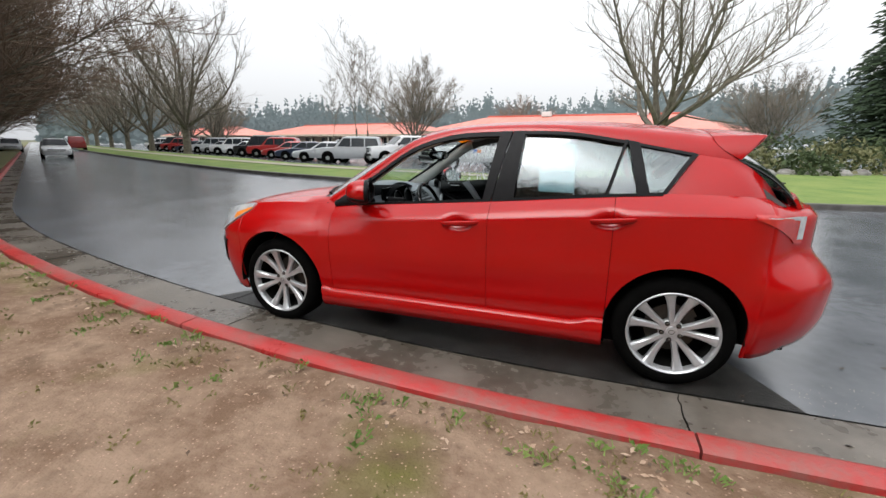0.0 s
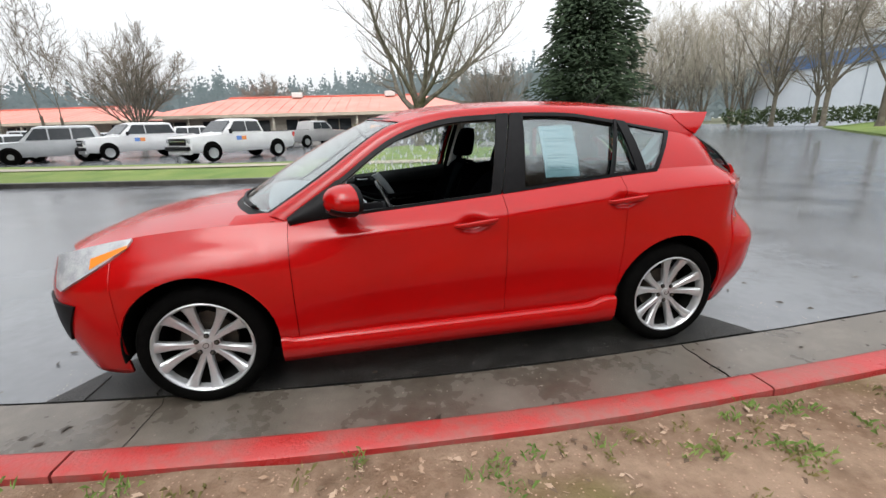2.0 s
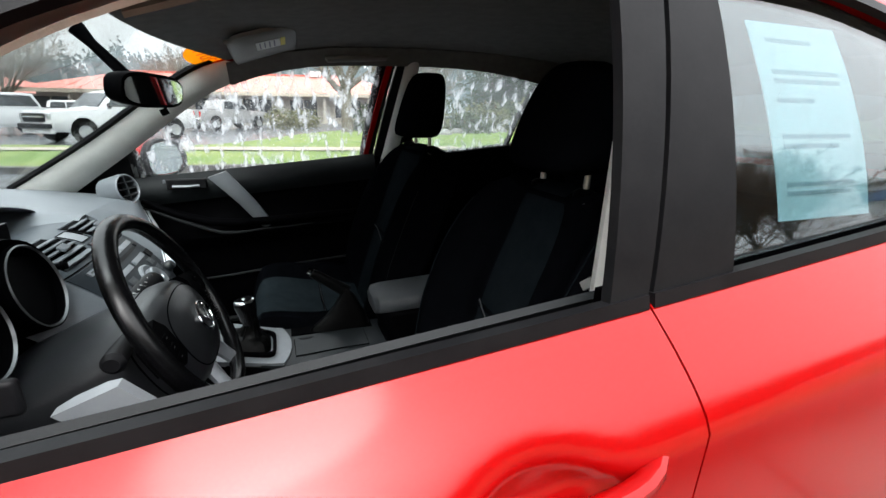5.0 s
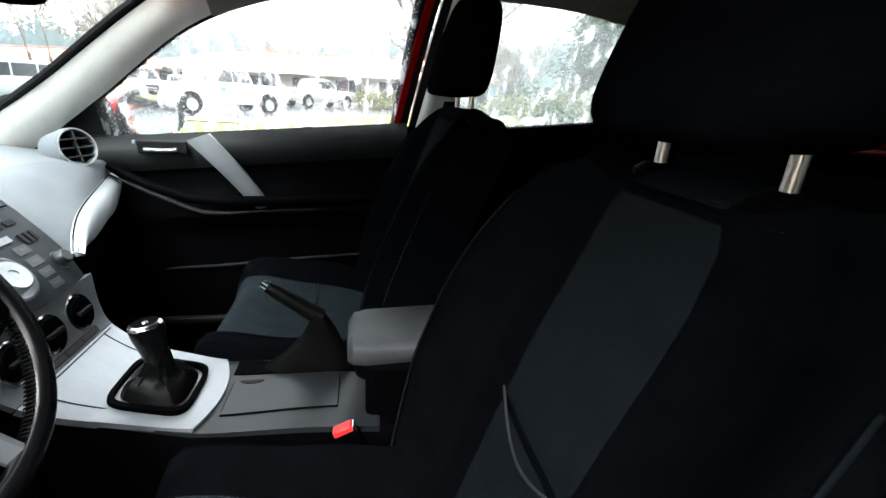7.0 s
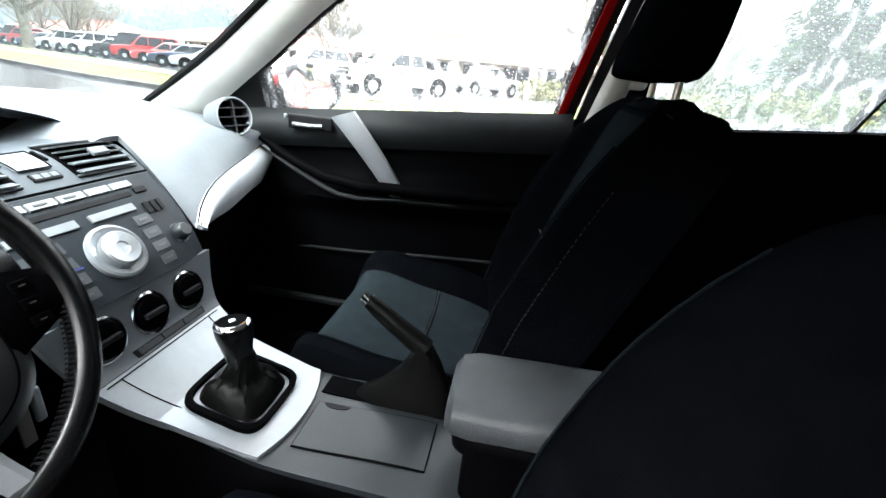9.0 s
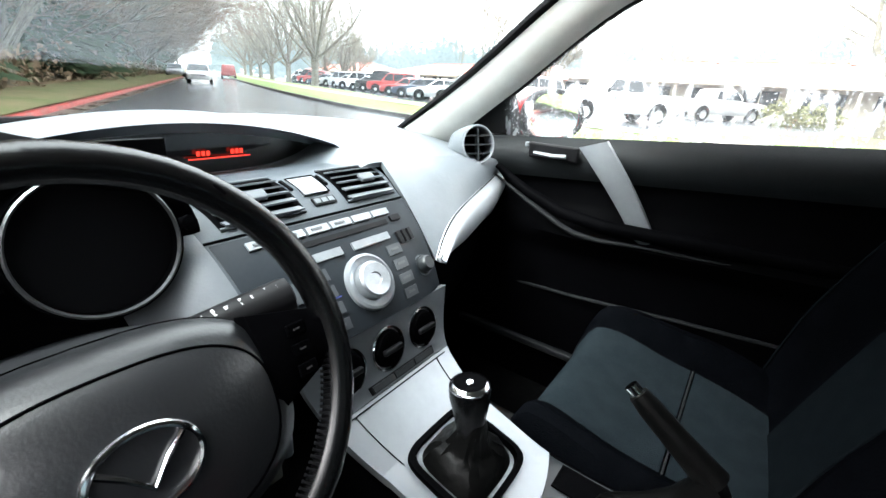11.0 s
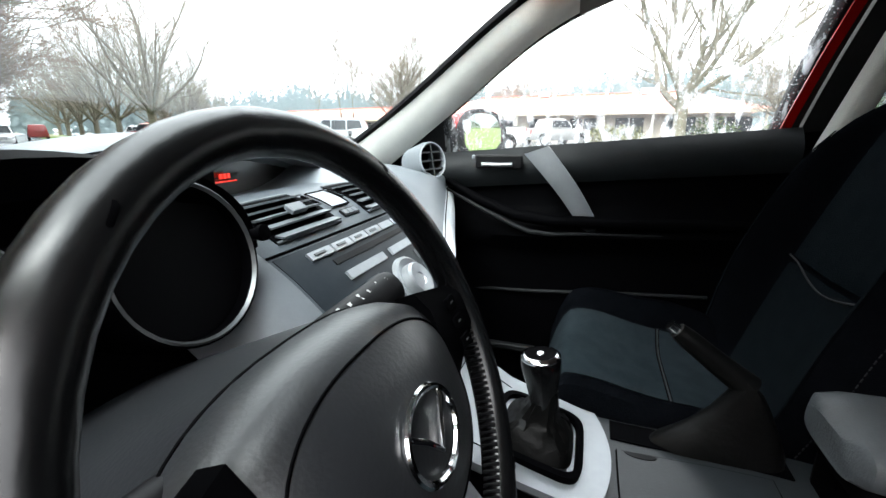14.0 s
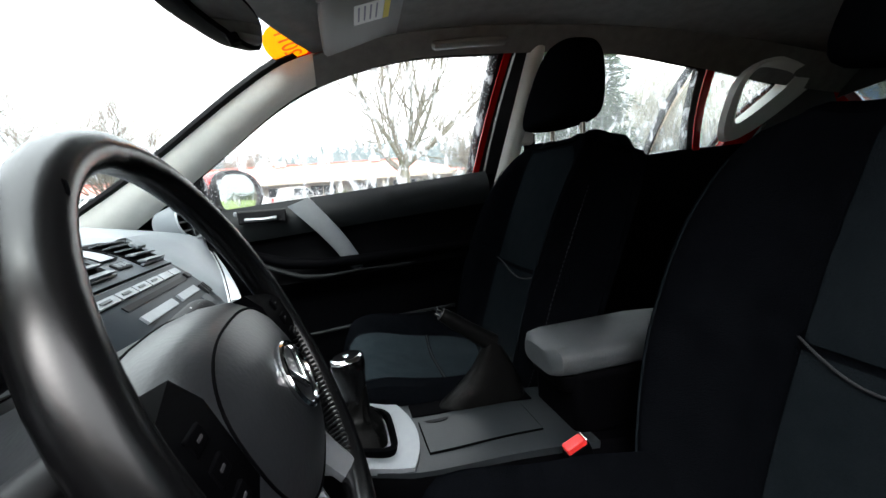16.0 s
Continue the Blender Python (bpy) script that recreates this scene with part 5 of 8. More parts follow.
# luggage space lining
part("gate_trim", Geo().sheet(lambda u, v: (lambda p: (p[0] - 0.035, p[1] * 0.96, p[2] - 0.01))(hatch(0.84 + 0.16 * u, 0.03 + 0.94 * v)), 3, 16, flip=True), BLACKPLASTIC, car, solid=0.01)
g = Geo()
for side in (-1, 1):
    g.sheet(lambda u, v: (1.50 + 0.32 * u - 0.02 * v, side * (0.715 - 0.115 * u * u), 0.34 + 0.67 * v), 6, 4, flip=(side > 0))
g.sheet(lambda u, v: (1.86 - 0.06 * (2 * v - 1) ** 2, -0.60 + 1.20 * v, 0.34 + 0.66 * u), 4, 10, flip=True)
part("luggage_lining", g, BLACKPLASTIC, car, "black luggage space lining", solid=0.008)
# sun visors
for y in (0.45, -0.40):
    ring = rim(28, 0.100, 0.190, 5)
    ob = part("sun_visor", Geo().loft([[(a * s, b * s, h) for a, b in ring] for s, h in ((0.94, -0.010), (1.0, -0.004), (1.0, 0.004), (0.94, 0.010))]), mat("grey_visor", (0.24, 0.235, 0.22), 0.8, col2=(0.28, 0.275, 0.26), scale=20, bump=0.1, bscale=240), car, "grey folded sun visor", angle=50)
    ob.matrix_basis = Matrix.Translation((-0.135, y, 1.388)) @ pose(0, 0, 0, 0, -16, 0) @ pose(0, 0, 0, -6 if y > 0 else 6, 0, 0)
    part("visor_pin", Geo().tube([(-0.10, -0.16, 0.0), (-0.06, -0.17, -0.004)], 0.006, 8), mat("visor_pin_grey", (0.2, 0.2, 0.19), 0.5), ob)
    if y > 0:
        part("warning_label", Geo().box((0.012, -0.075, -0.0112), (0.070, 0.085, 0.001)), mat("label_white", (0.75, 0.75, 0.72), 0.6), ob, "white warning label")
        part("label_band", Geo().box((0.055, -0.075, -0.0112), (0.014, 0.085, 0.001)), mat("label_yellow", (0.75, 0.62, 0.08), 0.6), ob)
        for k in range(4):
            part("text_bar", Geo().box((-0.012 + 0.014 * k, -0.078, -0.0121), (0.004, 0.062, 0.0006)), mat("label_ink", (0.25, 0.25, 0.3), 0.7), ob)

# rear-view mirror
m = Matrix.Translation((-0.362, -0.026, 1.238)) @ pose(0, 0, 0, 0, 6, -15)
g = Geo().loft([[(d, a * s, b * s) for a, b in rim(22, 0.122, 0.034, 3.2)] for d, s in ((-0.04, 0.55), (-0.026, 0.9), (0.0, 1.0), (0.010, 0.98))], m=m)
mir = part("rear_view_mirror", g, BLACKPLASTIC, car, "black interior mirror")
part("mirror_pane", Geo().loft([[(d, a, b) for a, b in rim(22, 0.113, 0.027, 3.2)] for d in (0.0095, 0.0115)], m=m), MIRRORGLASS, mir)
part("mirror_arm", Geo().tube([(-0.39, -0.015, 1.250), (-0.455, 0.0, 1.325), (-0.475, 0.0, 1.352)], [0.012, 0.010, 0.016], 10), BLACKPLASTIC, mir)
part("mirror_tab", Geo().tube([(-0.347, -0.026, 1.202), (-0.342, -0.026, 1.190)], 0.008, 8), BLACKPLASTIC, mir)

# ---- dashboard ----
dash = new("dashboard")
dash.matrix_basis = Matrix.Translation((0.008, 0.003, 0.027))
dash.parent = car
dash["label"] = "charcoal grained dashboard with silver centre stack"
DTOP = curve((-1.06, 0.982), (-0.95, 0.977), (-0.86, 0.966), (-0.8, 0.954), (-0.70, 0.934), (-0.61, 0.914))


def dash_top(u, v):
    y = -0.70 + 1.40 * v
    xr = -1.05 + 0.12 * (abs(y) / 0.7) ** 2.2
    xf = -0.615 - 0.03 * max(0, (abs(y - 0.02) - 0.2))
    x = xr + (xf - xr) * u
    far = min(max((-0.62 - x) / 0.3, 0), 1)
    z = DTOP(x) - 0.045 * (abs(y) / 0.7) ** 3 - (0.014 + 0.036 * min(max((-0.02 - y) / 0.25, 0), 1)) * far
    # hollow for the display in the middle
    k = max(0.0, 1 - ((y + 0.06) / 0.25) ** 4) * min(max((x + 0.80) / 0.025, 0), 1)
    z += (0.893 - z) * k
    return (x, y, z)


part("dash_top", Geo().sheet(dash_top, 36, 90), DASHTOP, dash, "matt grained dash top", solid=0.01)


STRIPX = curve((0.198, -0.457), (0.28, -0.483), (0.417, -0.525), (0.55, -0.566), (0.70, -0.615))
STRIPHI = curve((0.198, 0.763), (0.224, 0.796), (0.277, 0.819), (0.34, 0.828), (0.414, 0.833), (0.55, 0.838), (0.70, 0.843))
STRIPLO = curve((0.198, 0.760), (0.277, 0.756), (0.362, 0.750), (0.50, 0.752), (0.62, 0.750), (0.70, 0.770))


def dash_face(u, v):
    """Passenger side face: from the dash top down to the silver strip."""
    y0 = 0.222 - 0.024 * v
    y = y0 + (0.70 - y0) * u
    top = dash_top(1.0, (y + 0.70) / 1.40)
    p = mix(top, (STRIPX(y), y, STRIPHI(y)), v)
    b = 0.010 * math.sin(math.pi * v) * min(1.0, 0.25 + u * 3)
    return (p[0] + b * 0.6, p[1], p[2] + b)


part("dash_face", Geo().sheet(dash_face, 24, 16, flip=True), DASHTOP, dash, solid=0.01)


def strip(u, v):
    y = 0.198 + 0.495 * u
    b = math.sin(math.pi * v)
    return (STRIPX(y) + 0.020 * b + 0.010 * v, y, STRIPHI(y) + (STRIPLO(y) - STRIPHI(y)) * v + 0.006 * b)


# lighter copy of the silver trim; the window's reflection is in its colour
part("silver_strip", Geo().sheet(strip, 28, 10, flip=True), mat("reflection_lit_trim", (0.62, 0.65, 0.68), 0.42, 0.2, (0.56, 0.59, 0.62), 9), dash, "curved silver trim strip", solid=0.012)
part("strip_seam", Geo().tube([(lambda p: (p[0] + 0.004, p[1], p[2] + 0.001))(strip(k / 24, 0.0)) for k in range(25)], 0.0013, 6), BLACKPLASTIC, dash)
g = Geo().sheet(lambda u, v: (lambda p: (p[0] - 0.02 - 0.10 * v * v, p[1], p[2] - 0.30 * v))(strip(u, 1.0) if u < 1 else strip(1.0, 1.0)), 14, 8, flip=True)
part("glovebox", g, BLACKPLASTIC, dash, solid=0.01)
# round corner vent
m = Matrix.Translation((-0.608, 0.560, 0.925)) @ pose(0, 0, 0, 0, 78, -24)
vent = part("round_vent", Geo().lathe([(0.044, -0.07), (0.050, -0.015), (0.049, 0.002), (0.043, 0.003), (0.041, -0.03)], m, 32, caps=False), DASHTOP, dash, "round air vent")
part("vent_ring", Geo().lathe([(0.0478, 0.002), (0.047, 0.006), (0.0445, 0.006), (0.043, 0.002)], m, 32, caps=False), SILVER, vent)
part("vent_core", Geo().lathe([(0.046, -0.028), (0.0, -0.028)], m, 24, caps=False), BLACKPLASTIC, vent)
for k in (-0.022, 0.0, 0.022):
    part("vent_blade", Geo().box((k, 0, -0.008), (0.003, 0.080, 0.018), m), CONSOLE, vent)
part("vent_blade", Geo().box((0, 0, -0.004), (0.080, 0.004, 0.014), m), CONSOLE, vent)

# centre stack: a sloping panel; s runs down it, y across
STACK = curve((0.0, (-0.692, 0.909)), (0.10, (-0.632, 0.911)), (0.18, (-0.597, 0.907)), (0.35, (-0.555, 0.890)), (0.62, (-0.487, 0.838)), (0.85, (-0.436, 0.778)), (1.0, (-0.412, 0.735)))
STACKW = curve((0.0, 0.205), (0.4, 0.182), (0.7, 0.172), (1.0, 0.160))
YC = 0.02


def stack(s, w, out=0.0):
    x, z = STACK(s)
    a, b = STACK(max(s - 0.02, 0)), STACK(min(s + 0.02, 1))
    t = Vector((b[0] - a[0], 0, b[1] - a[1])).normalized()
    n = Vector((-t.z, 0, t.x))
    if n.x < 0:
        n = -n
    y = YC + STACKW(s) * w
    return (float(x + n.x * out - 0.02 * w**4), y, float(z + n.z * out - 0.008 * w**4))


part("centre_panel", Geo().sheet(lambda u, v: stack(u, 2 * v - 1), 26, 24), STACKPLASTIC, dash, "charcoal centre stack panel", solid=0.01)


def on_stack(name, s0, s1, w0, w1, material, parent, out=0.006, depth=0.006, label="", n=4, bev=0.0015):
    g = Geo()
    a = g.sheet(lambda u, v: stack(s0 + (s1 - s0) * u, w0 + (w1 - w0) * v, out), n, n)
    return part(name, g, material, parent, label, solid=depth + 0.002, bevel=bev)


part("panel_seam", Geo().tube([stack(0.47, w / 10 - 1, 0.001) for w in range(21)], 0.0016, 6), BLACKPLASTIC, dash)
for w0, w1 in ((-0.86, -0.20), (0.24, 0.90)):
    bay = on_stack("vent_bay", 0.13, 0.43, w0, w1, BLACKPLASTIC, dash, 0.002, 0.002, "rectangular centre air vent")
    for k in range(5):
        s = 0.16 + 0.058 * k
        part("vent_blade", Geo().sheet(lambda u, v: stack(s + 0.034 * u, w0 + 0.03 + (w1 - w0 - 0.06) * v, 0.0035 + 0.006 * u), 1, 4), PLASTIC, bay, solid=0.0025)
    part("vent_tab", Geo().box((0, 0, 0), (0.016, 0.030, 0.007), Matrix.Translation(stack(0.305, (w0 + w1) / 2 + 0.02, 0.011)) @ pose(0, 0, 0, 0, 32, 0)), PLASTIC, bay, bevel=0.002)
    for q in (s0 for s0 in (0.125, 0.425)):
        part("vent_edge", Geo().tube([stack(q, w0 + (w1 - w0) * k / 6, 0.002) for k in range(7)], 0.002, 6), PLASTIC, bay)
hz = on_stack("hazard_panel", 0.165, 0.335, -0.115, 0.135, mat("pale_switch_panel", (0.17, 0.185, 0.20), 0.35, col2=(0.20, 0.215, 0.23), scale=20), dash, 0.0025, 0.002, "pale square switch panel between the vents")
part("panel_rim", Geo().tube([stack(sq, wq, 0.003) for sq, wq in [(0.165, -0.115 + 0.025 * k) for k in range(11)] + [(0.165 + 0.017 * k, 0.135) for k in range(1, 11)] + [(0.335, 0.135 - 0.025 * k) for k in range(1, 11)] + [(0.335 - 0.017 * k, -0.115) for k in range(1, 10)]], 0.0011, 5, closed=True), BLACKPLASTIC, hz)
for w0 in (-0.175, 0.165):
    on_stack("side_slot", 0.17, 0.27, w0, w0 + 0.025, BLACKPLASTIC, dash, 0.003, n=1)
row = on_stack("switch_row", 0.365, 0.410, -0.085, 0.135, BLACKTRIM, dash, 0.003)
for k in range(3):
    on_stack("switch_key", 0.373, 0.402, -0.075 + 0.068 * k, -0.020 + 0.068 * k, PLASTIC, row, 0.0045, n=1)
PRINT = mat("dark_grey_print", (0.09, 0.095, 0.10), 0.6)
AUDIOKEY = mat("grey_audio_key", (0.050, 0.056, 0.063), 0.45, col2=(0.058, 0.064, 0.072), scale=20)
BTN = mat("silver_button", (0.30, 0.32, 0.345), 0.4, 0.3, (0.26, 0.28, 0.30), 30)
for k in range(6):
    on_stack("preset_button", 0.515, 0.550, -0.80 + 0.235 * k, -0.59 + 0.235 * k, BTN, dash, 0.005, n=1)
on_stack("disc_slot", 0.575, 0.600, -0.66, 0.50, BLACKTRIM, dash, 0.003, 0.002)
on_stack("wide_button", 0.64, 0.675, -0.66, -0.14, BTN, dash, 0.005, n=1)
on_stack("wide_button", 0.64, 0.675, -0.02, 0.42, BTN, dash, 0.005, n=1)
on_stack("eject_button", 0.565, 0.595, 0.56, 0.70, BLACKTRIM, dash, 0.005, n=1)


on_stack("radio_panel", 0.485, 0.995, -0.985, 0.985, mat("dark_radio_panel", (0.015, 0.019, 0.024), 0.45, spec=0.22, col2=(0.019, 0.024, 0.029), scale=16), dash, 0.0015, 0.001, "dark grey radio panel", n=14)


def stack_frame(s, w, out=0.0):
    p = Vector(stack(s, w, out))
    n = (Vector(stack(s, w, out + 0.01)) - p).normalized()
    return Matrix.Translation(p) @ n.to_track_quat("Z", "Y").to_matrix().to_4x4()


m = stack_frame(0.82, -0.02)
dial = part("audio_dial", Geo().lathe([(0.043, 0.0), (0.042, 0.006), (0.038, 0.008), (0.029, 0.004), (0.027, 0.004)], m, 36, caps=False), SILVER, dash, "round silver audio dial")
part("dial_knob", Geo().lathe([(0.028, 0.002), (0.027, 0.016), (0.024, 0.019), (0.010, 0.018), (0.009, 0.016), (0.0, 0.016)], m, 32, caps=False), mat("brushed_silver", (0.42, 0.44, 0.46), 0.28, 0.7, (0.34, 0.36, 0.38), 60), dial)
for k in range(4):
    for sg in (-1, 1):
        key = on_stack("audio_button", 0.705 + 0.07 * k, 0.752 + 0.07 * k, -0.55 if sg < 0 else 0.32, -0.37 if sg < 0 else 0.50, AUDIOKEY, dash, 0.0035, n=1)
        on_stack("button_mark", 0.722 + 0.07 * k, 0.733 + 0.07 * k, -0.50 if sg < 0 else 0.36, -0.42 if sg < 0 else 0.46, PRINT, key, 0.0042, 0.0005, n=1, bev=0)
on_stack("volume_key", 0.90, 0.965, -0.72, -0.60, AUDIOKEY, dash, 0.004, n=1)
on_stack("power_key", 0.72, 0.80, -0.72, -0.62, AUDIOKEY, dash, 0.004, n=1)
on_stack("blue_light_bar", 0.825, 0.830, -0.62, -0.35, mat("dim_blue_bar", (0.05, 0.07, 0.30), 0.5), dash, 0.003, 0.001, n=1, bev=0)
m = stack_frame(0.85, 0.71)
tune = part("tune_knob", Geo().lathe([(0.0165, 0.0), (0.016, 0.004), (0.0135, 0.005), (0.0128, 0.016), (0.0105, 0.019), (0.0, 0.019)], m, 24, caps=False), CONSOLE, dash)
part("knob_rim", Geo().lathe([(0.0180, 0.0), (0.0178, 0.003), (0.0166, 0.003)], m, 24, caps=False), PLASTIC, tune)
for k in range(3):
    on_stack("rocker", 0.655, 0.715, 0.52 + 0.085 * k, 0.565 + 0.085 * k, BLACKTRIM, dash, 0.006, n=1)
for k in range(4):
    on_stack("button_mark", 0.527, 0.537, -0.76 + 0.235 * k, -0.66 + 0.235 * k, PRINT, dash, 0.0062, 0.0004, n=1, bev=0)

# climate panel below the stack, then the silver console front
LOWER = curve((0.0, (-0.418, 0.733)), (0.35, (-0.405, 0.675)), (0.6, (-0.385, 0.640)), (0.8, (-0.345, 0.612)), (1.0, (-0.300, 0.590)))


def lower(s, w, out=0.0):
    x, z = LOWER(s)
    a, b = LOWER(max(s - 0.02, 0)), LOWER(min(s + 0.02, 1))
    t = Vector((b[0] - a[0], 0, b[1] - a[1])).normalized()
    n = Vector((-t.z, 0, t.x))
    n = -n if n.x < 0 else n
    return (float(x + n.x * out), YC + (0.158 - 0.052 * s) * w, float(z + n.z * out))


part("climate_panel", Geo().sheet(lambda u, v: lower(u * 0.60, 2 * v - 1), 10, 12), mat("satin_climate_panel", (0.135, 0.148, 0.162), 0.4, 0.15, (0.155, 0.168, 0.182), 14), dash, "climate control panel", solid=0.01)
part("console_front", Geo().sheet(lambda u, v: lower(0.605 + 0.395 * u, 2 * v - 1), 8, 12), SILVER, dash, "silver console panel", solid=0.012)
for w in (-0.56, 0.0, 0.56):
    p = Vector(lower(0.27, w))
    n = (Vector(lower(0.27, w, 0.01)) - p).normalized()
    m = Matrix.Translation(p) @ n.to_track_quat("Z", "Y").to_matrix().to_4x4()
    k = part("climate_ring", Geo().lathe([(0.0345, 0.0), (0.034, 0.005), (0.031, 0.006), (0.029, 0.0)], m, 32, caps=False), CHROME, dash)
    part("climate_knob", Geo().lathe([(0.0285, 0.002), (0.026, 0.010), (0.022, 0.011), (0.0, 0.008)], m, 24, caps=False), BLACKPLASTIC, k)
    part("knob_bar", Geo().box((0, 0, 0.013), (0.038, 0.008, 0.008), m), BLACKTRIM, k, bevel=0.002)
part("panel_groove", Geo().tube([lower(0.63, -0.9 + 0.18 * k, 0.0008) for k in range(11)], 0.0010, 5), BLACKPLASTIC, dash)
for w in (-0.72, 0.72):
    part("panel_groove", Geo().tube([lower(0.63 + 0.046 * k, w, 0.0008) for k in range(9)], 0.0009, 5), BLACKPLASTIC, dash)
slot = part("panel_slot", Geo().sheet(lambda u, v: lower(0.505 + 0.075 * u, -0.40 + 1.1 * v, 0.003), 1, 4), BLACKTRIM, dash, solid=0.004)
for k in range(3):
    part("slot_key", Geo().sheet(lambda u, v: lower(0.515 + 0.055 * u, -0.37 + 0.35 * k + 0.33 * v, 0.006), 1, 3), CONSOLE, slot, solid=0.004)

# display hood on the dash with red digits
g = Geo()
rings = []
for k in range(33):
    y = -0.45 + 0.70 * k / 32
    h = 0.071 * max(0.0, 1 - ((y + 0.10) / 0.35) ** 2)
    sink = 0.035 * max(0.0, 1 - (0.35 - abs(y + 0.10)) / 0.05)
    rings.append([(px, y, pz - sink) for px, pz in ((-0.95, 0.952), (-0.86, 0.945 + 0.45 * h), (-0.77, 0.927 + h), (-0.715, 0.920 + h), (-0.706, 0.914 + h), (-0.76, 0.912 + h), (-0.80, 0.890))])
g.loft(rings, caps=True)
hoodp = part("display_hood", g, DASHTOP, dash, "grained hood over the display")
g = Geo().sheet(lambda u, v: (-0.775 + 0.008 * u, -0.43 + 0.66 * v, 0.885 + (0.022 + 0.071 * max(0.0, 1 - ((0.66 * v - 0.33) / 0.35) ** 2)) * u), 3, 24)
disp = part("display_screen", g, mat("dark_display", (0.004, 0.003, 0.003), 0.2, coat=1.0), dash, "dark display with red digits")
DIGITS, DIGITZ = (-0.046, 0.011), 0.930
DIGIT = glow("red_digits", (1.0, 0.05, 0.03), 0.32)
for y0 in DIGITS:
    for k in range(3):
        part("display_digit", Geo().box((-0.764, y0 + 0.008 * k, DIGITZ), (0.002, 0.0052, 0.0075)), DIGIT, disp)
part("display_digit", Geo().box((-0.764, (DIGITS[0] + DIGITS[-1]) / 2 + 0.008, DIGITZ - 0.0085), (0.002, DIGITS[-1] - DIGITS[0] + 0.048, 0.0018)), DIGIT, disp)

# instrument binnacle
def face_pt(y, z):
    return (-0.655 + 0.25 * (z - 0.90) * -1, y, z)


g = Geo()
rings = []
for k in range(25):
    a = math.pi * k / 24
    cy, cz = -0.350 - 0.178 * math.cos(a), 0.855 + 0.108 * math.sin(a) ** 0.7
    oy, oz = -0.350 - 0.190 * math.cos(a), 0.855 + 0.120 * math.sin(a) ** 0.7
    rings.append([(-0.66, cy, cz), (-0.565, cy, cz), (-0.56, oy, oz), (-0.61, oy, oz + 0.004), (-0.80, oy, oz)])
g.loft(rings, caps=False, closed=False)
part("instrument_hood", g, BLACKPLASTIC, dash, "black instrument hood", solid=0.008)
part("instrument_face", Geo().sheet(lambda u, v: (-0.60, -0.58 + 0.42 * u, 0.78 + 0.20 * v), 4, 4), mat("instrument_black", (0.0018, 0.0018, 0.0022), 0.3, spec=0.1), dash, solid=0.01)
for cy, r in ((-0.258, 0.069), (-0.438, 0.069)):
    m = Matrix.Translation((-0.565, cy, 0.882)) @ pose(0, 0, 0, 0, 90 - 14, 0)
    pod = part("gauge_pod", Geo().lathe([(r, -0.04), (r + 0.001, 0.028), (r + 0.006, 0.030), (r + 0.007, -0.04)], m, 40, caps=False), BLACKPLASTIC, dash, "round instrument pod")
    part("gauge_ring", Geo().lathe([(r, 0.028), (r + 0.002, 0.032), (r + 0.004, 0.030)], m, 40, caps=False), mat("satin_ring", (0.13, 0.135, 0.14), 0.33, 0.8), pod)
    part("gauge_lens", Geo().lathe([(r, 0.014), (0.0, 0.014)], m, 32, caps=False), mat("gauge_black", (0.0015, 0.0015, 0.002), 0.5, spec=0.08), pod)
part("warning_light", Geo().box((-0.577, -0.283, 0.834), (0.003, 0.013, 0.008)), DIGIT, dash)
part("trip_stem", Geo().lathe([(0.006, 0.0), (0.006, 0.016), (0.0085, 0.018), (0.0085, 0.024), (0.0, 0.025)], Matrix.Translation((-0.548, -0.178, 0.893)) @ pose(0, 0, 0, 0, 76, 0), 14), BLACKPLASTIC, dash)
# driver side lower dash
part("lower_dash", Geo().sheet(lambda u, v: (-0.60 + 0.10 * v - 0.12 * max(0, v - 0.7), -0.70 + 0.56 * u, 0.84 - 0.34 * v), 10, 8, flip=True), BLACKPLASTIC, dash, solid=0.01)
part("dash_left_cheek", Geo().sheet(lambda u, v: (lambda p: (p[0] - 0.075 * v**1.6, p[1] - 0.115 * v * (1 - 0.22 * min(1.0, 2.2 * u)), p[2] - 0.035 * v * v))(stack(u, -1.0)), 16, 8, flip=True), DASHTOP, dash, "grained panel beside the instruments", solid=0.008)
part("driver_vent_panel", Geo().sheet(lambda u, v: (-0.63 + 0.06 * v, -0.70 + 0.14 * u, 0.93 - 0.10 * v), 4, 4), DASHTOP, dash, solid=0.008)

# ---- console ----
con = new("centre_console")
con.matrix_basis = Matrix.Translation((0.008, 0.003, 0.027))
con.parent = car
con["label"] = "charcoal centre console with silver shifter panel"


def con_top(x):
    return curve((-0.33, 0.598), (-0.25, 0.575), (-0.17, 0.556), (0.0, 0.552), (0.10, 0.545), (0.55, 0.50))(x)


g = Geo()
rings = []
for k in range(18):
    x = -0.40 + 0.95 * k / 17
    z = con_top(max(x, -0.33)) - 0.006
    a, b = YC - 0.112, YC + 0.122
    rings.append([(x, a - 0.01, 0.24), (x, a - 0.004, z - 0.03), (x, a + 0.012, z), (x, b - 0.012, z), (x, b + 0.004, z - 0.03), (x, b + 0.01, 0.24)])
g.loft(rings, caps=False)
part("console_body", g, BLACKPLASTIC, con, angle=50)
part("console_top", Geo().sheet(lambda u, v: (-0.34 + 0.47 * u, YC + (0.102 + 0.004 * u) * (2 * v - 1), con_top(-0.34 + 0.47 * u) - 0.004), 16, 6), CONSOLE, con, "charcoal console top", solid=0.012)
g = Geo()


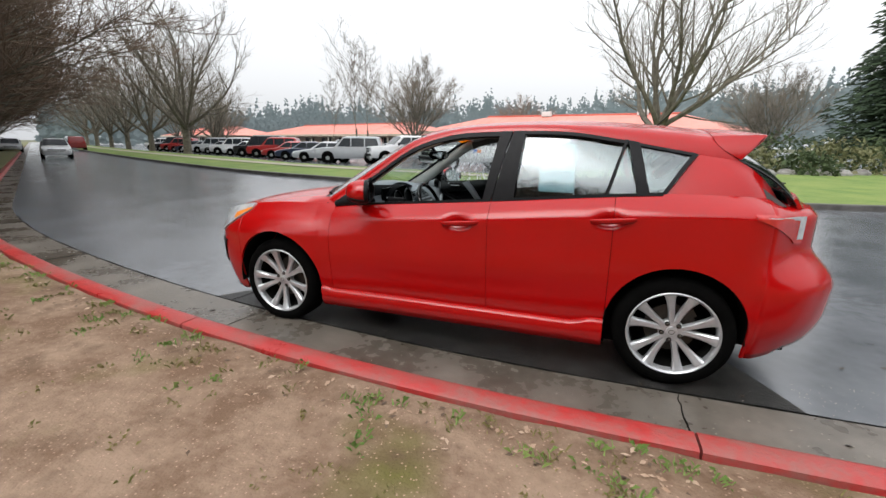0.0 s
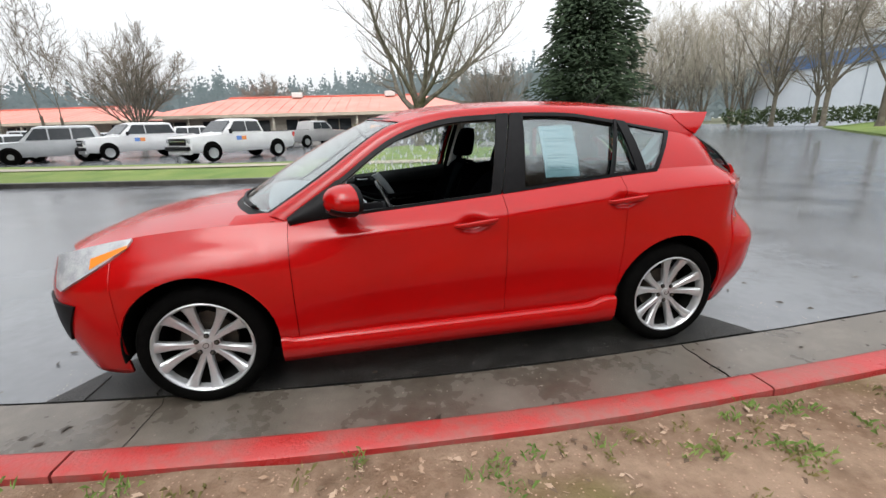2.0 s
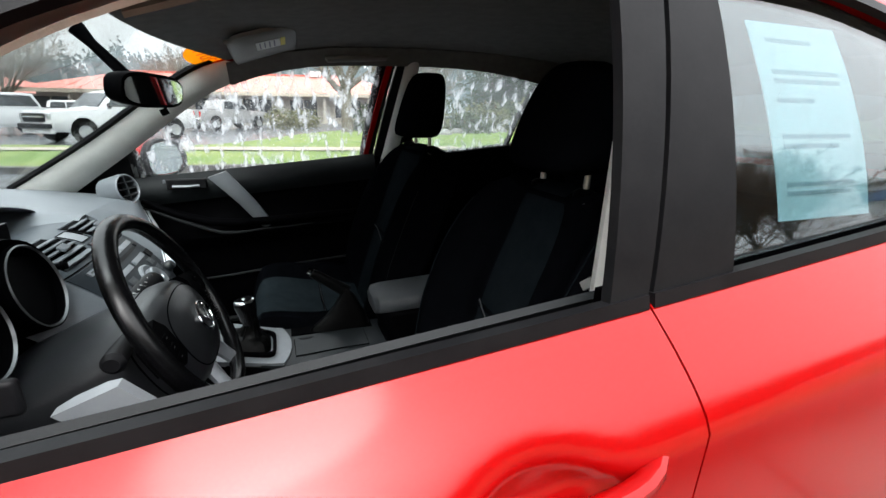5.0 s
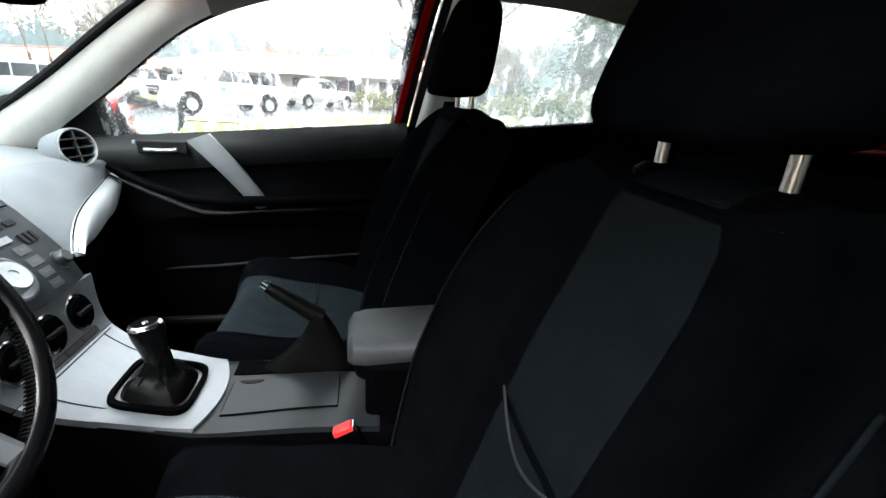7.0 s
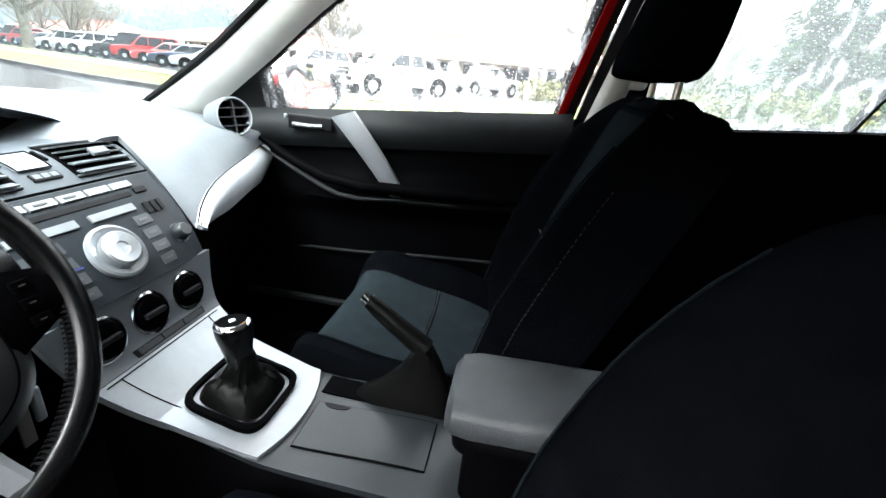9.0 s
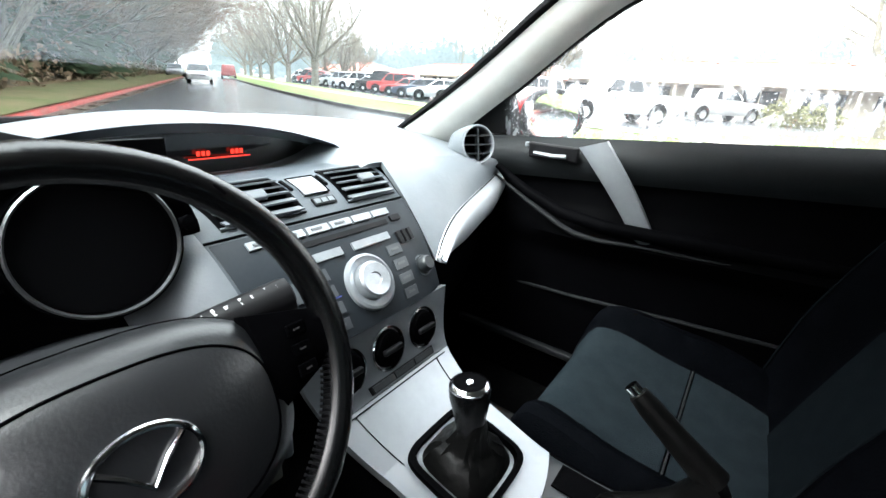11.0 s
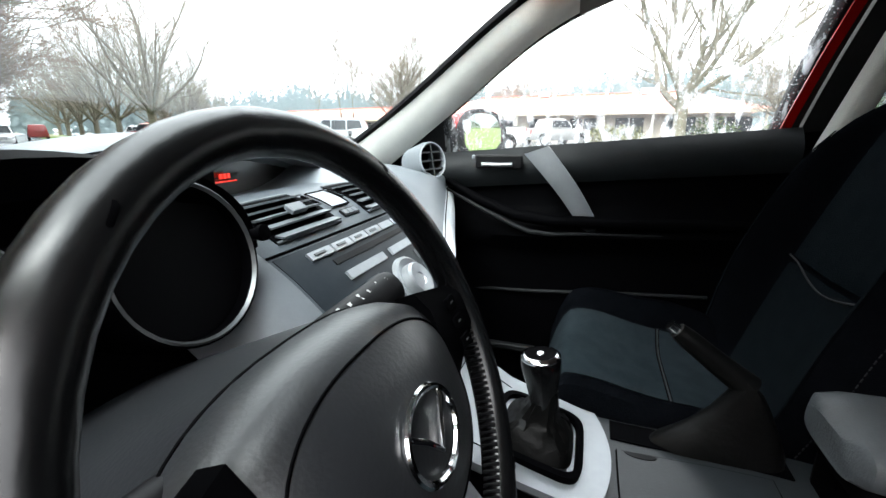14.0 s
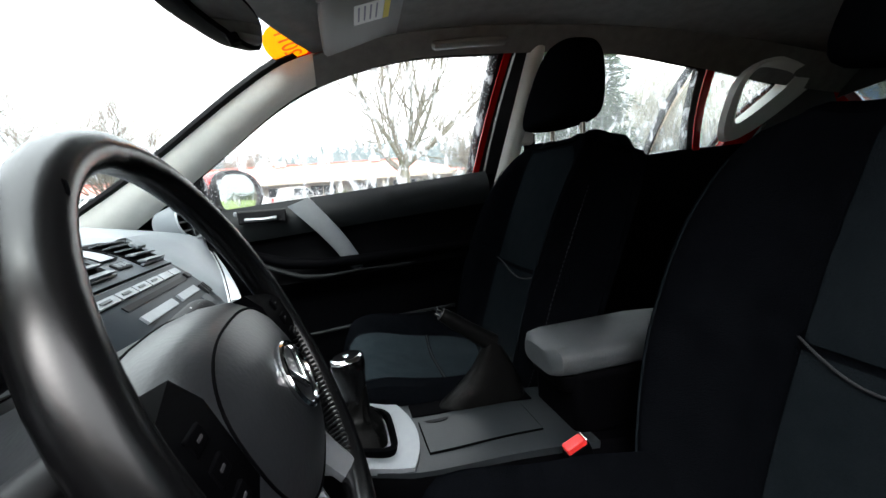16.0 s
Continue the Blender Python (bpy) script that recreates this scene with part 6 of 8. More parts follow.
def shift_panel(u, v):
    x = -0.315 + 0.142 * u + 0.022 * (1 - (2 * v - 1) ** 2) * u
    half = 0.108 - 0.008 * u
    return (x, YC + half * (2 * v - 1), con_top(x) + 0.003)


part("shifter_panel", g.sheet(shift_panel, 8, 10), SILVER, con, "satin silver shifter surround", solid=0.01)
m = Matrix.Translation((-0.252, YC - 0.005, con_top(-0.252) + 0.007)) @ pose(0, 0, 0, 0, 14, 0)
part("boot_frame", Geo().loft([[(a * s, b * s, h) for a, b in rim(32, 0.064, 0.072, 5)] for s, h in ((1.0, -0.006), (1.0, 0.005), (0.88, 0.006), (0.86, -0.004))], caps=False, m=m), BLACKPLASTIC, con)
rings = []
for k in range(10):
    t = k / 9
    s = 0.037 * (1 - t) ** 1.7 + 0.014
    rings.append([((a + 0.005 * math.sin(3 * j + 7 * t) * (1 - t) * min(1, 5 * t)) , b + 0.005 * math.cos(4 * j + 6 * t) * (1 - t) * min(1, 5 * t), 0.078 * t + 0.006 * math.sin(9 * t)) for j, (a, b) in enumerate((a - 0.010 * t, b - 0.009 * t) for a, b in rim(28, s, s * 1.12, 4.0 - 1.9 * t))])
part("shifter_boot", Geo().loft(rings, m=m), mat("black_boot_leather", (0.0018, 0.0018, 0.0018), 0.42, spec=0.12, col2=(0.003, 0.003, 0.003), scale=30, bump=0.1, bscale=60), con, "creased black leather shifter boot")
m = Matrix.Translation((-0.247, YC - 0.014, 0.636)) @ pose(0, 0, 0, 0, -6, 0)
kn = part("shift_knob", Geo().lathe([(0.014, -0.03), (0.016, -0.01), (0.019, 0.015), (0.0235, 0.04), (0.0265, 0.055), (0.027, 0.066), (0.0255, 0.074)], m, 28, caps=False), LEATHER, con, "black shift knob with chrome cap")
part("knob_ring", Geo().lathe([(0.0262, 0.0700), (0.0268, 0.0725), (0.0252, 0.0752), (0.0212, 0.0768)], m, 28, caps=False), CHROME, kn)
part("knob_cap", Geo().lathe([(0.0208, 0.0765), (0.019, 0.0755), (0.0, 0.0765)], m, 28, caps=False), BLACKPLASTIC, kn)
part("knob_badge", Geo().lathe([(0.0055, 0.0762), (0.0045, 0.0775), (0.0, 0.0775)], m, 20, caps=False), CHROME, kn)
# cup lid, handbrake slot, armrest
def lid(u, v, out=0.0):
    x = -0.142 + 0.196 * u
    return (x, YC - 0.016 + 0.047 * (2 * v - 1) + 0.010 * u, con_top(x) - 0.0035 + out)


cup = part("cup_lid", Geo().sheet(lambda u, v: lid(u, v, 0.003), 8, 4, flip=False), CONSOLE, con, "flat cup-holder lid flush with the console", solid=0.003)
part("lid_gap", Geo().tube([lid(*p, 0.0008) for p in [(k / 8, 0) for k in range(9)] + [(1, k / 4) for k in range(1, 5)] + [(1 - k / 8, 1) for k in range(1, 9)] + [(0, 1 - k / 4) for k in range(1, 4)]], 0.0022, 6, closed=True), BLACKPLASTIC, cup)
part("lid_grip", Geo().loft([[(p[0] + 0.022 * c, p[1] + 0.010 * sn, p[2] + h) for c, sn in ((math.cos(math.pi * k / 10), -math.sin(math.pi * k / 10)) for k in range(11))] for p, h in ((lid(0.16, 0.985), 0.002), (lid(0.16, 0.985), 0.0042))]), BLACKTRIM, cup)
part("brake_slot", Geo().sheet(lambda u, v: (lambda x: (x, YC + 0.077 + 0.022 * (2 * v - 1), con_top(x) - 0.0015))(-0.150 + 0.235 * u), 8, 2), BLACKPLASTIC, con, solid=0.003)
# lever: a straight grip that rises forward out of a leather sleeve
BOOT = mat("black_boot_leather", (0.0018, 0.0018, 0.0018), 0.42, spec=0.12, col2=(0.003, 0.003, 0.003), scale=30, bump=0.1, bscale=60)
pts = [(0.020, YC + 0.077, 0.660), (0.002, YC + 0.077, 0.672), (-0.030, YC + 0.077, 0.695), (-0.062, YC + 0.077, 0.719), (-0.078, YC + 0.077, 0.731)]
hb = part("handbrake", Geo().tube(pts, [0.0185, 0.0175, 0.0155, 0.0145, 0.0120], 14), BOOT, con, "black handbrake lever, pulled up")
part("release_button", Geo().tube([(-0.078, YC + 0.077, 0.731), (-0.088, YC + 0.077, 0.7385)], 0.0085, 12), CHROME, hb)
rings = []
for h, x0, x1, w in ((0.0, -0.098, 0.080, 0.026), (0.10, -0.088, 0.078, 0.026), (0.30, -0.052, 0.070, 0.024), (0.55, -0.022, 0.058, 0.022), (0.80, -0.004, 0.046, 0.020), (1.0, 0.004, 0.036, 0.0185)):
    rings.append([((x0 + x1) / 2 + a + 0.0015 * math.sin(7 * k + 9 * h), YC + 0.077 + b + 0.001 * math.sin(5 * k + 6 * h), 0.548 + 0.118 * h + (0.026 * h * h * (-a / (x1 - x0)))) for k, (a, b) in enumerate(rim(24, (x1 - x0) / 2, w, 2.6))])
part("brake_boot", Geo().loft(rings), BOOT, con, "black leather handbrake sleeve")
rings = []
for x, s, dz in ((0.075, 0.72, -0.008), (0.085, 0.92, -0.002), (0.11, 1.0, 0.0), (0.30, 1.0, 0.006), (0.37, 0.97, 0.004), (0.385, 0.75, 0.0)):
    rings.append([(x, YC - 0.004 + a * s, 0.661 + dz + b * s) for a, b in rim(26, 0.077, 0.027, 3.6)])
part("centre_armrest", Geo().loft(rings), mat("grey_armrest", (0.034, 0.039, 0.043), 0.6, col2=(0.043, 0.048, 0.053), scale=20, bump=0.12, bscale=350), con, "padded charcoal centre armrest")
part("armrest_base", Geo().loft([[(0.232 + a * s, YC - 0.004 + b * s, z) for a, b in rim(32, 0.150, 0.072, 7)] for z, s in ((0.606, 0.93), (0.612, 0.97), (0.631, 0.985), (0.636, 0.97))]), BLACKPLASTIC, con)
part("armrest_bin", Geo().box((0.24, YC, 0.585), (0.27, 0.155, 0.12)), BLACKPLASTIC, con, bevel=0.015)
# belt buckles
for y in (-0.108, 0.155):
    m = Matrix.Translation((0.086, y, 0.566 if y < 0 else 0.530)) @ pose(0, 0, 0, 0, -24, 0)
    bk = part("belt_buckle", Geo().box((0, 0, -0.03), (0.040, 0.024, 0.10), m), BLACKPLASTIC, car, "black belt buckle with red button", bevel=0.004)
    part("buckle_button", Geo().box((0, 0, 0.022), (0.034, 0.019, 0.016), m), mat("red_button", (0.75, 0.03, 0.03), 0.35), bk, bevel=0.003)
    part("buckle_edge", Geo().box((0.0185, 0, 0.018), (0.003, 0.019, 0.018), m), CHROME, bk, bevel=0.001)

# ---- steering wheel ----
WC, WT, WR = Vector((-0.3145, -0.324, 0.871)), 24.6, 0.170
sm = Matrix.Translation(WC) @ pose(0, 0, 0, 0, 90 - WT, 0)
sw = new("steering_wheel")
sw.parent = car
sw["label"] = "black leather steering wheel with round badge"
sw.matrix_basis = sm
# local axes: z towards the driver, x down, y to the passenger
pts, rad = [], []
for k in range(56):
    a = 2 * math.pi * k / 56
    pts.append((-WR * math.cos(a), WR * math.sin(a), 0))
part("rim_grip", Geo().tube(pts, 0.0155, 16, closed=True, flat=0.9), LEATHER, sw)
for a in (38, 142, 218, 322):
    t = radians(a)
    part("grip_seam", Geo().lathe([(0.0156, -0.0012), (0.0160, 0.0), (0.0156, 0.0012)], Matrix.Translation((-WR * math.cos(t), WR * math.sin(t), 0)) @ pose(0, 0, 0, 90, 0, 0) @ pose(0, 0, 0, 0, a * 1.0, 0), 14, caps=False), BLACKPLASTIC, sw)
HUB = mat("hub_plastic", (0.010, 0.011, 0.013), 0.36, spec=0.62, col2=(0.013, 0.014, 0.016), scale=18, bump=0.05, bscale=320)
rings = []
for z, s in ((-0.034, 1.02), (-0.014, 1.0), (0.004, 0.93), (0.014, 0.82), (0.022, 0.70), (0.030, 0.50), (0.035, 0.30), (0.036, 0.12)):
    rings.append([(0.028 + a * s * (0.86 if a < 0 else 1.05), b * s, z - 0.013) for a, b in rim(44, 0.090, 0.128, 2.6)])
hubp = part("hub_pad", Geo().loft(rings), HUB, sw, "smooth charcoal airbag cover", angle=60)
for s, z, r in ((0.77, 0.0050, 0.0010), (1.016, -0.047, 0.0014)):
    part("pad_groove", Geo().tube([(0.028 + a * s * (0.86 if a < 0 else 1.05), b * s, z) for a, b in rim(52, 0.090, 0.128, 2.6)], r, 6, closed=True), BLACKPLASTIC, hubp)
for sg in (-1, 1):
    g = Geo()
    rings = []
    for t in (0, 0.25, 0.5, 0.75, 1.0):
        y = sg * (0.098 + 0.066 * t)
        w = 0.045 - 0.022 * t
        c = 0.012 - 0.006 * t
        rings.append([(c - w, y, -0.004 + 0.004 * t), (c - w * 0.6, y, 0.004 + 0.005 * t), (c + w * 0.6, y, 0.004 + 0.005 * t), (c + w, y, -0.004 + 0.004 * t), (c + w, y, -0.022), (c - w, y, -0.022)])
    g.loft(rings if sg > 0 else [list(reversed(r)) for r in rings])
    part("spoke", g, BLACKPLASTIC, sw)
    for q in (-0.018, 0.0, 0.018):
        button = part("spoke_button", Geo().box((0.010 + q, sg * 0.132, 0.0068), (0.011, 0.018, 0.003)), BLACKPLASTIC, sw, bevel=0.0012)
        part("button_mark", Geo().box((0.010 + q, sg * 0.132, 0.0087), (0.0014, 0.006, 0.0006)), mat("dim_mark", (0.035, 0.035, 0.037), 0.6), button)
    part("spoke", Geo().tube([(0.085, sg * 0.035, -0.012), (0.125, sg * 0.045, -0.006), (0.163, sg * 0.055, 0.0)], [0.016, 0.013, 0.012], 8, flat=0.6), SILVER, sw)
    # laced stitches along the inner side of the grip
    g = Geo()
    for k in range(34):
        t = radians(92 + 1.9 * k)
        c, sn = math.cos(t), math.sin(t)
        for lean in (-1, 1):
            pts = []
            for j in range(4):
                b = radians(150 + 20 * j)
                r = WR + 0.0163 * math.cos(b)
                tt = t + lean * 0.010 * (j / 3 - 0.5)
                pts.append((-r * math.cos(tt), sg * r * math.sin(tt), 0.0147 * math.sin(b)))
            g.tube(pts, 0.0009, 4)
    lacing = part("stitching", g, mat("black_lacing", (0.004, 0.004, 0.005), 0.5, spec=0.3), sw, "laced stitching on the grip")
    lacing["kind"] = "stuff"
badge = part("badge_ring", Geo().tube([(0.030 + 0.025 * math.cos(2 * math.pi * k / 32), 0.032 * math.sin(2 * math.pi * k / 32), 0.0245) for k in range(32)], 0.0027, 8, closed=True), CHROME, sw, "chrome badge ring")
part("badge_wing", Geo().tube([(0.018, -0.024, 0.0245), (0.028, -0.012, 0.0250), (0.042, 0.0, 0.0250), (0.028, 0.012, 0.0250), (0.018, 0.024, 0.0245)], 0.0024, 8), CHROME, badge)
STALK = ((-0.424, -0.244, 0.843), (-0.392, -0.140, 0.868))
# stalk and column
part("column_cover", Geo().loft([[(0.028 + a * (0.86 if a < 0 else 1.0), b, z) for a, b in rim(44, 0.0905 + 0.002 * k, 0.127 + 0.008 * k, 2.6)] for k, z in ((0, -0.049), (0.2, -0.060), (1, -0.24))]), HUB, sw, angle=60)
back_to = sm.inverted()
A, B = back_to @ Vector(STALK[0]), back_to @ Vector(STALK[1])
st = part("wiper_stalk", Geo().tube([A.lerp(B, k) for k in (-0.45, 0.0, 0.04, 0.92, 1.0, 1.02)], [0.009, 0.013, 0.0180, 0.0200, 0.0180, 0.011], 16), BLACKTRIM, sw, "black wiper stalk with white marks")
for k in range(7):
    p = A.lerp(B, 0.18 + 0.115 * k) + Vector((-0.0136, 0, 0.0128))
    part("stalk_mark", Geo().box((0, 0, 0), (0.004 + 0.005 * (k % 2), 0.003 + 0.004 * ((k + 1) % 2), 0.002), Matrix.Translation(p) @ pose(0, 0, 0, 0, -45, 0)), mat("stalk_print", (0.40, 0.40, 0.40), 0.6), st)
part("lamp_stalk", Geo().tube([(-0.02, -0.05, -0.055), (-0.022, -0.095, -0.05), (-0.026, -0.175, -0.044), (-0.026, -0.182, -0.044)], [0.009, 0.012, 0.0155, 0.010], 14), BLACKTRIM, sw)

# keys in the ignition
keys = empty("key_bunch", "bunch of keys with a tag hanging from the ignition", "keys")
kx, ky, kz = -0.388, -0.190, 0.775
part("key_blade", Geo().tube([(kx - 0.01, ky, kz), (kx + 0.03, ky, kz + 0.002)], 0.005, 8), CHROME, keys)
part("key_ring", Geo().tube([(kx + 0.03, ky + 0.011 * math.cos(2 * math.pi * k / 16), kz - 0.012 + 0.011 * math.sin(2 * math.pi * k / 16)) for k in range(16)], 0.0016, 6, closed=True), CHROME, keys)
part("key_fob", Geo().box((kx + 0.032, ky + 0.010, kz - 0.055), (0.006, 0.011, 0.045), None), SILVER, keys, bevel=0.003)
part("paper_tag", Geo().box((kx + 0.034, ky - 0.008, kz - 0.065), (0.003, 0.014, 0.06)), mat("pale_tag", (0.12, 0.115, 0.10), 0.6), keys, bevel=0.001)

# window sheet and windscreen sticker
sheet = empty("price_sheet", "white printed paper sheet taped inside the rear window", "paper")
WHITEPAPER = mat("pale_paper", (0.66, 0.78, 0.80), 0.7, col2=(0.70, 0.82, 0.84), scale=8)
INK = mat("faint_ink", (0.30, 0.42, 0.46), 0.8)


def on_pane(x, z, inn):
    t = (z - BELT(x)) / (RAIL(x)[1] - BELT(x))
    p = window_skin(x, t, -0.012 - inn)
    return p


part("paper", Geo().sheet(lambda u, v: on_pane(0.515 + 0.205 * u + 0.012 * (1 - v), 1.055 + 0.275 * v, 0.008), 10, 12, flip=False), WHITEPAPER, sheet, solid=0.001)
for k, (zz, w) in enumerate(((1.300, 0.10), (1.255, 0.15), (1.242, 0.15), (1.215, 0.08), (1.165, 0.15), (1.152, 0.12), (1.10, 0.15), (1.088, 0.14))):
    part("text_bar", Geo().sheet(lambda u, v: on_pane(0.545 + w * u, zz + 0.006 * v, 0.0068), 3, 1), INK, sheet, solid=0.0006)
sticker = empty("year_sticker", "orange oval windscreen sticker with the year 2011", "sticker")


def shield_frame(u, v, inn=0.01):
    p, a, b2 = Vector(shield(u, v)), Vector(shield(u + 0.02, v)), Vector(shield(u, v + 0.02))
    up, across = (a - p).normalized(), (b2 - p).normalized()
    n = across.cross(up).normalized()
    across = up.cross(n)
    return Matrix.Translation(p + n * inn) @ Matrix((across, up, n)).transposed().to_4x4()


ORANGE = mat("orange_sticker", (0.95, 0.42, 0.02), 0.5)
thin = ORANGE.node_tree.nodes.new("ShaderNodeBsdfTranslucent")
thin.inputs[0].default_value = (0.95, 0.48, 0.02, 1)
both = ORANGE.node_tree.nodes.new("ShaderNodeMixShader")
both.inputs[0].default_value = 0.75
ORANGE.node_tree.links.new(ORANGE.node_tree.nodes["Principled BSDF"].outputs[0], both.inputs[1])
ORANGE.node_tree.links.new(thin.outputs[0], both.inputs[2])
ORANGE.node_tree.links.new(both.outputs[0], ORANGE.node_tree.nodes["Material Output"].inputs[0])
sm2 = shield_frame(1.02, 0.945, 0.007)
part("sticker_oval", Geo().prism(rim(28, 0.085, 0.055, 2.2), -0.0006, 0.0006, sm2), ORANGE, sticker)
txt = bpy.data.curves.new("year", "FONT")
txt.body, txt.size, txt.align_x, txt.align_y, txt.extrude = "2011", 0.062, "CENTER", "CENTER", 0.0004
txt.materials.append(mat("red_print", (0.75, 0.12, 0.02), 0.5))
year = new("year", txt)
year.parent = sticker
year.matrix_basis = sm2 @ Matrix.Translation((0, 0, 0.0012)) @ Matrix.Diagonal((-1, 1, 1, 1))

# ---- surroundings ----
BARK = mat("grey_brown_bark", (0.095, 0.083, 0.062), 0.95, col2=(0.16, 0.143, 0.110), scale=4, bump=0.6, bscale=20)
TWIG = mat("brown_twigs", (0.17, 0.145, 0.115), 0.95, col2=(0.25, 0.22, 0.18), scale=1.2)
TWIGRED = mat("reddish_twigs", (0.135, 0.092, 0.068), 0.95, spec=0.1, col2=(0.190, 0.140, 0.105), scale=1.2)
NEEDLE = mat("dark_conifer_foliage", (0.018, 0.034, 0.016), 0.9, col2=(0.035, 0.06, 0.026), scale=0.9)
# pale blue-grey needles: the distance haze is mixed into the colour
NEEDLEFAR = mat("haze_tinted_conifers", (0.150, 0.190, 0.195), 1.0, col2=(0.190, 0.230, 0.238), scale=0.05)
HEDGE = mat("dark_hedge_leaf", (0.03, 0.05, 0.018), 0.9, col2=(0.06, 0.085, 0.03), scale=3)
SHRUB = mat("olive_shrub_leaf", (0.10, 0.11, 0.045), 0.9, col2=(0.17, 0.16, 0.08), scale=2)


def bare_tree(name, seed, height, r0, label, fork_z=2.4, limbs=8, lean=(12, 52), reach=0.9, sides=11, twigs=8, fine=4, rise=0.5, twig=None, leader=False, group="bare trees", thin=1.0, bend=0.13):
    """A leafless tree: limbs fan out of a short trunk and bend upwards, each with side branches, twigs and sprigs."""
    rng = random.Random(seed)
    wood, crown = Geo(), Geo()

    def shoot(geo, p, d, length, r, n, lift, ns, wobble=0.10, tip=0.25):
        pts, rads = [Vector(p)], [r]
        d = Vector(d).normalized()
        for k in range(n):
            d = (d + Vector((rng.uniform(-1, 1), rng.uniform(-1, 1), rng.uniform(-0.6, 0.6))) * wobble + Vector((0, 0, lift / n))).normalized()
            pts.append(pts[-1] + d * length / n)
            rads.append(r * (1 - (1 - tip) * (k + 1) / n))
        geo.tube([tuple(q) for q in pts], rads, ns, caps=False)
        return pts, rads

    def along(pts, t):
        k = min(int(t * (len(pts) - 1)), len(pts) - 2)
        f = t * (len(pts) - 1) - k
        return pts[k].lerp(pts[k + 1], f), (pts[k + 1] - pts[k]).normalized()

    def aside(d, amount):
        a = Vector((rng.gauss(0, 1), rng.gauss(0, 1), rng.gauss(0, 0.7)))
        a -= d * a.dot(d)
        return (d + a.normalized() * amount).normalized()

    root = empty(name, label, "tree", group)
    wood.tube([(0, 0, -0.3), (0, 0, 0.15), (0.03, 0.02, fork_z * 0.6), (0, 0, fork_z)], [r0 * 1.5, r0 * 1.08, r0 * 0.95, r0 * 0.95], 10, caps=False)
    for k in range(limbs):
        az = 2 * math.pi * (k * 0.382 + rng.uniform(-0.06, 0.06))
        tilt = radians(lean[0] + (lean[1] - lean[0]) * ((k + 0.5) / limbs) + rng.uniform(-4, 4))
        if leader and k == 0:
            tilt = radians(1.5)
        d = Vector((math.sin(tilt) * math.cos(az), math.sin(tilt) * math.sin(az), math.cos(tilt)))
        length = (height - fork_z) * reach * rng.uniform(0.85, 1.08)
        z0 = fork_z * rng.uniform(0.72, 1.0)
        if leader and k:
            z0 = fork_z + (height - fork_z) * 0.75 * k / limbs
            length *= 0.42 * (1 - 0.6 * k / limbs)
        r1 = r0 * (0.62 if limbs < 10 else 0.5) * (0.5 if leader and k else 1.0) * rng.uniform(0.75, 1.05)
        pts, rads = shoot(wood, (0, 0, z0), d, length, r1, 9, rise * math.sin(tilt), 6, bend, 0.12)
        for j in range(sides):
            t = 0.16 + 0.84 * (j + rng.random()) / sides
            p, dd = along(pts, min(t, 0.995))
            l2 = length * (0.46 - 0.26 * t) * rng.uniform(0.7, 1.25)
            q2, _ = shoot(wood, p, aside(dd, rng.uniform(0.5, 1.1)), l2, max(0.02, r1 * 0.42 * (1 - 0.6 * t)) * thin, 4, 0.35 * rise, 4, 0.14, 0.3)
            for i in range(twigs):
                p3, d3 = along(q2, min(0.15 + 0.85 * (i + rng.random()) / twigs, 0.99))
                l3 = l2 * rng.uniform(0.28, 0.5)
                q3, _ = shoot(crown, p3, aside(d3, rng.uniform(0.4, 1.0)), l3, 0.011 * thin, 2, 0.3, 3, 0.16, 0.5)
                for _ in range(fine):
                    p4, d4 = along(q3, rng.uniform(0.2, 0.95))
                    shoot(crown, p4, aside(d4, rng.uniform(0.4, 0.9)), l3 * rng.uniform(0.4, 0.75), 0.007 * thin, 1, 0.2, 3, 0.1, 0.6)
    part("trunk", wood, BARK, root)
    part("crown", crown, twig or TWIG, root, smooth=False)
    return root


def place(ob, x, y, z=0.0, turn=0.0, s=1.0):
    ob.matrix_basis = Matrix.Translation((x, y, z)) @ pose(0, 0, 0, 0, 0, turn) @ Matrix.Diagonal((s, s, s, 1))
    return ob


def again(ob, x, y, z=0.0, turn=0.0, s=1.0):
    c = copy_thing(ob, Matrix())
    return place(c, x, y, z, turn, s)


# twigs of the distant poplar row, paler because haze is put into the colour
PALETWIG = mat("pale_olive_twigs", (0.38, 0.345, 0.265), 0.95, col2=(0.48, 0.44, 0.36), scale=1.2)
near = place(bare_tree("bare_tree", 5, 12.0, 0.30, "bare deciduous tree with spreading limbs beside the car park", 2.5, 9, (10, 84), 1.02, 12, 8, 4, 0.95, bend=0.20), 3.7, 23.6, 0.1, 40)
round_tree = place(bare_tree("bare_tree", 11, 14.5, 0.36, "tall bare tree with a rounded crown on the lawn", 2.6, 11, (4, 72), 0.95, 12, 9, 4, 1.0, bend=0.16), -38, 30.0, 0.1)
small_tree = place(bare_tree("bare_tree", 23, 9.5, 0.22, "small spreading bare tree in the car park", 1.8, 13, (4, 62), 0.95, 13, 9, 5, 0.7, thin=1.3), -18.5, 42)
tall = place(bare_tree("bare_tree", 31, 15.5, 0.13, "tall slender bare birch", 3.0, 13, (18, 40), 0.98, 7, 5, 3, 0.8, leader=True), -27.0, 44)
again(tall, -25.2, 43.5, 0, 80, 0.94)
again(tall, -31.5, 46, 0, 200, 0.72)
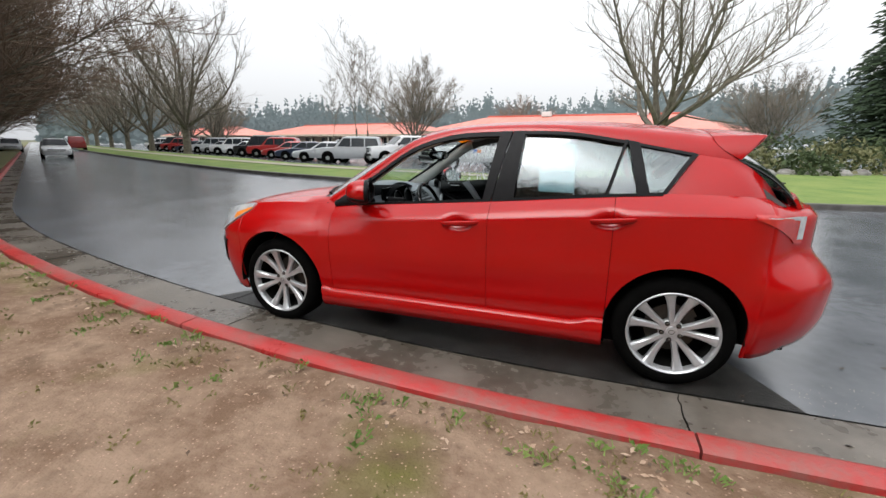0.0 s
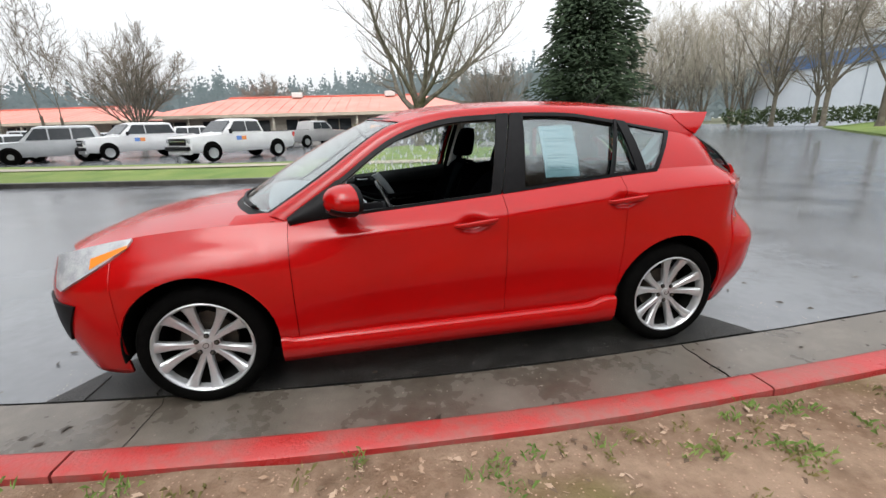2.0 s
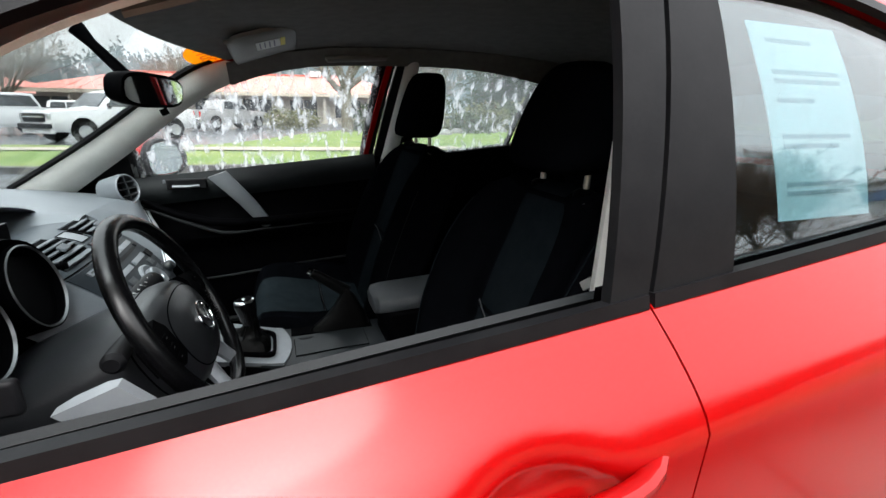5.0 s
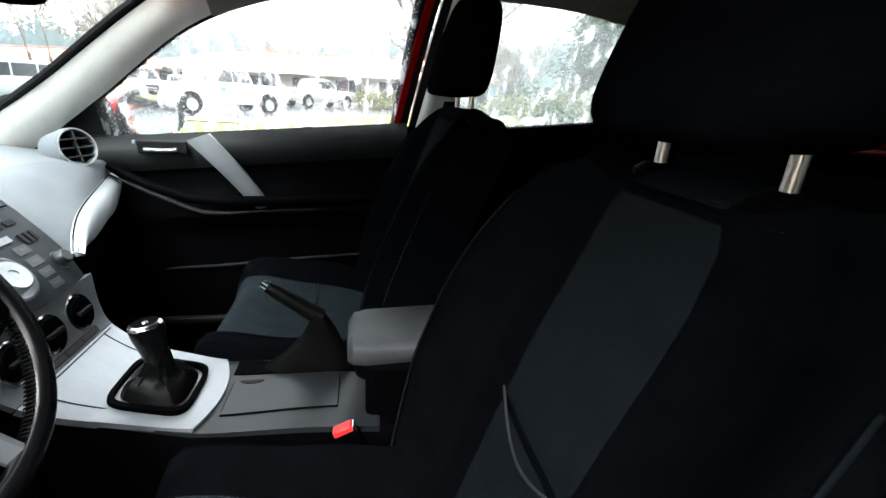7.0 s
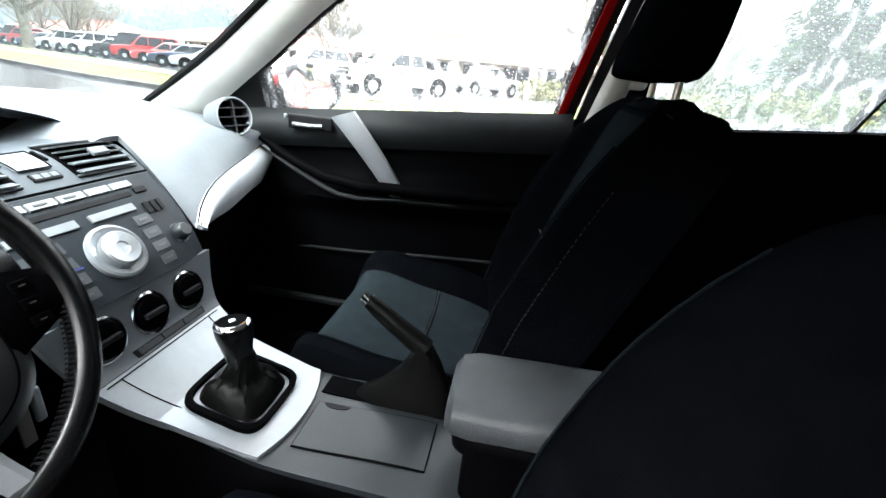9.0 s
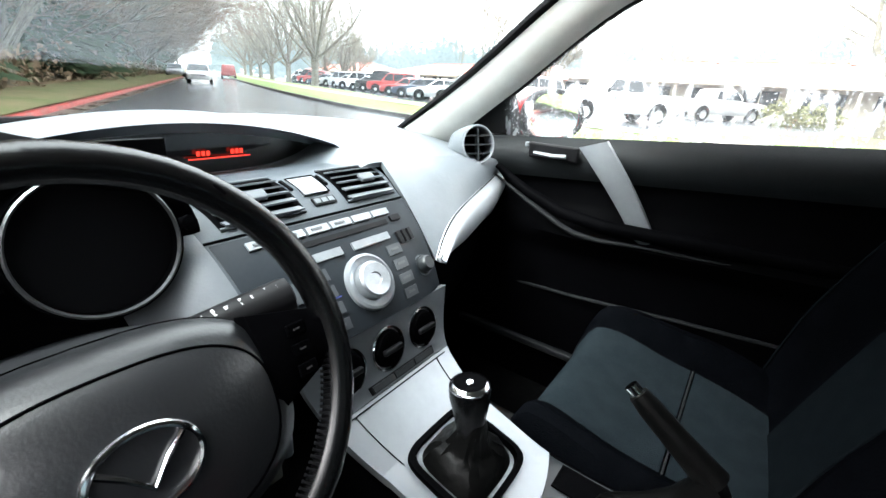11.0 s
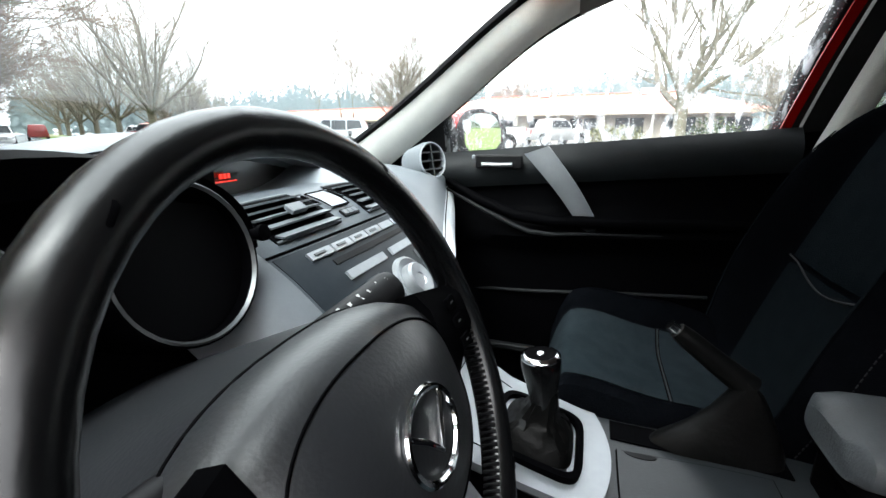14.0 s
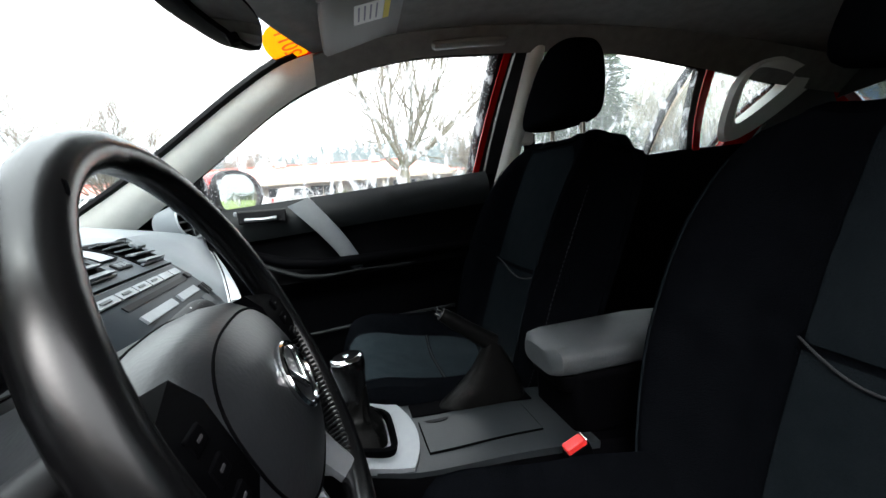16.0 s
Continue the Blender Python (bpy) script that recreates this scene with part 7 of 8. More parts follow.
for x, y, t, s in ((-52, 37, 70, 0.9), (-66, 44, 140, 0.95), (-80, 51, 10, 0.9), (-96, 59, 250, 1.0), (-115, 69, 100, 1.0), (-46, 41, 190, 0.62), (-58, 48, 20, 0.7), (-75, 60, 320, 0.8)):
    again(round_tree, x, y, 0.1, t, s)
for x, y, t, s in ((-62, 58, 0, 0.9), (-10, 60, 120, 0.8), (13, 38, 60, 0.75)):
    again(small_tree, x, y, 0, t, s)
# right bank trees
street = place(bare_tree("bare_tree", 47, 11, 0.17, "bare street tree on the grass bank", 2.6, 8, (6, 44), 0.95, 10, 7, 4, 0.4), 34.5, 28.5, 0.8)
for x, y, t, s in ((29, 20, 60, 0.85), (31.5, 18.5, 150, 1.05), (36, 16, 240, 1.1), (42, 31, 300, 0.9), (33, 12.5, 20, 1.0), (45, 20, 90, 1.1)):
    again(street, x, y, 0.9, t, s)
poplar = place(bare_tree("bare_tree", 53, 17, 0.2, "tall upright bare tree in a dense row", 1.0, 9, (2, 15), 1.0, 12, 8, 4, 0.6, PALETWIG), 52, 62)
for k in range(12):
    again(poplar, 42 + 2.4 * k + 0.6 * math.sin(k * 5), 66 - 1.75 * k + 1.2 * math.sin(k * 3), 0, 40 * k, 0.85 + 0.05 * (k % 4))
# wood along the near side of the road
wood = place(bare_tree("woodland_tree", 61, 15, 0.17, "bare woodland tree at the road edge", 3.2, 10, (4, 42), 0.95, 11, 8, 4, 0.5, TWIGRED, group="woodland trees", thin=1.5), -15, -4)
wood2 = place(bare_tree("woodland_tree", 67, 12, 0.14, "bare woodland tree at the road edge", 1.2, 11, (6, 66), 0.95, 11, 8, 4, 0.55, TWIGRED, group="woodland trees", thin=1.5), -18, -2)
rng = random.Random(4)
for k in range(96):
    x = -13 - 95 * (k / 96) ** 1.25
    p, nn = line_frame(x)
    q = p - nn * rng.uniform(3.5, 15)
    again(wood if k % 2 else wood2, q.x, q.y, 0.2, rng.uniform(0, 360), rng.uniform(0.85, 1.4))
# crowns hanging over the road edge
for k in range(26):
    p, nn = line_frame(-17 - 3.0 * k)
    q = p - nn * rng.uniform(2.8, 5.0)
    again(wood2 if k % 3 else wood, q.x, q.y, 0.2, rng.uniform(0, 360), rng.uniform(0.95, 1.35))
for k in range(60):
    q = Vector((-16 + 62 * (k + rng.random()) / 60, -rng.uniform(30, 46), 0.5))
    again(wood if k % 2 else wood2, q.x, q.y, 0.4, rng.uniform(0, 360), rng.uniform(0.85, 1.35))


def leafy(geo, rng, c, r, n, size, squash=1.0):
    """Small leaf clumps filling an uneven blob."""
    for _ in range(n):
        d = Vector((rng.gauss(0, 1), rng.gauss(0, 1), rng.gauss(0, 1))).normalized()
        rr = rng.uniform(0.55, 1.0) * (1 + 0.25 * noise.noise(d * 2.2 + Vector(c)))
        p = Vector((c[0] + d.x * r[0] * rr, c[1] + d.y * r[1] * rr, c[2] + d.z * r[2] * rr * squash))
        a, b = Vector((rng.uniform(-1, 1), rng.uniform(-1, 1), rng.uniform(-1, 1))).normalized(), Vector((rng.uniform(-1, 1), rng.uniform(-1, 1), rng.uniform(-1, 1))).normalized()
        s = size * rng.uniform(0.6, 1.4)
        geo.add([p - a * s, p + b * s * 0.6, p + a * s, p - b * s * 0.6], [(0, 1, 2, 3)])


def conifer(name, seed, h, r, label, n=2600):
    rng = random.Random(seed)
    root = empty(name, label, "tree", "conifers")
    part("trunk", Geo().tube([(0, 0, -0.2), (0, 0, h * 0.9)], [0.35, 0.04], 8), BARK, root)
    g = Geo()
    for k in range(n):
        t = rng.random() ** 1.35
        z = 0.06 * h + 0.94 * h * t
        layer = 0.78 + 0.22 * abs(math.sin(t * 26 + 0.4 * math.sin(5 * t)))
        rad = r * (1 - t) ** 0.55 * layer * rng.uniform(0.25, 1.05)
        a = rng.uniform(0, 2 * math.pi)
        rad *= 1 + 0.16 * math.sin(3 * a + 7 * t) + 0.1 * math.sin(7 * a + 20 * t)
        p = Vector((rad * math.cos(a), rad * math.sin(a), z - 0.18 * rad))
        out = Vector((math.cos(a), math.sin(a), -0.25 + rng.uniform(-0.3, 0.3))).normalized()
        sd = out.cross(Vector((0, 0, 1))).normalized()
        s = rng.uniform(0.35, 0.85) * (1 if n < 2000 else 0.62)
        g.add([p - out * s * 0.5 - sd * s * 0.35, p + out * s * 0.7, p - out * s * 0.5 + sd * s * 0.35, p + Vector((0, 0, 0.28 * s))], [(0, 1, 3), (1, 2, 3), (2, 0, 3), (0, 2, 1)])
    part("crown", g, NEEDLE, root, smooth=False)
    return root


place(conifer("conifer", 3, 23, 5.2, "tall dense dark green conifer", 30000), 20.5, 34)
evg = place(conifer("conifer", 9, 11, 3.0, "dark evergreen at the edge of the wood", 1500), -12, -4.5)
again(evg, -17, -4.5, 0, 50, 1.25)
again(evg, -22, -1.0, 0, 120, 1.15)
for k in range(13):
    again(evg, -14 + 4.6 * k + rng.uniform(-1, 1), -rng.uniform(33, 46), 0.4, rng.uniform(0, 360), rng.uniform(0.8, 1.25))
# far wooded ridge
rng = random.Random(8)
g = Geo()
for k in range(3000):
    b = radians(rng.uniform(-62, 62))
    d = rng.uniform(165, 240)
    x, y = d * math.sin(b), d * math.cos(b)
    rise = 11.5 + 10.0 * math.exp(-((math.degrees(b) - 14) / 24) ** 2) - 3.5 * max(0, (abs(math.degrees(b) - 5) - 30) / 30)
    rise += 2.2 * math.sin(math.degrees(b) * 0.31) + 1.6 * math.sin(math.degrees(b) * 0.83 + 1)
    h, r = rng.uniform(6, 10) + 7 * rng.random() ** 4, rng.uniform(1.6, 2.7)
    z0 = rise * (d - 155) / 85 - 1.0
    for j in range(26):
        t = rng.random() ** 1.2
        rr, a = r * (1 - t) ** 0.75 * rng.uniform(0.2, 1.0), rng.uniform(0, 6.283)
        c, w = Vector((x + rr * math.cos(a), y + rr * math.sin(a), z0 + h * t)), rng.uniform(0.45, 0.95) * (1.15 - 0.6 * t)
        e = Vector((math.cos(b), -math.sin(b), 0) if rng.random() < 0.5 else (-math.cos(b), math.sin(b), 0)) * w + Vector((0, rng.gauss(0, 0.15), rng.gauss(0, 0.25))) * w
        f = Vector((rng.gauss(0, 0.2), rng.gauss(0, 0.1), 1)).normalized() * w * 1.2
        g.add([c - e, c - f * 0.5, c + e, c + f], [(0, 1, 2, 3)])
tagged(made("far_wood", g, NEEDLEFAR, smooth=False), "distant ridge of conifers in a pale haze-tinted colour", "woods", kind="stuff")
# undergrowth at the wood's edge
rng = random.Random(12)
g, g2 = Geo(), Geo()
for k in range(90):
    x = -9 - 70 * (k / 90) ** 1.2
    p, nn = line_frame(x)
    q = p - nn * rng.uniform(2.6, 7)
    leafy(g if k % 3 else g2, rng, (q.x, q.y, 0.5), (1.5, 1.2, rng.uniform(0.5, 1.3)), 130, 0.13)
# taller thickets of bramble and dead stems between the trunks
for k in range(110):
    p, nn = line_frame(-10 - 72 * (k / 110) ** 1.2)
    q = p - nn * rng.uniform(4.0, 11)
    leafy(g2 if k % 3 else g, rng, (q.x, q.y, rng.uniform(1.2, 3.4)), (1.9, 1.6, rng.uniform(1.2, 2.2)), 130, 0.15)
for k in range(44):
    leafy(g if k % 3 else g2, rng, (-18 + 1.45 * k, -rng.uniform(26, 29), 0.9), (1.8, 1.4, rng.uniform(0.7, 1.6)), 110, 0.17)
edge = ribbon([(-0.20, 0.115), (-0.7, 0.150), (-1.4, 0.165), (-2.1, 0.170), (-2.7, 0.150)], [x for x in XS if x < -6.5])
edge.v = [(x, y, z + 0.03 * noise.noise((x * 1.3, y * 1.3, 2))) for x, y, z in edge.v]
tagged(made("verge_grass", edge, mat("thin_verge_grass", (0.085, 0.105, 0.030), 0.95, col2=(0.15, 0.125, 0.06), scale=0.8, bump=0.6, bscale=30)), "thin rough grass along the wood side of the road", "grass", kind="structure")
for k in range(64):
    x = -12 - 70 * (k / 64) ** 1.1
    p, nn = line_frame(x)
    q = p - nn * (rng.uniform(4.5, 12) if k % 2 else rng.uniform(12, 24))
    again(evg, q.x, q.y, 0.2, rng.uniform(0, 360), rng.uniform(0.6, 1.2) if k % 2 else rng.uniform(1.1, 1.7))
tagged(made("undergrowth", g, mat("bramble_leaf", (0.085, 0.105, 0.050), 0.9, col2=(0.150, 0.130, 0.075), scale=1.2), smooth=False), "tangled brambles and ivy at the wood edge", "undergrowth", kind="stuff")
tagged(made("undergrowth", g2, mat("dead_bracken", (0.165, 0.115, 0.075), 0.95, col2=(0.23, 0.17, 0.115), scale=2), smooth=False), "dead brown bracken at the wood edge", "undergrowth", kind="stuff")
# shrubs and hedges
rng = random.Random(21)
for k, (x, y, r, h, m) in enumerate(((7.5, 21.5, 1.6, 0.8, SHRUB), (9.5, 20.5, 1.3, 0.7, HEDGE), (11.5, 22.5, 1.8, 1.0, SHRUB), (13.5, 23.5, 1.6, 1.1, HEDGE), (15.5, 25, 1.5, 1.2, SHRUB), (5.5, 25, 1.4, 0.9, HEDGE), (0.6, 33, 1.3, 0.8, SHRUB), (2.2, 36, 1.5, 0.8, SHRUB), (10, 26, 2.0, 1.3, HEDGE))):
    g = Geo()
    leafy(g, rng, (0, 0, h * 0.55), (r, r, h * 1.15), 1100, 0.11)
    sh = tagged(made("shrub", g, m, smooth=False), "rounded evergreen shrub in a planted bed", "shrub", "shrubs in the bed")
    sh.matrix_basis = Matrix.Translation((x, y, 0.1))
for x0, y0, x1, y1 in ((40, 38, 57, 30), (46, 24, 56, 18), (48, 12, 58, 4)):
    g = Geo()
    for k in range(12):
        leafy(g, rng, (x0 + (x1 - x0) * k / 11, y0 + (y1 - y0) * k / 11, 1.35), (1.3, 1.2, 0.9), 420, 0.15)
    tagged(made("hedge", g, HEDGE, smooth=False), "low clipped dark hedge on the bank", "hedge", "hedges on the bank")

# rocks in the bed
for k in range(9):
    g = Geo()
    rings = [[(0.45 * s * (1 + 0.2 * math.sin(3 * a + k)) * math.cos(a), 0.38 * s * math.sin(a), 0.32 * z) for a in (2 * math.pi * i / 9 for i in range(9))] for z, s in ((0, 1.0), (0.5, 0.95), (0.9, 0.6), (1.0, 0.25))]
    ob = tagged(made("boulder", g.loft(rings), mat("grey_boulder", (0.2, 0.19, 0.18), 0.9, col2=(0.3, 0.29, 0.27), scale=5, bump=0.5), angle=30), "grey boulder in the planted bed", "boulder", "boulders in the bed")
    ob.matrix_basis = Matrix.Translation((6.5 + 1.1 * k, 18.8 + 0.5 * k + 0.4 * math.sin(k * 4), 0.15)) @ pose(0, 0, 0, 0, 0, 50 * k)

# hydrant
hyd = empty("fire_hydrant", "yellow cast-iron fire hydrant on the lawn", "hydrant", at=Matrix.Translation((15.4, 17.6, 0.14)))
YEL = mat("yellow_hydrant_paint", (0.75, 0.50, 0.03), 0.5, col2=(0.62, 0.40, 0.03), scale=8)
part("barrel", Geo().lathe([(0.17, 0.0), (0.17, 0.05), (0.12, 0.06), (0.115, 0.48), (0.15, 0.50), (0.15, 0.55)], seg=20), YEL, hyd)
part("bonnet", Geo().lathe([(0.14, 0.55), (0.12, 0.65), (0.07, 0.72), (0.03, 0.74), (0.03, 0.79), (0.0, 0.79)], seg=20, caps=False), YEL, hyd)
for a in (0, 90, 180, 270):
    part("nozzle", Geo().lathe([(0.06, 0.10), (0.06, 0.19), (0.03, 0.20), (0.03, 0.22)], Matrix.Translation((0, 0, 0.40)) @ pose(0, 0, 0, 0, 90, 0) @ pose(0, 0, 0, a, 0, 0) if a in (0, 180) else Matrix.Translation((0, 0, 0.40)) @ pose(0, 0, 0, a, 0, 0), 14), YEL, hyd)

# low building with red roof
ROOFRED = mat("salmon_red_metal_roof", (0.60, 0.20, 0.155), 0.55, col2=(0.66, 0.25, 0.20), scale=0.5)
ROOFDARK = mat("red_fascia", (0.45, 0.07, 0.045), 0.55, col2=(0.5, 0.10, 0.06), scale=1.0)
STUCCO = mat("buff_block_wall", (0.33, 0.30, 0.25), 0.9, col2=(0.40, 0.37, 0.31), scale=1.0)
DARKGLASS = mat("dark_office_glass", (0.02, 0.025, 0.03), 0.12, col2=(0.04, 0.045, 0.05), scale=0.6)


def low_building(cx, cy, length, depth, turn, label, eave=2.9, ridge=5.0):
    b = empty("low_building", label, "building", "low buildings", at=Matrix.Translation((cx, cy, 0)) @ pose(0, 0, 0, 0, 0, turn))
    L, D = length / 2, depth / 2
    part("wall", Geo().box((0, 0, eave / 2), (length - 3, depth - 3, eave)), STUCCO, b, smooth=False)
    g = Geo()
    g.add([(-L, -D, eave), (L, -D, eave), (L, D, eave), (-L, D, eave), (-L + D * 0.8, 0, ridge), (L - D * 0.8, 0, ridge)], [(0, 1, 5, 4), (1, 2, 5), (2, 3, 4, 5), (3, 0, 4), (3, 2, 1, 0)])
    rf = part("roof", g, ROOFRED, b, smooth=False)
    g = Geo()
    for k in range(int(length / 1.2)):
        x = -L + 0.6 + 1.2 * k
        t = min(1.0, (L - abs(x)) / (D * 0.8))
        g.tube([(x, -D, eave + 0.03), (x, -D + D * t, eave + (ridge - eave) * t + 0.03)], 0.025, 4)
    part("roof_seams", g, ROOFRED, rf, smooth=False)
    part("fascia", Geo().box((0, -D, eave - 0.12), (length, 0.08, 0.34)), mat("buff_fascia", (0.42, 0.36, 0.28), 0.7, col2=(0.48, 0.42, 0.33), scale=1), b, smooth=False)
    part("ridge_cap", Geo().tube([(-L + D * 0.8, 0, ridge + 0.03), (L - D * 0.8, 0, ridge + 0.03)], 0.14, 6), ROOFDARK, b)
    n = int(length / 4.5)
    for k in range(n):
        x = -L + 2.6 + (length - 5.2) * k / max(n - 1, 1)
        w = part("window", Geo().box((x, -D + 1.46, 1.45), (2.6, 0.12, 1.7)), DARKGLASS, b, smooth=False)
        part("window_frame", Geo().box((x, -D + 1.42, 1.45), (0.08, 0.14, 1.7)), STUCCO, w, smooth=False)
        part("post", Geo().box((x + 2.1, -D + 0.25, eave / 2), (0.2, 0.2, eave)), STUCCO, b, smooth=False)
    return b


low_building(-2.5, 55, 36, 16, -8, "long low buff building with a salmon-red metal roof")
low_building(-44, 72, 44, 16, -18, "low building with an orange-red roof behind the car park", 2.8, 4.8)
low_building(-92, 86, 40, 16, -24, "low building with an orange-red roof behind the car park", 2.8, 4.8)
for x, y in ((-6, 55), (5, 53.5)):
    tagged(made("roof_vent", Geo().box((x, y, 5.2), (1.2, 1.0, 0.6)), mat("white_unit", (0.6, 0.6, 0.58), 0.6), bevel=0.05), "white ventilation unit on the red roof", "roof vent", "roof vents")

# big grey building with a blue band
GREYWALL = mat("pale_grey_panel", (0.52, 0.57, 0.61), 0.7, col2=(0.57, 0.62, 0.66), scale=0.2)
BLUE = mat("blue_band", (0.08, 0.15, 0.30), 0.6, col2=(0.10, 0.18, 0.34), scale=0.3)
ware = empty("warehouse", "large pale grey warehouse with a blue band under the roof", "building")
part("wall", Geo().box((80, 12, 5.2), (40, 86, 10.4)), GREYWALL, ware, smooth=False)
part("blue_band", Geo().box((59.9, 12, 8.1), (0.3, 86.2, 1.7)), BLUE, ware, "dark blue painted band", smooth=False)
part("parapet", Geo().box((79.8, 12, 10.55), (40.6, 86.6, 0.4)), GREYWALL, ware, smooth=False)
for k in range(14):
    part("panel_joint", Geo().box((59.97, -28 + 6.2 * k, 3.6), (0.1, 0.12, 7.2)), mat("joint_grey", (0.25, 0.28, 0.31), 0.8), ware, smooth=False)

# ---- parked vehicles ----
TYRE = RUBBER


def road_wheels(root, xs, half, r, w=0.22):
    for x in xs:
        for s in (-1, 1):
            m = Matrix.Translation((x, s * (half - w / 2), r)) @ pose(0, 0, 0, -90 * s, 0, 0)
            t = new("wheel")
            t.parent = root
            part("tyre", Geo().lathe([(r * 0.6, -w / 2), (r * 0.93, -w / 2), (r, -w / 4), (r, w / 4), (r * 0.93, w / 2), (r * 0.6, w / 2)], m, 20, caps=False), RUBBER, t)
            part("rim", Geo().lathe([(r * 0.66, w * 0.47), (r * 0.58, w * 0.40), (r * 0.2, w * 0.46), (0.0, w * 0.46)], m, 14, caps=False), ALLOY, t)
            part("barrel", Geo().lathe([(r * 0.62, -w * 0.4), (0.0, -w * 0.4)], m, 14, caps=False), UNDER, t)


def loft_body(stations, half, tuck=0.9):
    """Body shell: stations of (x, low z, waist z, width factor)."""
    rings = []
    for x, lo, hi, wf in stations:
        a = half * wf
        rings.append([(x, -a * tuck, lo), (x, -a, lo + 0.15), (x, -a * 1.0, lo + (hi - lo) * 0.62), (x, -a * 0.955, hi - 0.03), (x, -a * 0.80, hi), (x, 0, hi + 0.02), (x, a * 0.80, hi), (x, a * 0.955, hi - 0.03), (x, a, lo + (hi - lo) * 0.62), (x, a, lo + 0.15), (x, a * tuck, lo)])
    return Geo().loft(rings)


def cabin(stations, half):
    """Greenhouse: stations of (x, base z, top z, width factor at the top)."""
    rings = []
    for x, lo, hi, wf in stations:
        a, b = half * 0.93, half * wf
        rings.append([(x, -a, lo), (x, -(a * 0.45 + b * 0.55), lo + (hi - lo) * 0.55), (x, -b, hi - 0.05), (x, -b * 0.85, hi), (x, 0, hi + 0.02), (x, b * 0.85, hi), (x, b, hi - 0.05), (x, (a * 0.45 + b * 0.55), lo + (hi - lo) * 0.55), (x, a, lo)])
    return Geo().loft(rings)


def side_glass(root, quads, half, label="side window"):
    for x0, x1, t0, t1, lo, hi in quads:
        for s in (-1, 1):
            g = Geo().add([(x0, s * half * 0.94, lo), (x1, s * half * 0.94, lo), (t1, s * half * 0.84, hi), (t0, s * half * 0.84, hi)], [(0, 1, 2, 3)])
            part("side_window", g, DARKGLASS, root, smooth=False, solid=0.03 * (1 if s < 0 else -1))


def vehicle(kind, colour, label, group="parked cars"):
    """A parked vehicle, front towards -x."""
    root = empty("parked_" + kind, label, "pickup" if kind == "pickup" else "car", group)
    paint = mat("paint_" + colour[0], colour[1], 0.3, col2=tuple(c * 0.9 for c in colour[1]), scale=1.5, coat=0.8)
    if kind == "pickup":
        half = 0.98
        part("body", loft_body(((-2.75, 0.50, 1.02, 0.90), (-2.68, 0.42, 1.13, 0.97), (-2.2, 0.40, 1.18, 1.0), (-0.95, 0.40, 1.22, 1.0), (-0.5, 0.40, 1.24, 1.0), (1.0, 0.40, 1.24, 1.0), (2.75, 0.45, 1.24, 1.0), (2.82, 0.5, 1.22, 0.98)), half), paint, root)
        long = 1.10 if colour[0] != "white_crew" else 1.75
        part("cab", cabin(((-1.15, 1.20, 1.24, 0.88), (-0.52, 1.22, 1.80, 0.80), (-0.3, 1.22, 1.88, 0.79), (long - 0.45, 1.22, 1.88, 0.79), (long - 0.2, 1.22, 1.84, 0.80), (long, 1.22, 1.25, 0.88)), half), paint, root)
        part("load_bed", Geo().box(((long + 2.75) / 2 + 0.1, 0, 1.262), (2.75 - long - 0.2, 1.55, 0.012)), UNDER, root)
        part("windscreen", Geo().add([(-1.09, -0.84, 1.27), (-1.09, 0.84, 1.27), (-0.56, 0.73, 1.78), (-0.56, -0.73, 1.78)], [(0, 3, 2, 1)]), DARKGLASS, root, smooth=False, solid=-0.03)
        quads = [(-0.80, 0.12, -0.42, 0.12, 1.30, 1.76)]
        quads += [(0.18, long - 0.12, 0.18, long - 0.32, 1.30, 1.76)] if long > 1.3 else [(0.18, long - 0.15, 0.18, long - 0.30, 1.30, 1.76)]
        side_glass(root, quads, half)
        part("grille", Geo().box((-2.74, 0, 0.90), (0.06, 1.40, 0.30)), BLACKTRIM, root, bevel=0.02)
        part("grille_bar", Geo().box((-2.775, 0, 0.93), (0.03, 1.35, 0.06)), CHROME, root)
        part("air_dam", Geo().box((-2.70, 0, 0.44), (0.16, 1.75, 0.16)), paint, root, bevel=0.03)
        part("bumper", Geo().box((-2.78, 0, 0.62), (0.18, 1.85, 0.16)), BLACKTRIM, root, bevel=0.04)
        part("rear_bumper", Geo().box((2.86, 0, 0.62), (0.14, 1.80, 0.18)), CHROME, root, bevel=0.03)
        for s in (-1, 1):
            part("headlight", Geo().box((-2.70, s * 0.80, 0.93), (0.10, 0.26, 0.22)), CLEARLAMP, root, bevel=0.03)
            part("tail_light", Geo().box((2.80, s * 0.90, 1.00), (0.06, 0.12, 0.34)), REDLENS, root, bevel=0.02)
            part("door_mirror", Geo().box((-0.82, s * 1.08, 1.32), (0.10, 0.16, 0.20)), BLACKTRIM, root, bevel=0.03)
            if colour[0].startswith("white"):
                part("door_mark", Geo().box((-0.36, s * 0.972, 1.00), (0.26, 0.02, 0.18)), mat("blue_mark", (0.12, 0.25, 0.6), 0.5), root)
                part("door_mark", Geo().box((-0.10, s * 0.972, 1.00), (0.24, 0.02, 0.18)), mat("orange_mark", (0.8, 0.28, 0.08), 0.5), root)
            for x in (-1.75, 1.75):
                part("wheel_arch", Geo().lathe([(0.445, -0.02), (0.445, 0.02), (0.0, 0.02)], Matrix.Translation((x, s * 0.965, 0.46)) @ pose(0, 0, 0, -90 * s, 0, 0), 22, caps=False), UNDER, root)
        road_wheels(root, (-1.75, 1.75), 1.025, 0.39, 0.26)
        return root
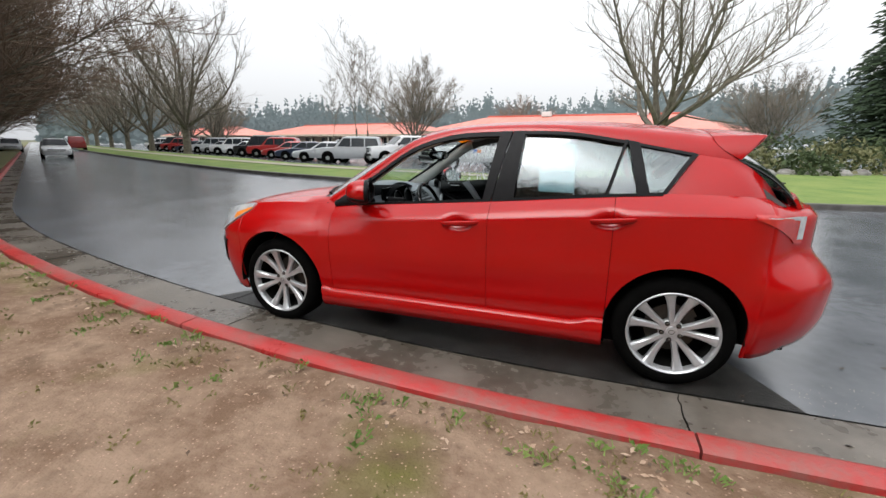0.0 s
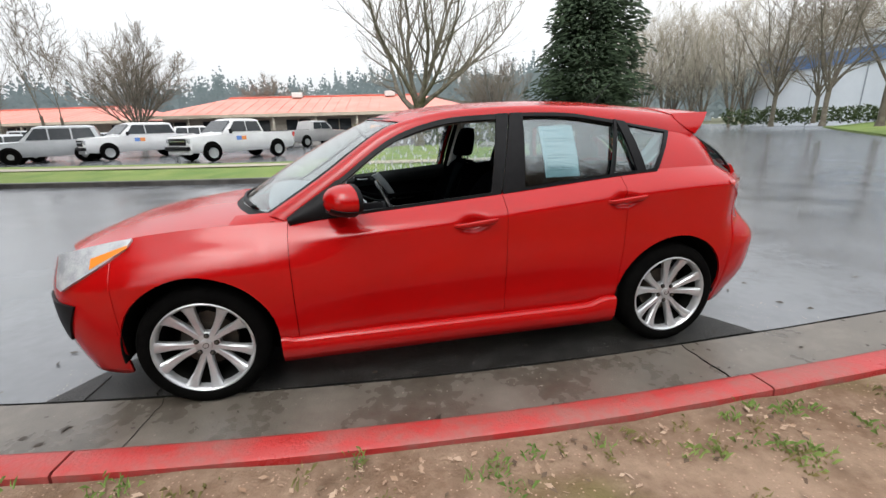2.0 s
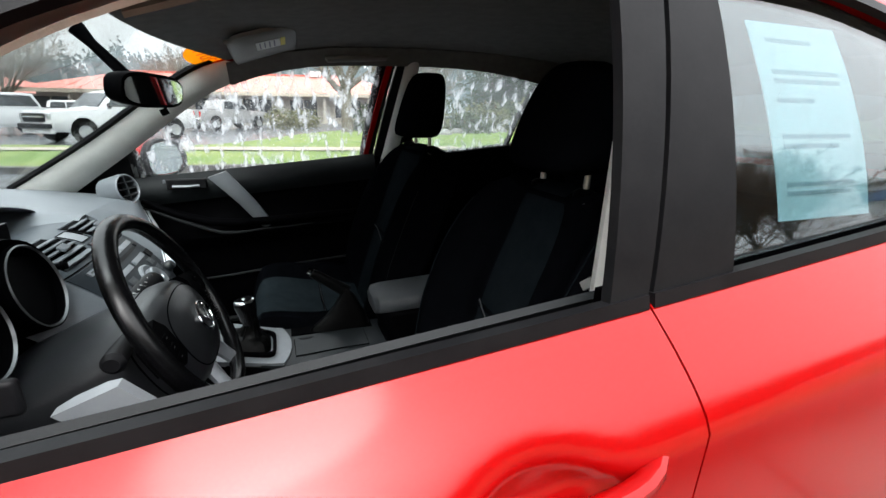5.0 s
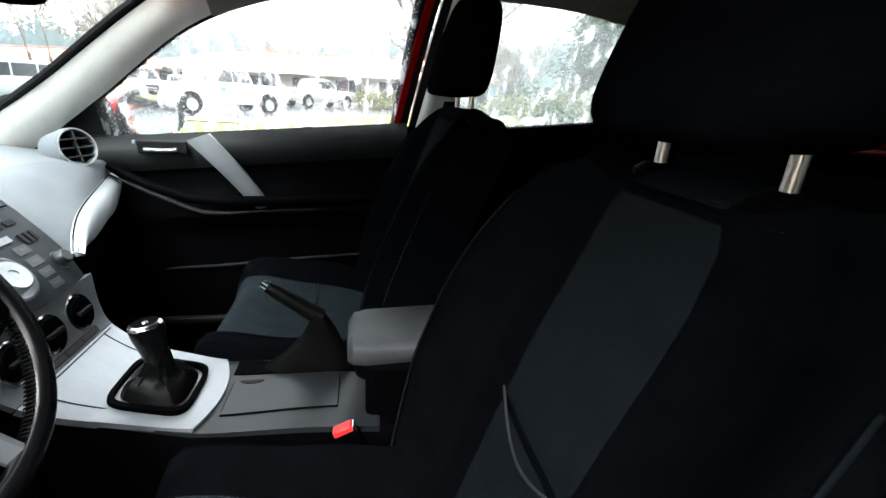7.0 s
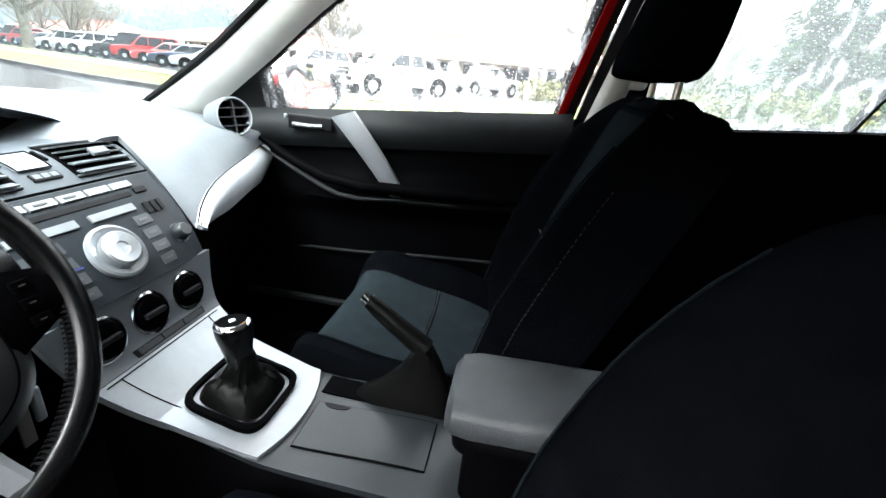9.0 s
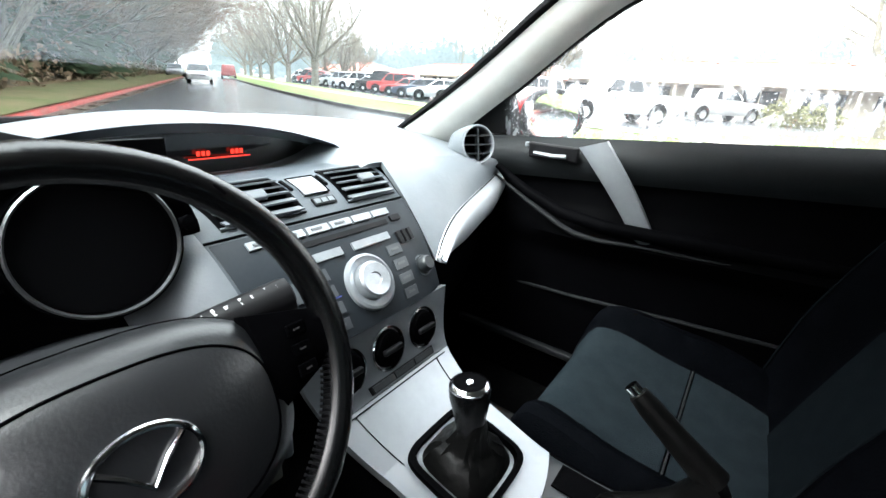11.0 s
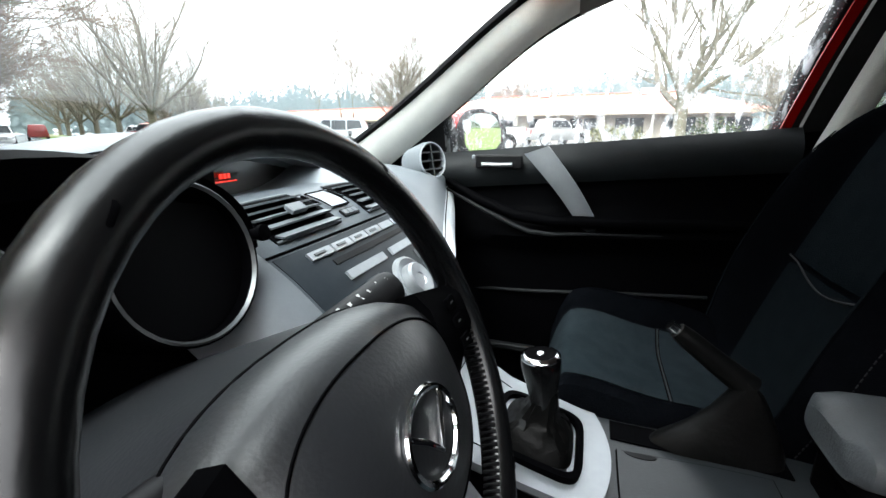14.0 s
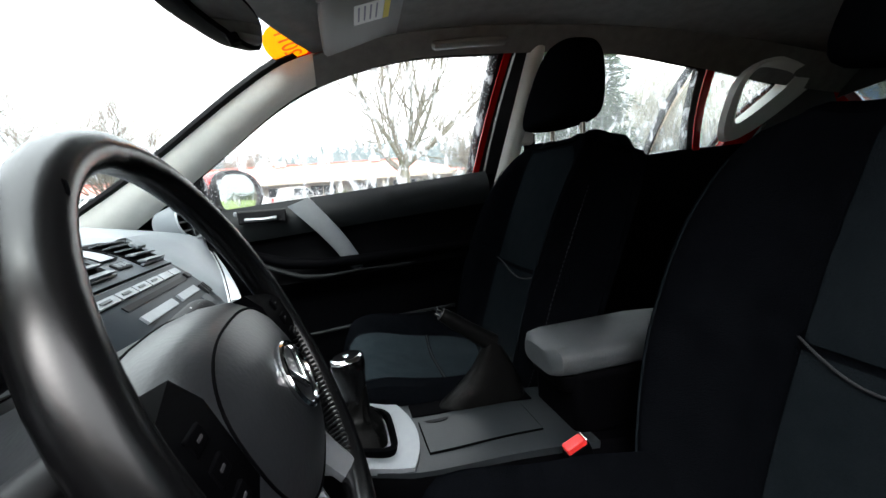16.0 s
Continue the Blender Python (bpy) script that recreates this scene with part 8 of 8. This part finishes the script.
    if kind in ("suv", "van"):
        half, roofz, tail = (0.92, 1.78, 2.25) if kind == "suv" else (0.98, 1.95, 2.5)
        part("body", loft_body(((-2.3, 0.45, 0.85, 0.86), (-2.2, 0.35, 0.98, 0.95), (-1.7, 0.33, 1.04, 1.0), (-0.9, 0.33, 1.07, 1.0), (1.6, 0.33, 1.10, 1.0), (tail - 0.1, 0.38, 1.10, 0.98), (tail, 0.45, 1.05, 0.93)), half), paint, root)
        part("cab", cabin(((-1.05, 1.03, 1.07, 0.88), (-0.42, 1.05, roofz - 0.08, 0.80), (-0.2, 1.05, roofz, 0.80), (tail - 0.5, 1.05, roofz, 0.80), (tail - 0.25, 1.05, roofz - 0.06, 0.80), (tail - 0.03, 1.05, 1.10, 0.90)), half), paint, root)
        zt = roofz - 0.12
        side_glass(root, ((-0.75, 0.1, -0.35, 0.1, 1.12, zt), (0.17, 1.0, 0.17, 1.0, 1.12, zt), (1.07, tail - 0.25, 1.07, tail - 0.42, 1.12, zt)), half)
        part("windscreen", Geo().add([(-1.0, -0.78, 1.09), (-1.0, 0.78, 1.09), (-0.46, 0.68, zt + 0.02), (-0.46, -0.68, zt + 0.02)], [(0, 3, 2, 1)]), DARKGLASS, root, smooth=False, solid=-0.03)
        wx, r = (-1.42, 1.40), 0.36
    else:
        half, tail = 0.88, 2.25
        part("body", loft_body(((-2.25, 0.40, 0.62, 0.82), (-2.15, 0.30, 0.72, 0.93), (-1.5, 0.28, 0.84, 1.0), (-0.85, 0.28, 0.90, 1.0), (1.4, 0.28, 0.95, 1.0), (2.1, 0.32, 0.93, 0.96), (tail, 0.42, 0.88, 0.85)), half), paint, root)
        part("cab", cabin(((-0.95, 0.88, 0.91, 0.86), (-0.25, 0.90, 1.36, 0.74), (0.05, 0.90, 1.43, 0.73), (0.85, 0.90, 1.42, 0.73), (1.15, 0.90, 1.34, 0.74), (1.75, 0.92, 0.95, 0.84)), half), paint, root)
        side_glass(root, ((-0.65, 0.25, -0.12, 0.25, 0.97, 1.34), (0.32, 1.35, 0.32, 1.02, 0.97, 1.33)), half)
        part("windscreen", Geo().add([(-0.92, -0.72, 0.93), (-0.92, 0.72, 0.93), (-0.28, 0.60, 1.35), (-0.28, -0.60, 1.35)], [(0, 3, 2, 1)]), DARKGLASS, root, smooth=False, solid=-0.03)
        part("rear_window", Geo().add([(1.73, -0.68, 0.97), (1.73, 0.68, 0.97), (1.18, 0.58, 1.33), (1.18, -0.58, 1.33)], [(0, 1, 2, 3)]), DARKGLASS, root, smooth=False, solid=-0.03)
        wx, r = (-1.35, 1.35), 0.315
    part("grille", Geo().box((-2.22 if kind == "sedan" else -2.27, 0, 0.58 if kind == "sedan" else 0.78), (0.06, 1.0, 0.18)), BLACKTRIM, root, bevel=0.02)
    for s in (-1, 1):
        part("headlight", Geo().box((-2.14 if kind == "sedan" else -2.19, s * 0.66, 0.62 if kind == "sedan" else 0.82), (0.12, 0.30, 0.13)), CLEARLAMP, root, bevel=0.03)
        part("tail_light", Geo().box((tail - 0.05, s * 0.68, 0.80 if kind == "sedan" else 1.0), (0.08, 0.22, 0.14 if kind == "sedan" else 0.3)), REDLENS, root, bevel=0.02)
        for x in wx:
            part("wheel_arch", Geo().lathe([(r + 0.06, -0.015), (r + 0.06, 0.015), (0.0, 0.015)], Matrix.Translation((x, s * (half - 0.01), r + 0.04)) @ pose(0, 0, 0, -90 * s, 0, 0), 20, caps=False), UNDER, root)
    road_wheels(root, wx, half + 0.02, r)
    return root


WHITE, CREW = ("white", (0.74, 0.75, 0.76)), ("white_crew", (0.75, 0.76, 0.77))
SILV, DKB, REDC, BLK, GRN = ("silver", (0.42, 0.44, 0.46)), ("dark_blue", (0.02, 0.03, 0.06)), ("dark_red", (0.32, 0.02, 0.02)), ("black", (0.012, 0.012, 0.014)), ("grey", (0.12, 0.13, 0.14))
place(vehicle("pickup", WHITE, "white pickup truck with coloured door marks, parked facing the road"), -6.0, 20.8, 0.0, 46)
place(vehicle("pickup", CREW, "white crew-cab pickup truck with coloured door marks, parked facing the road"), -12.0, 25.0, 0.0, 44)
place(vehicle("pickup", ("pewter", (0.36, 0.36, 0.36)), "pewter grey pickup truck parked by the building"), -2.9, 33.0, 0.0, 226)
LOT = [("suv", SILV, "silver estate car parked in the row"), ("sedan", SILV, "silver saloon car parked in the row"), ("sedan", DKB, "dark blue saloon car parked in the row"), ("sedan", REDC, "dark red car parked in the row"), ("suv", REDC, "red off-road car parked in the row"), ("van", BLK, "black van parked in the row"), ("sedan", WHITE, "white saloon car parked in the row"), ("suv", WHITE, "white car parked in the row"), ("sedan", SILV, "silver saloon car parked in the row")]
protos = {}
for k in range(17):
    kind, col, lab = LOT[k % 9]
    x = -15.4 - 2.9 * k
    y = BACK(x) + 4.6 + 0.02 * k
    if (kind, col[0]) in protos:
        ob = again(protos[kind, col[0]], x, y, 0, 22 + 2 * math.sin(k * 2))
    else:
        ob = protos[kind, col[0]] = place(vehicle(kind, col, lab), x, y, 0, 22 + 2 * math.sin(k * 2))
for x, y, t, key in ((-9, 37, 200, ("sedan", "dark_blue")), (-13, 40, 200, ("suv", "white")), (-22, 44, 200, ("sedan", "silver")), (-30, 48, 205, ("suv", "silver")), (42, 60, 60, ("sedan", "white")), (47, 57, 60, ("sedan", "dark_blue")), (50, 66, 60, ("sedan", "dark_red")), (-57.5, 25.6, 152, ("sedan", "silver")), (-62, 34.5, -28, ("suv", "dark_red")), (-37.5, 18.3, 152, ("sedan", "white"))):
    again(protos[key], x, y, 0, t)
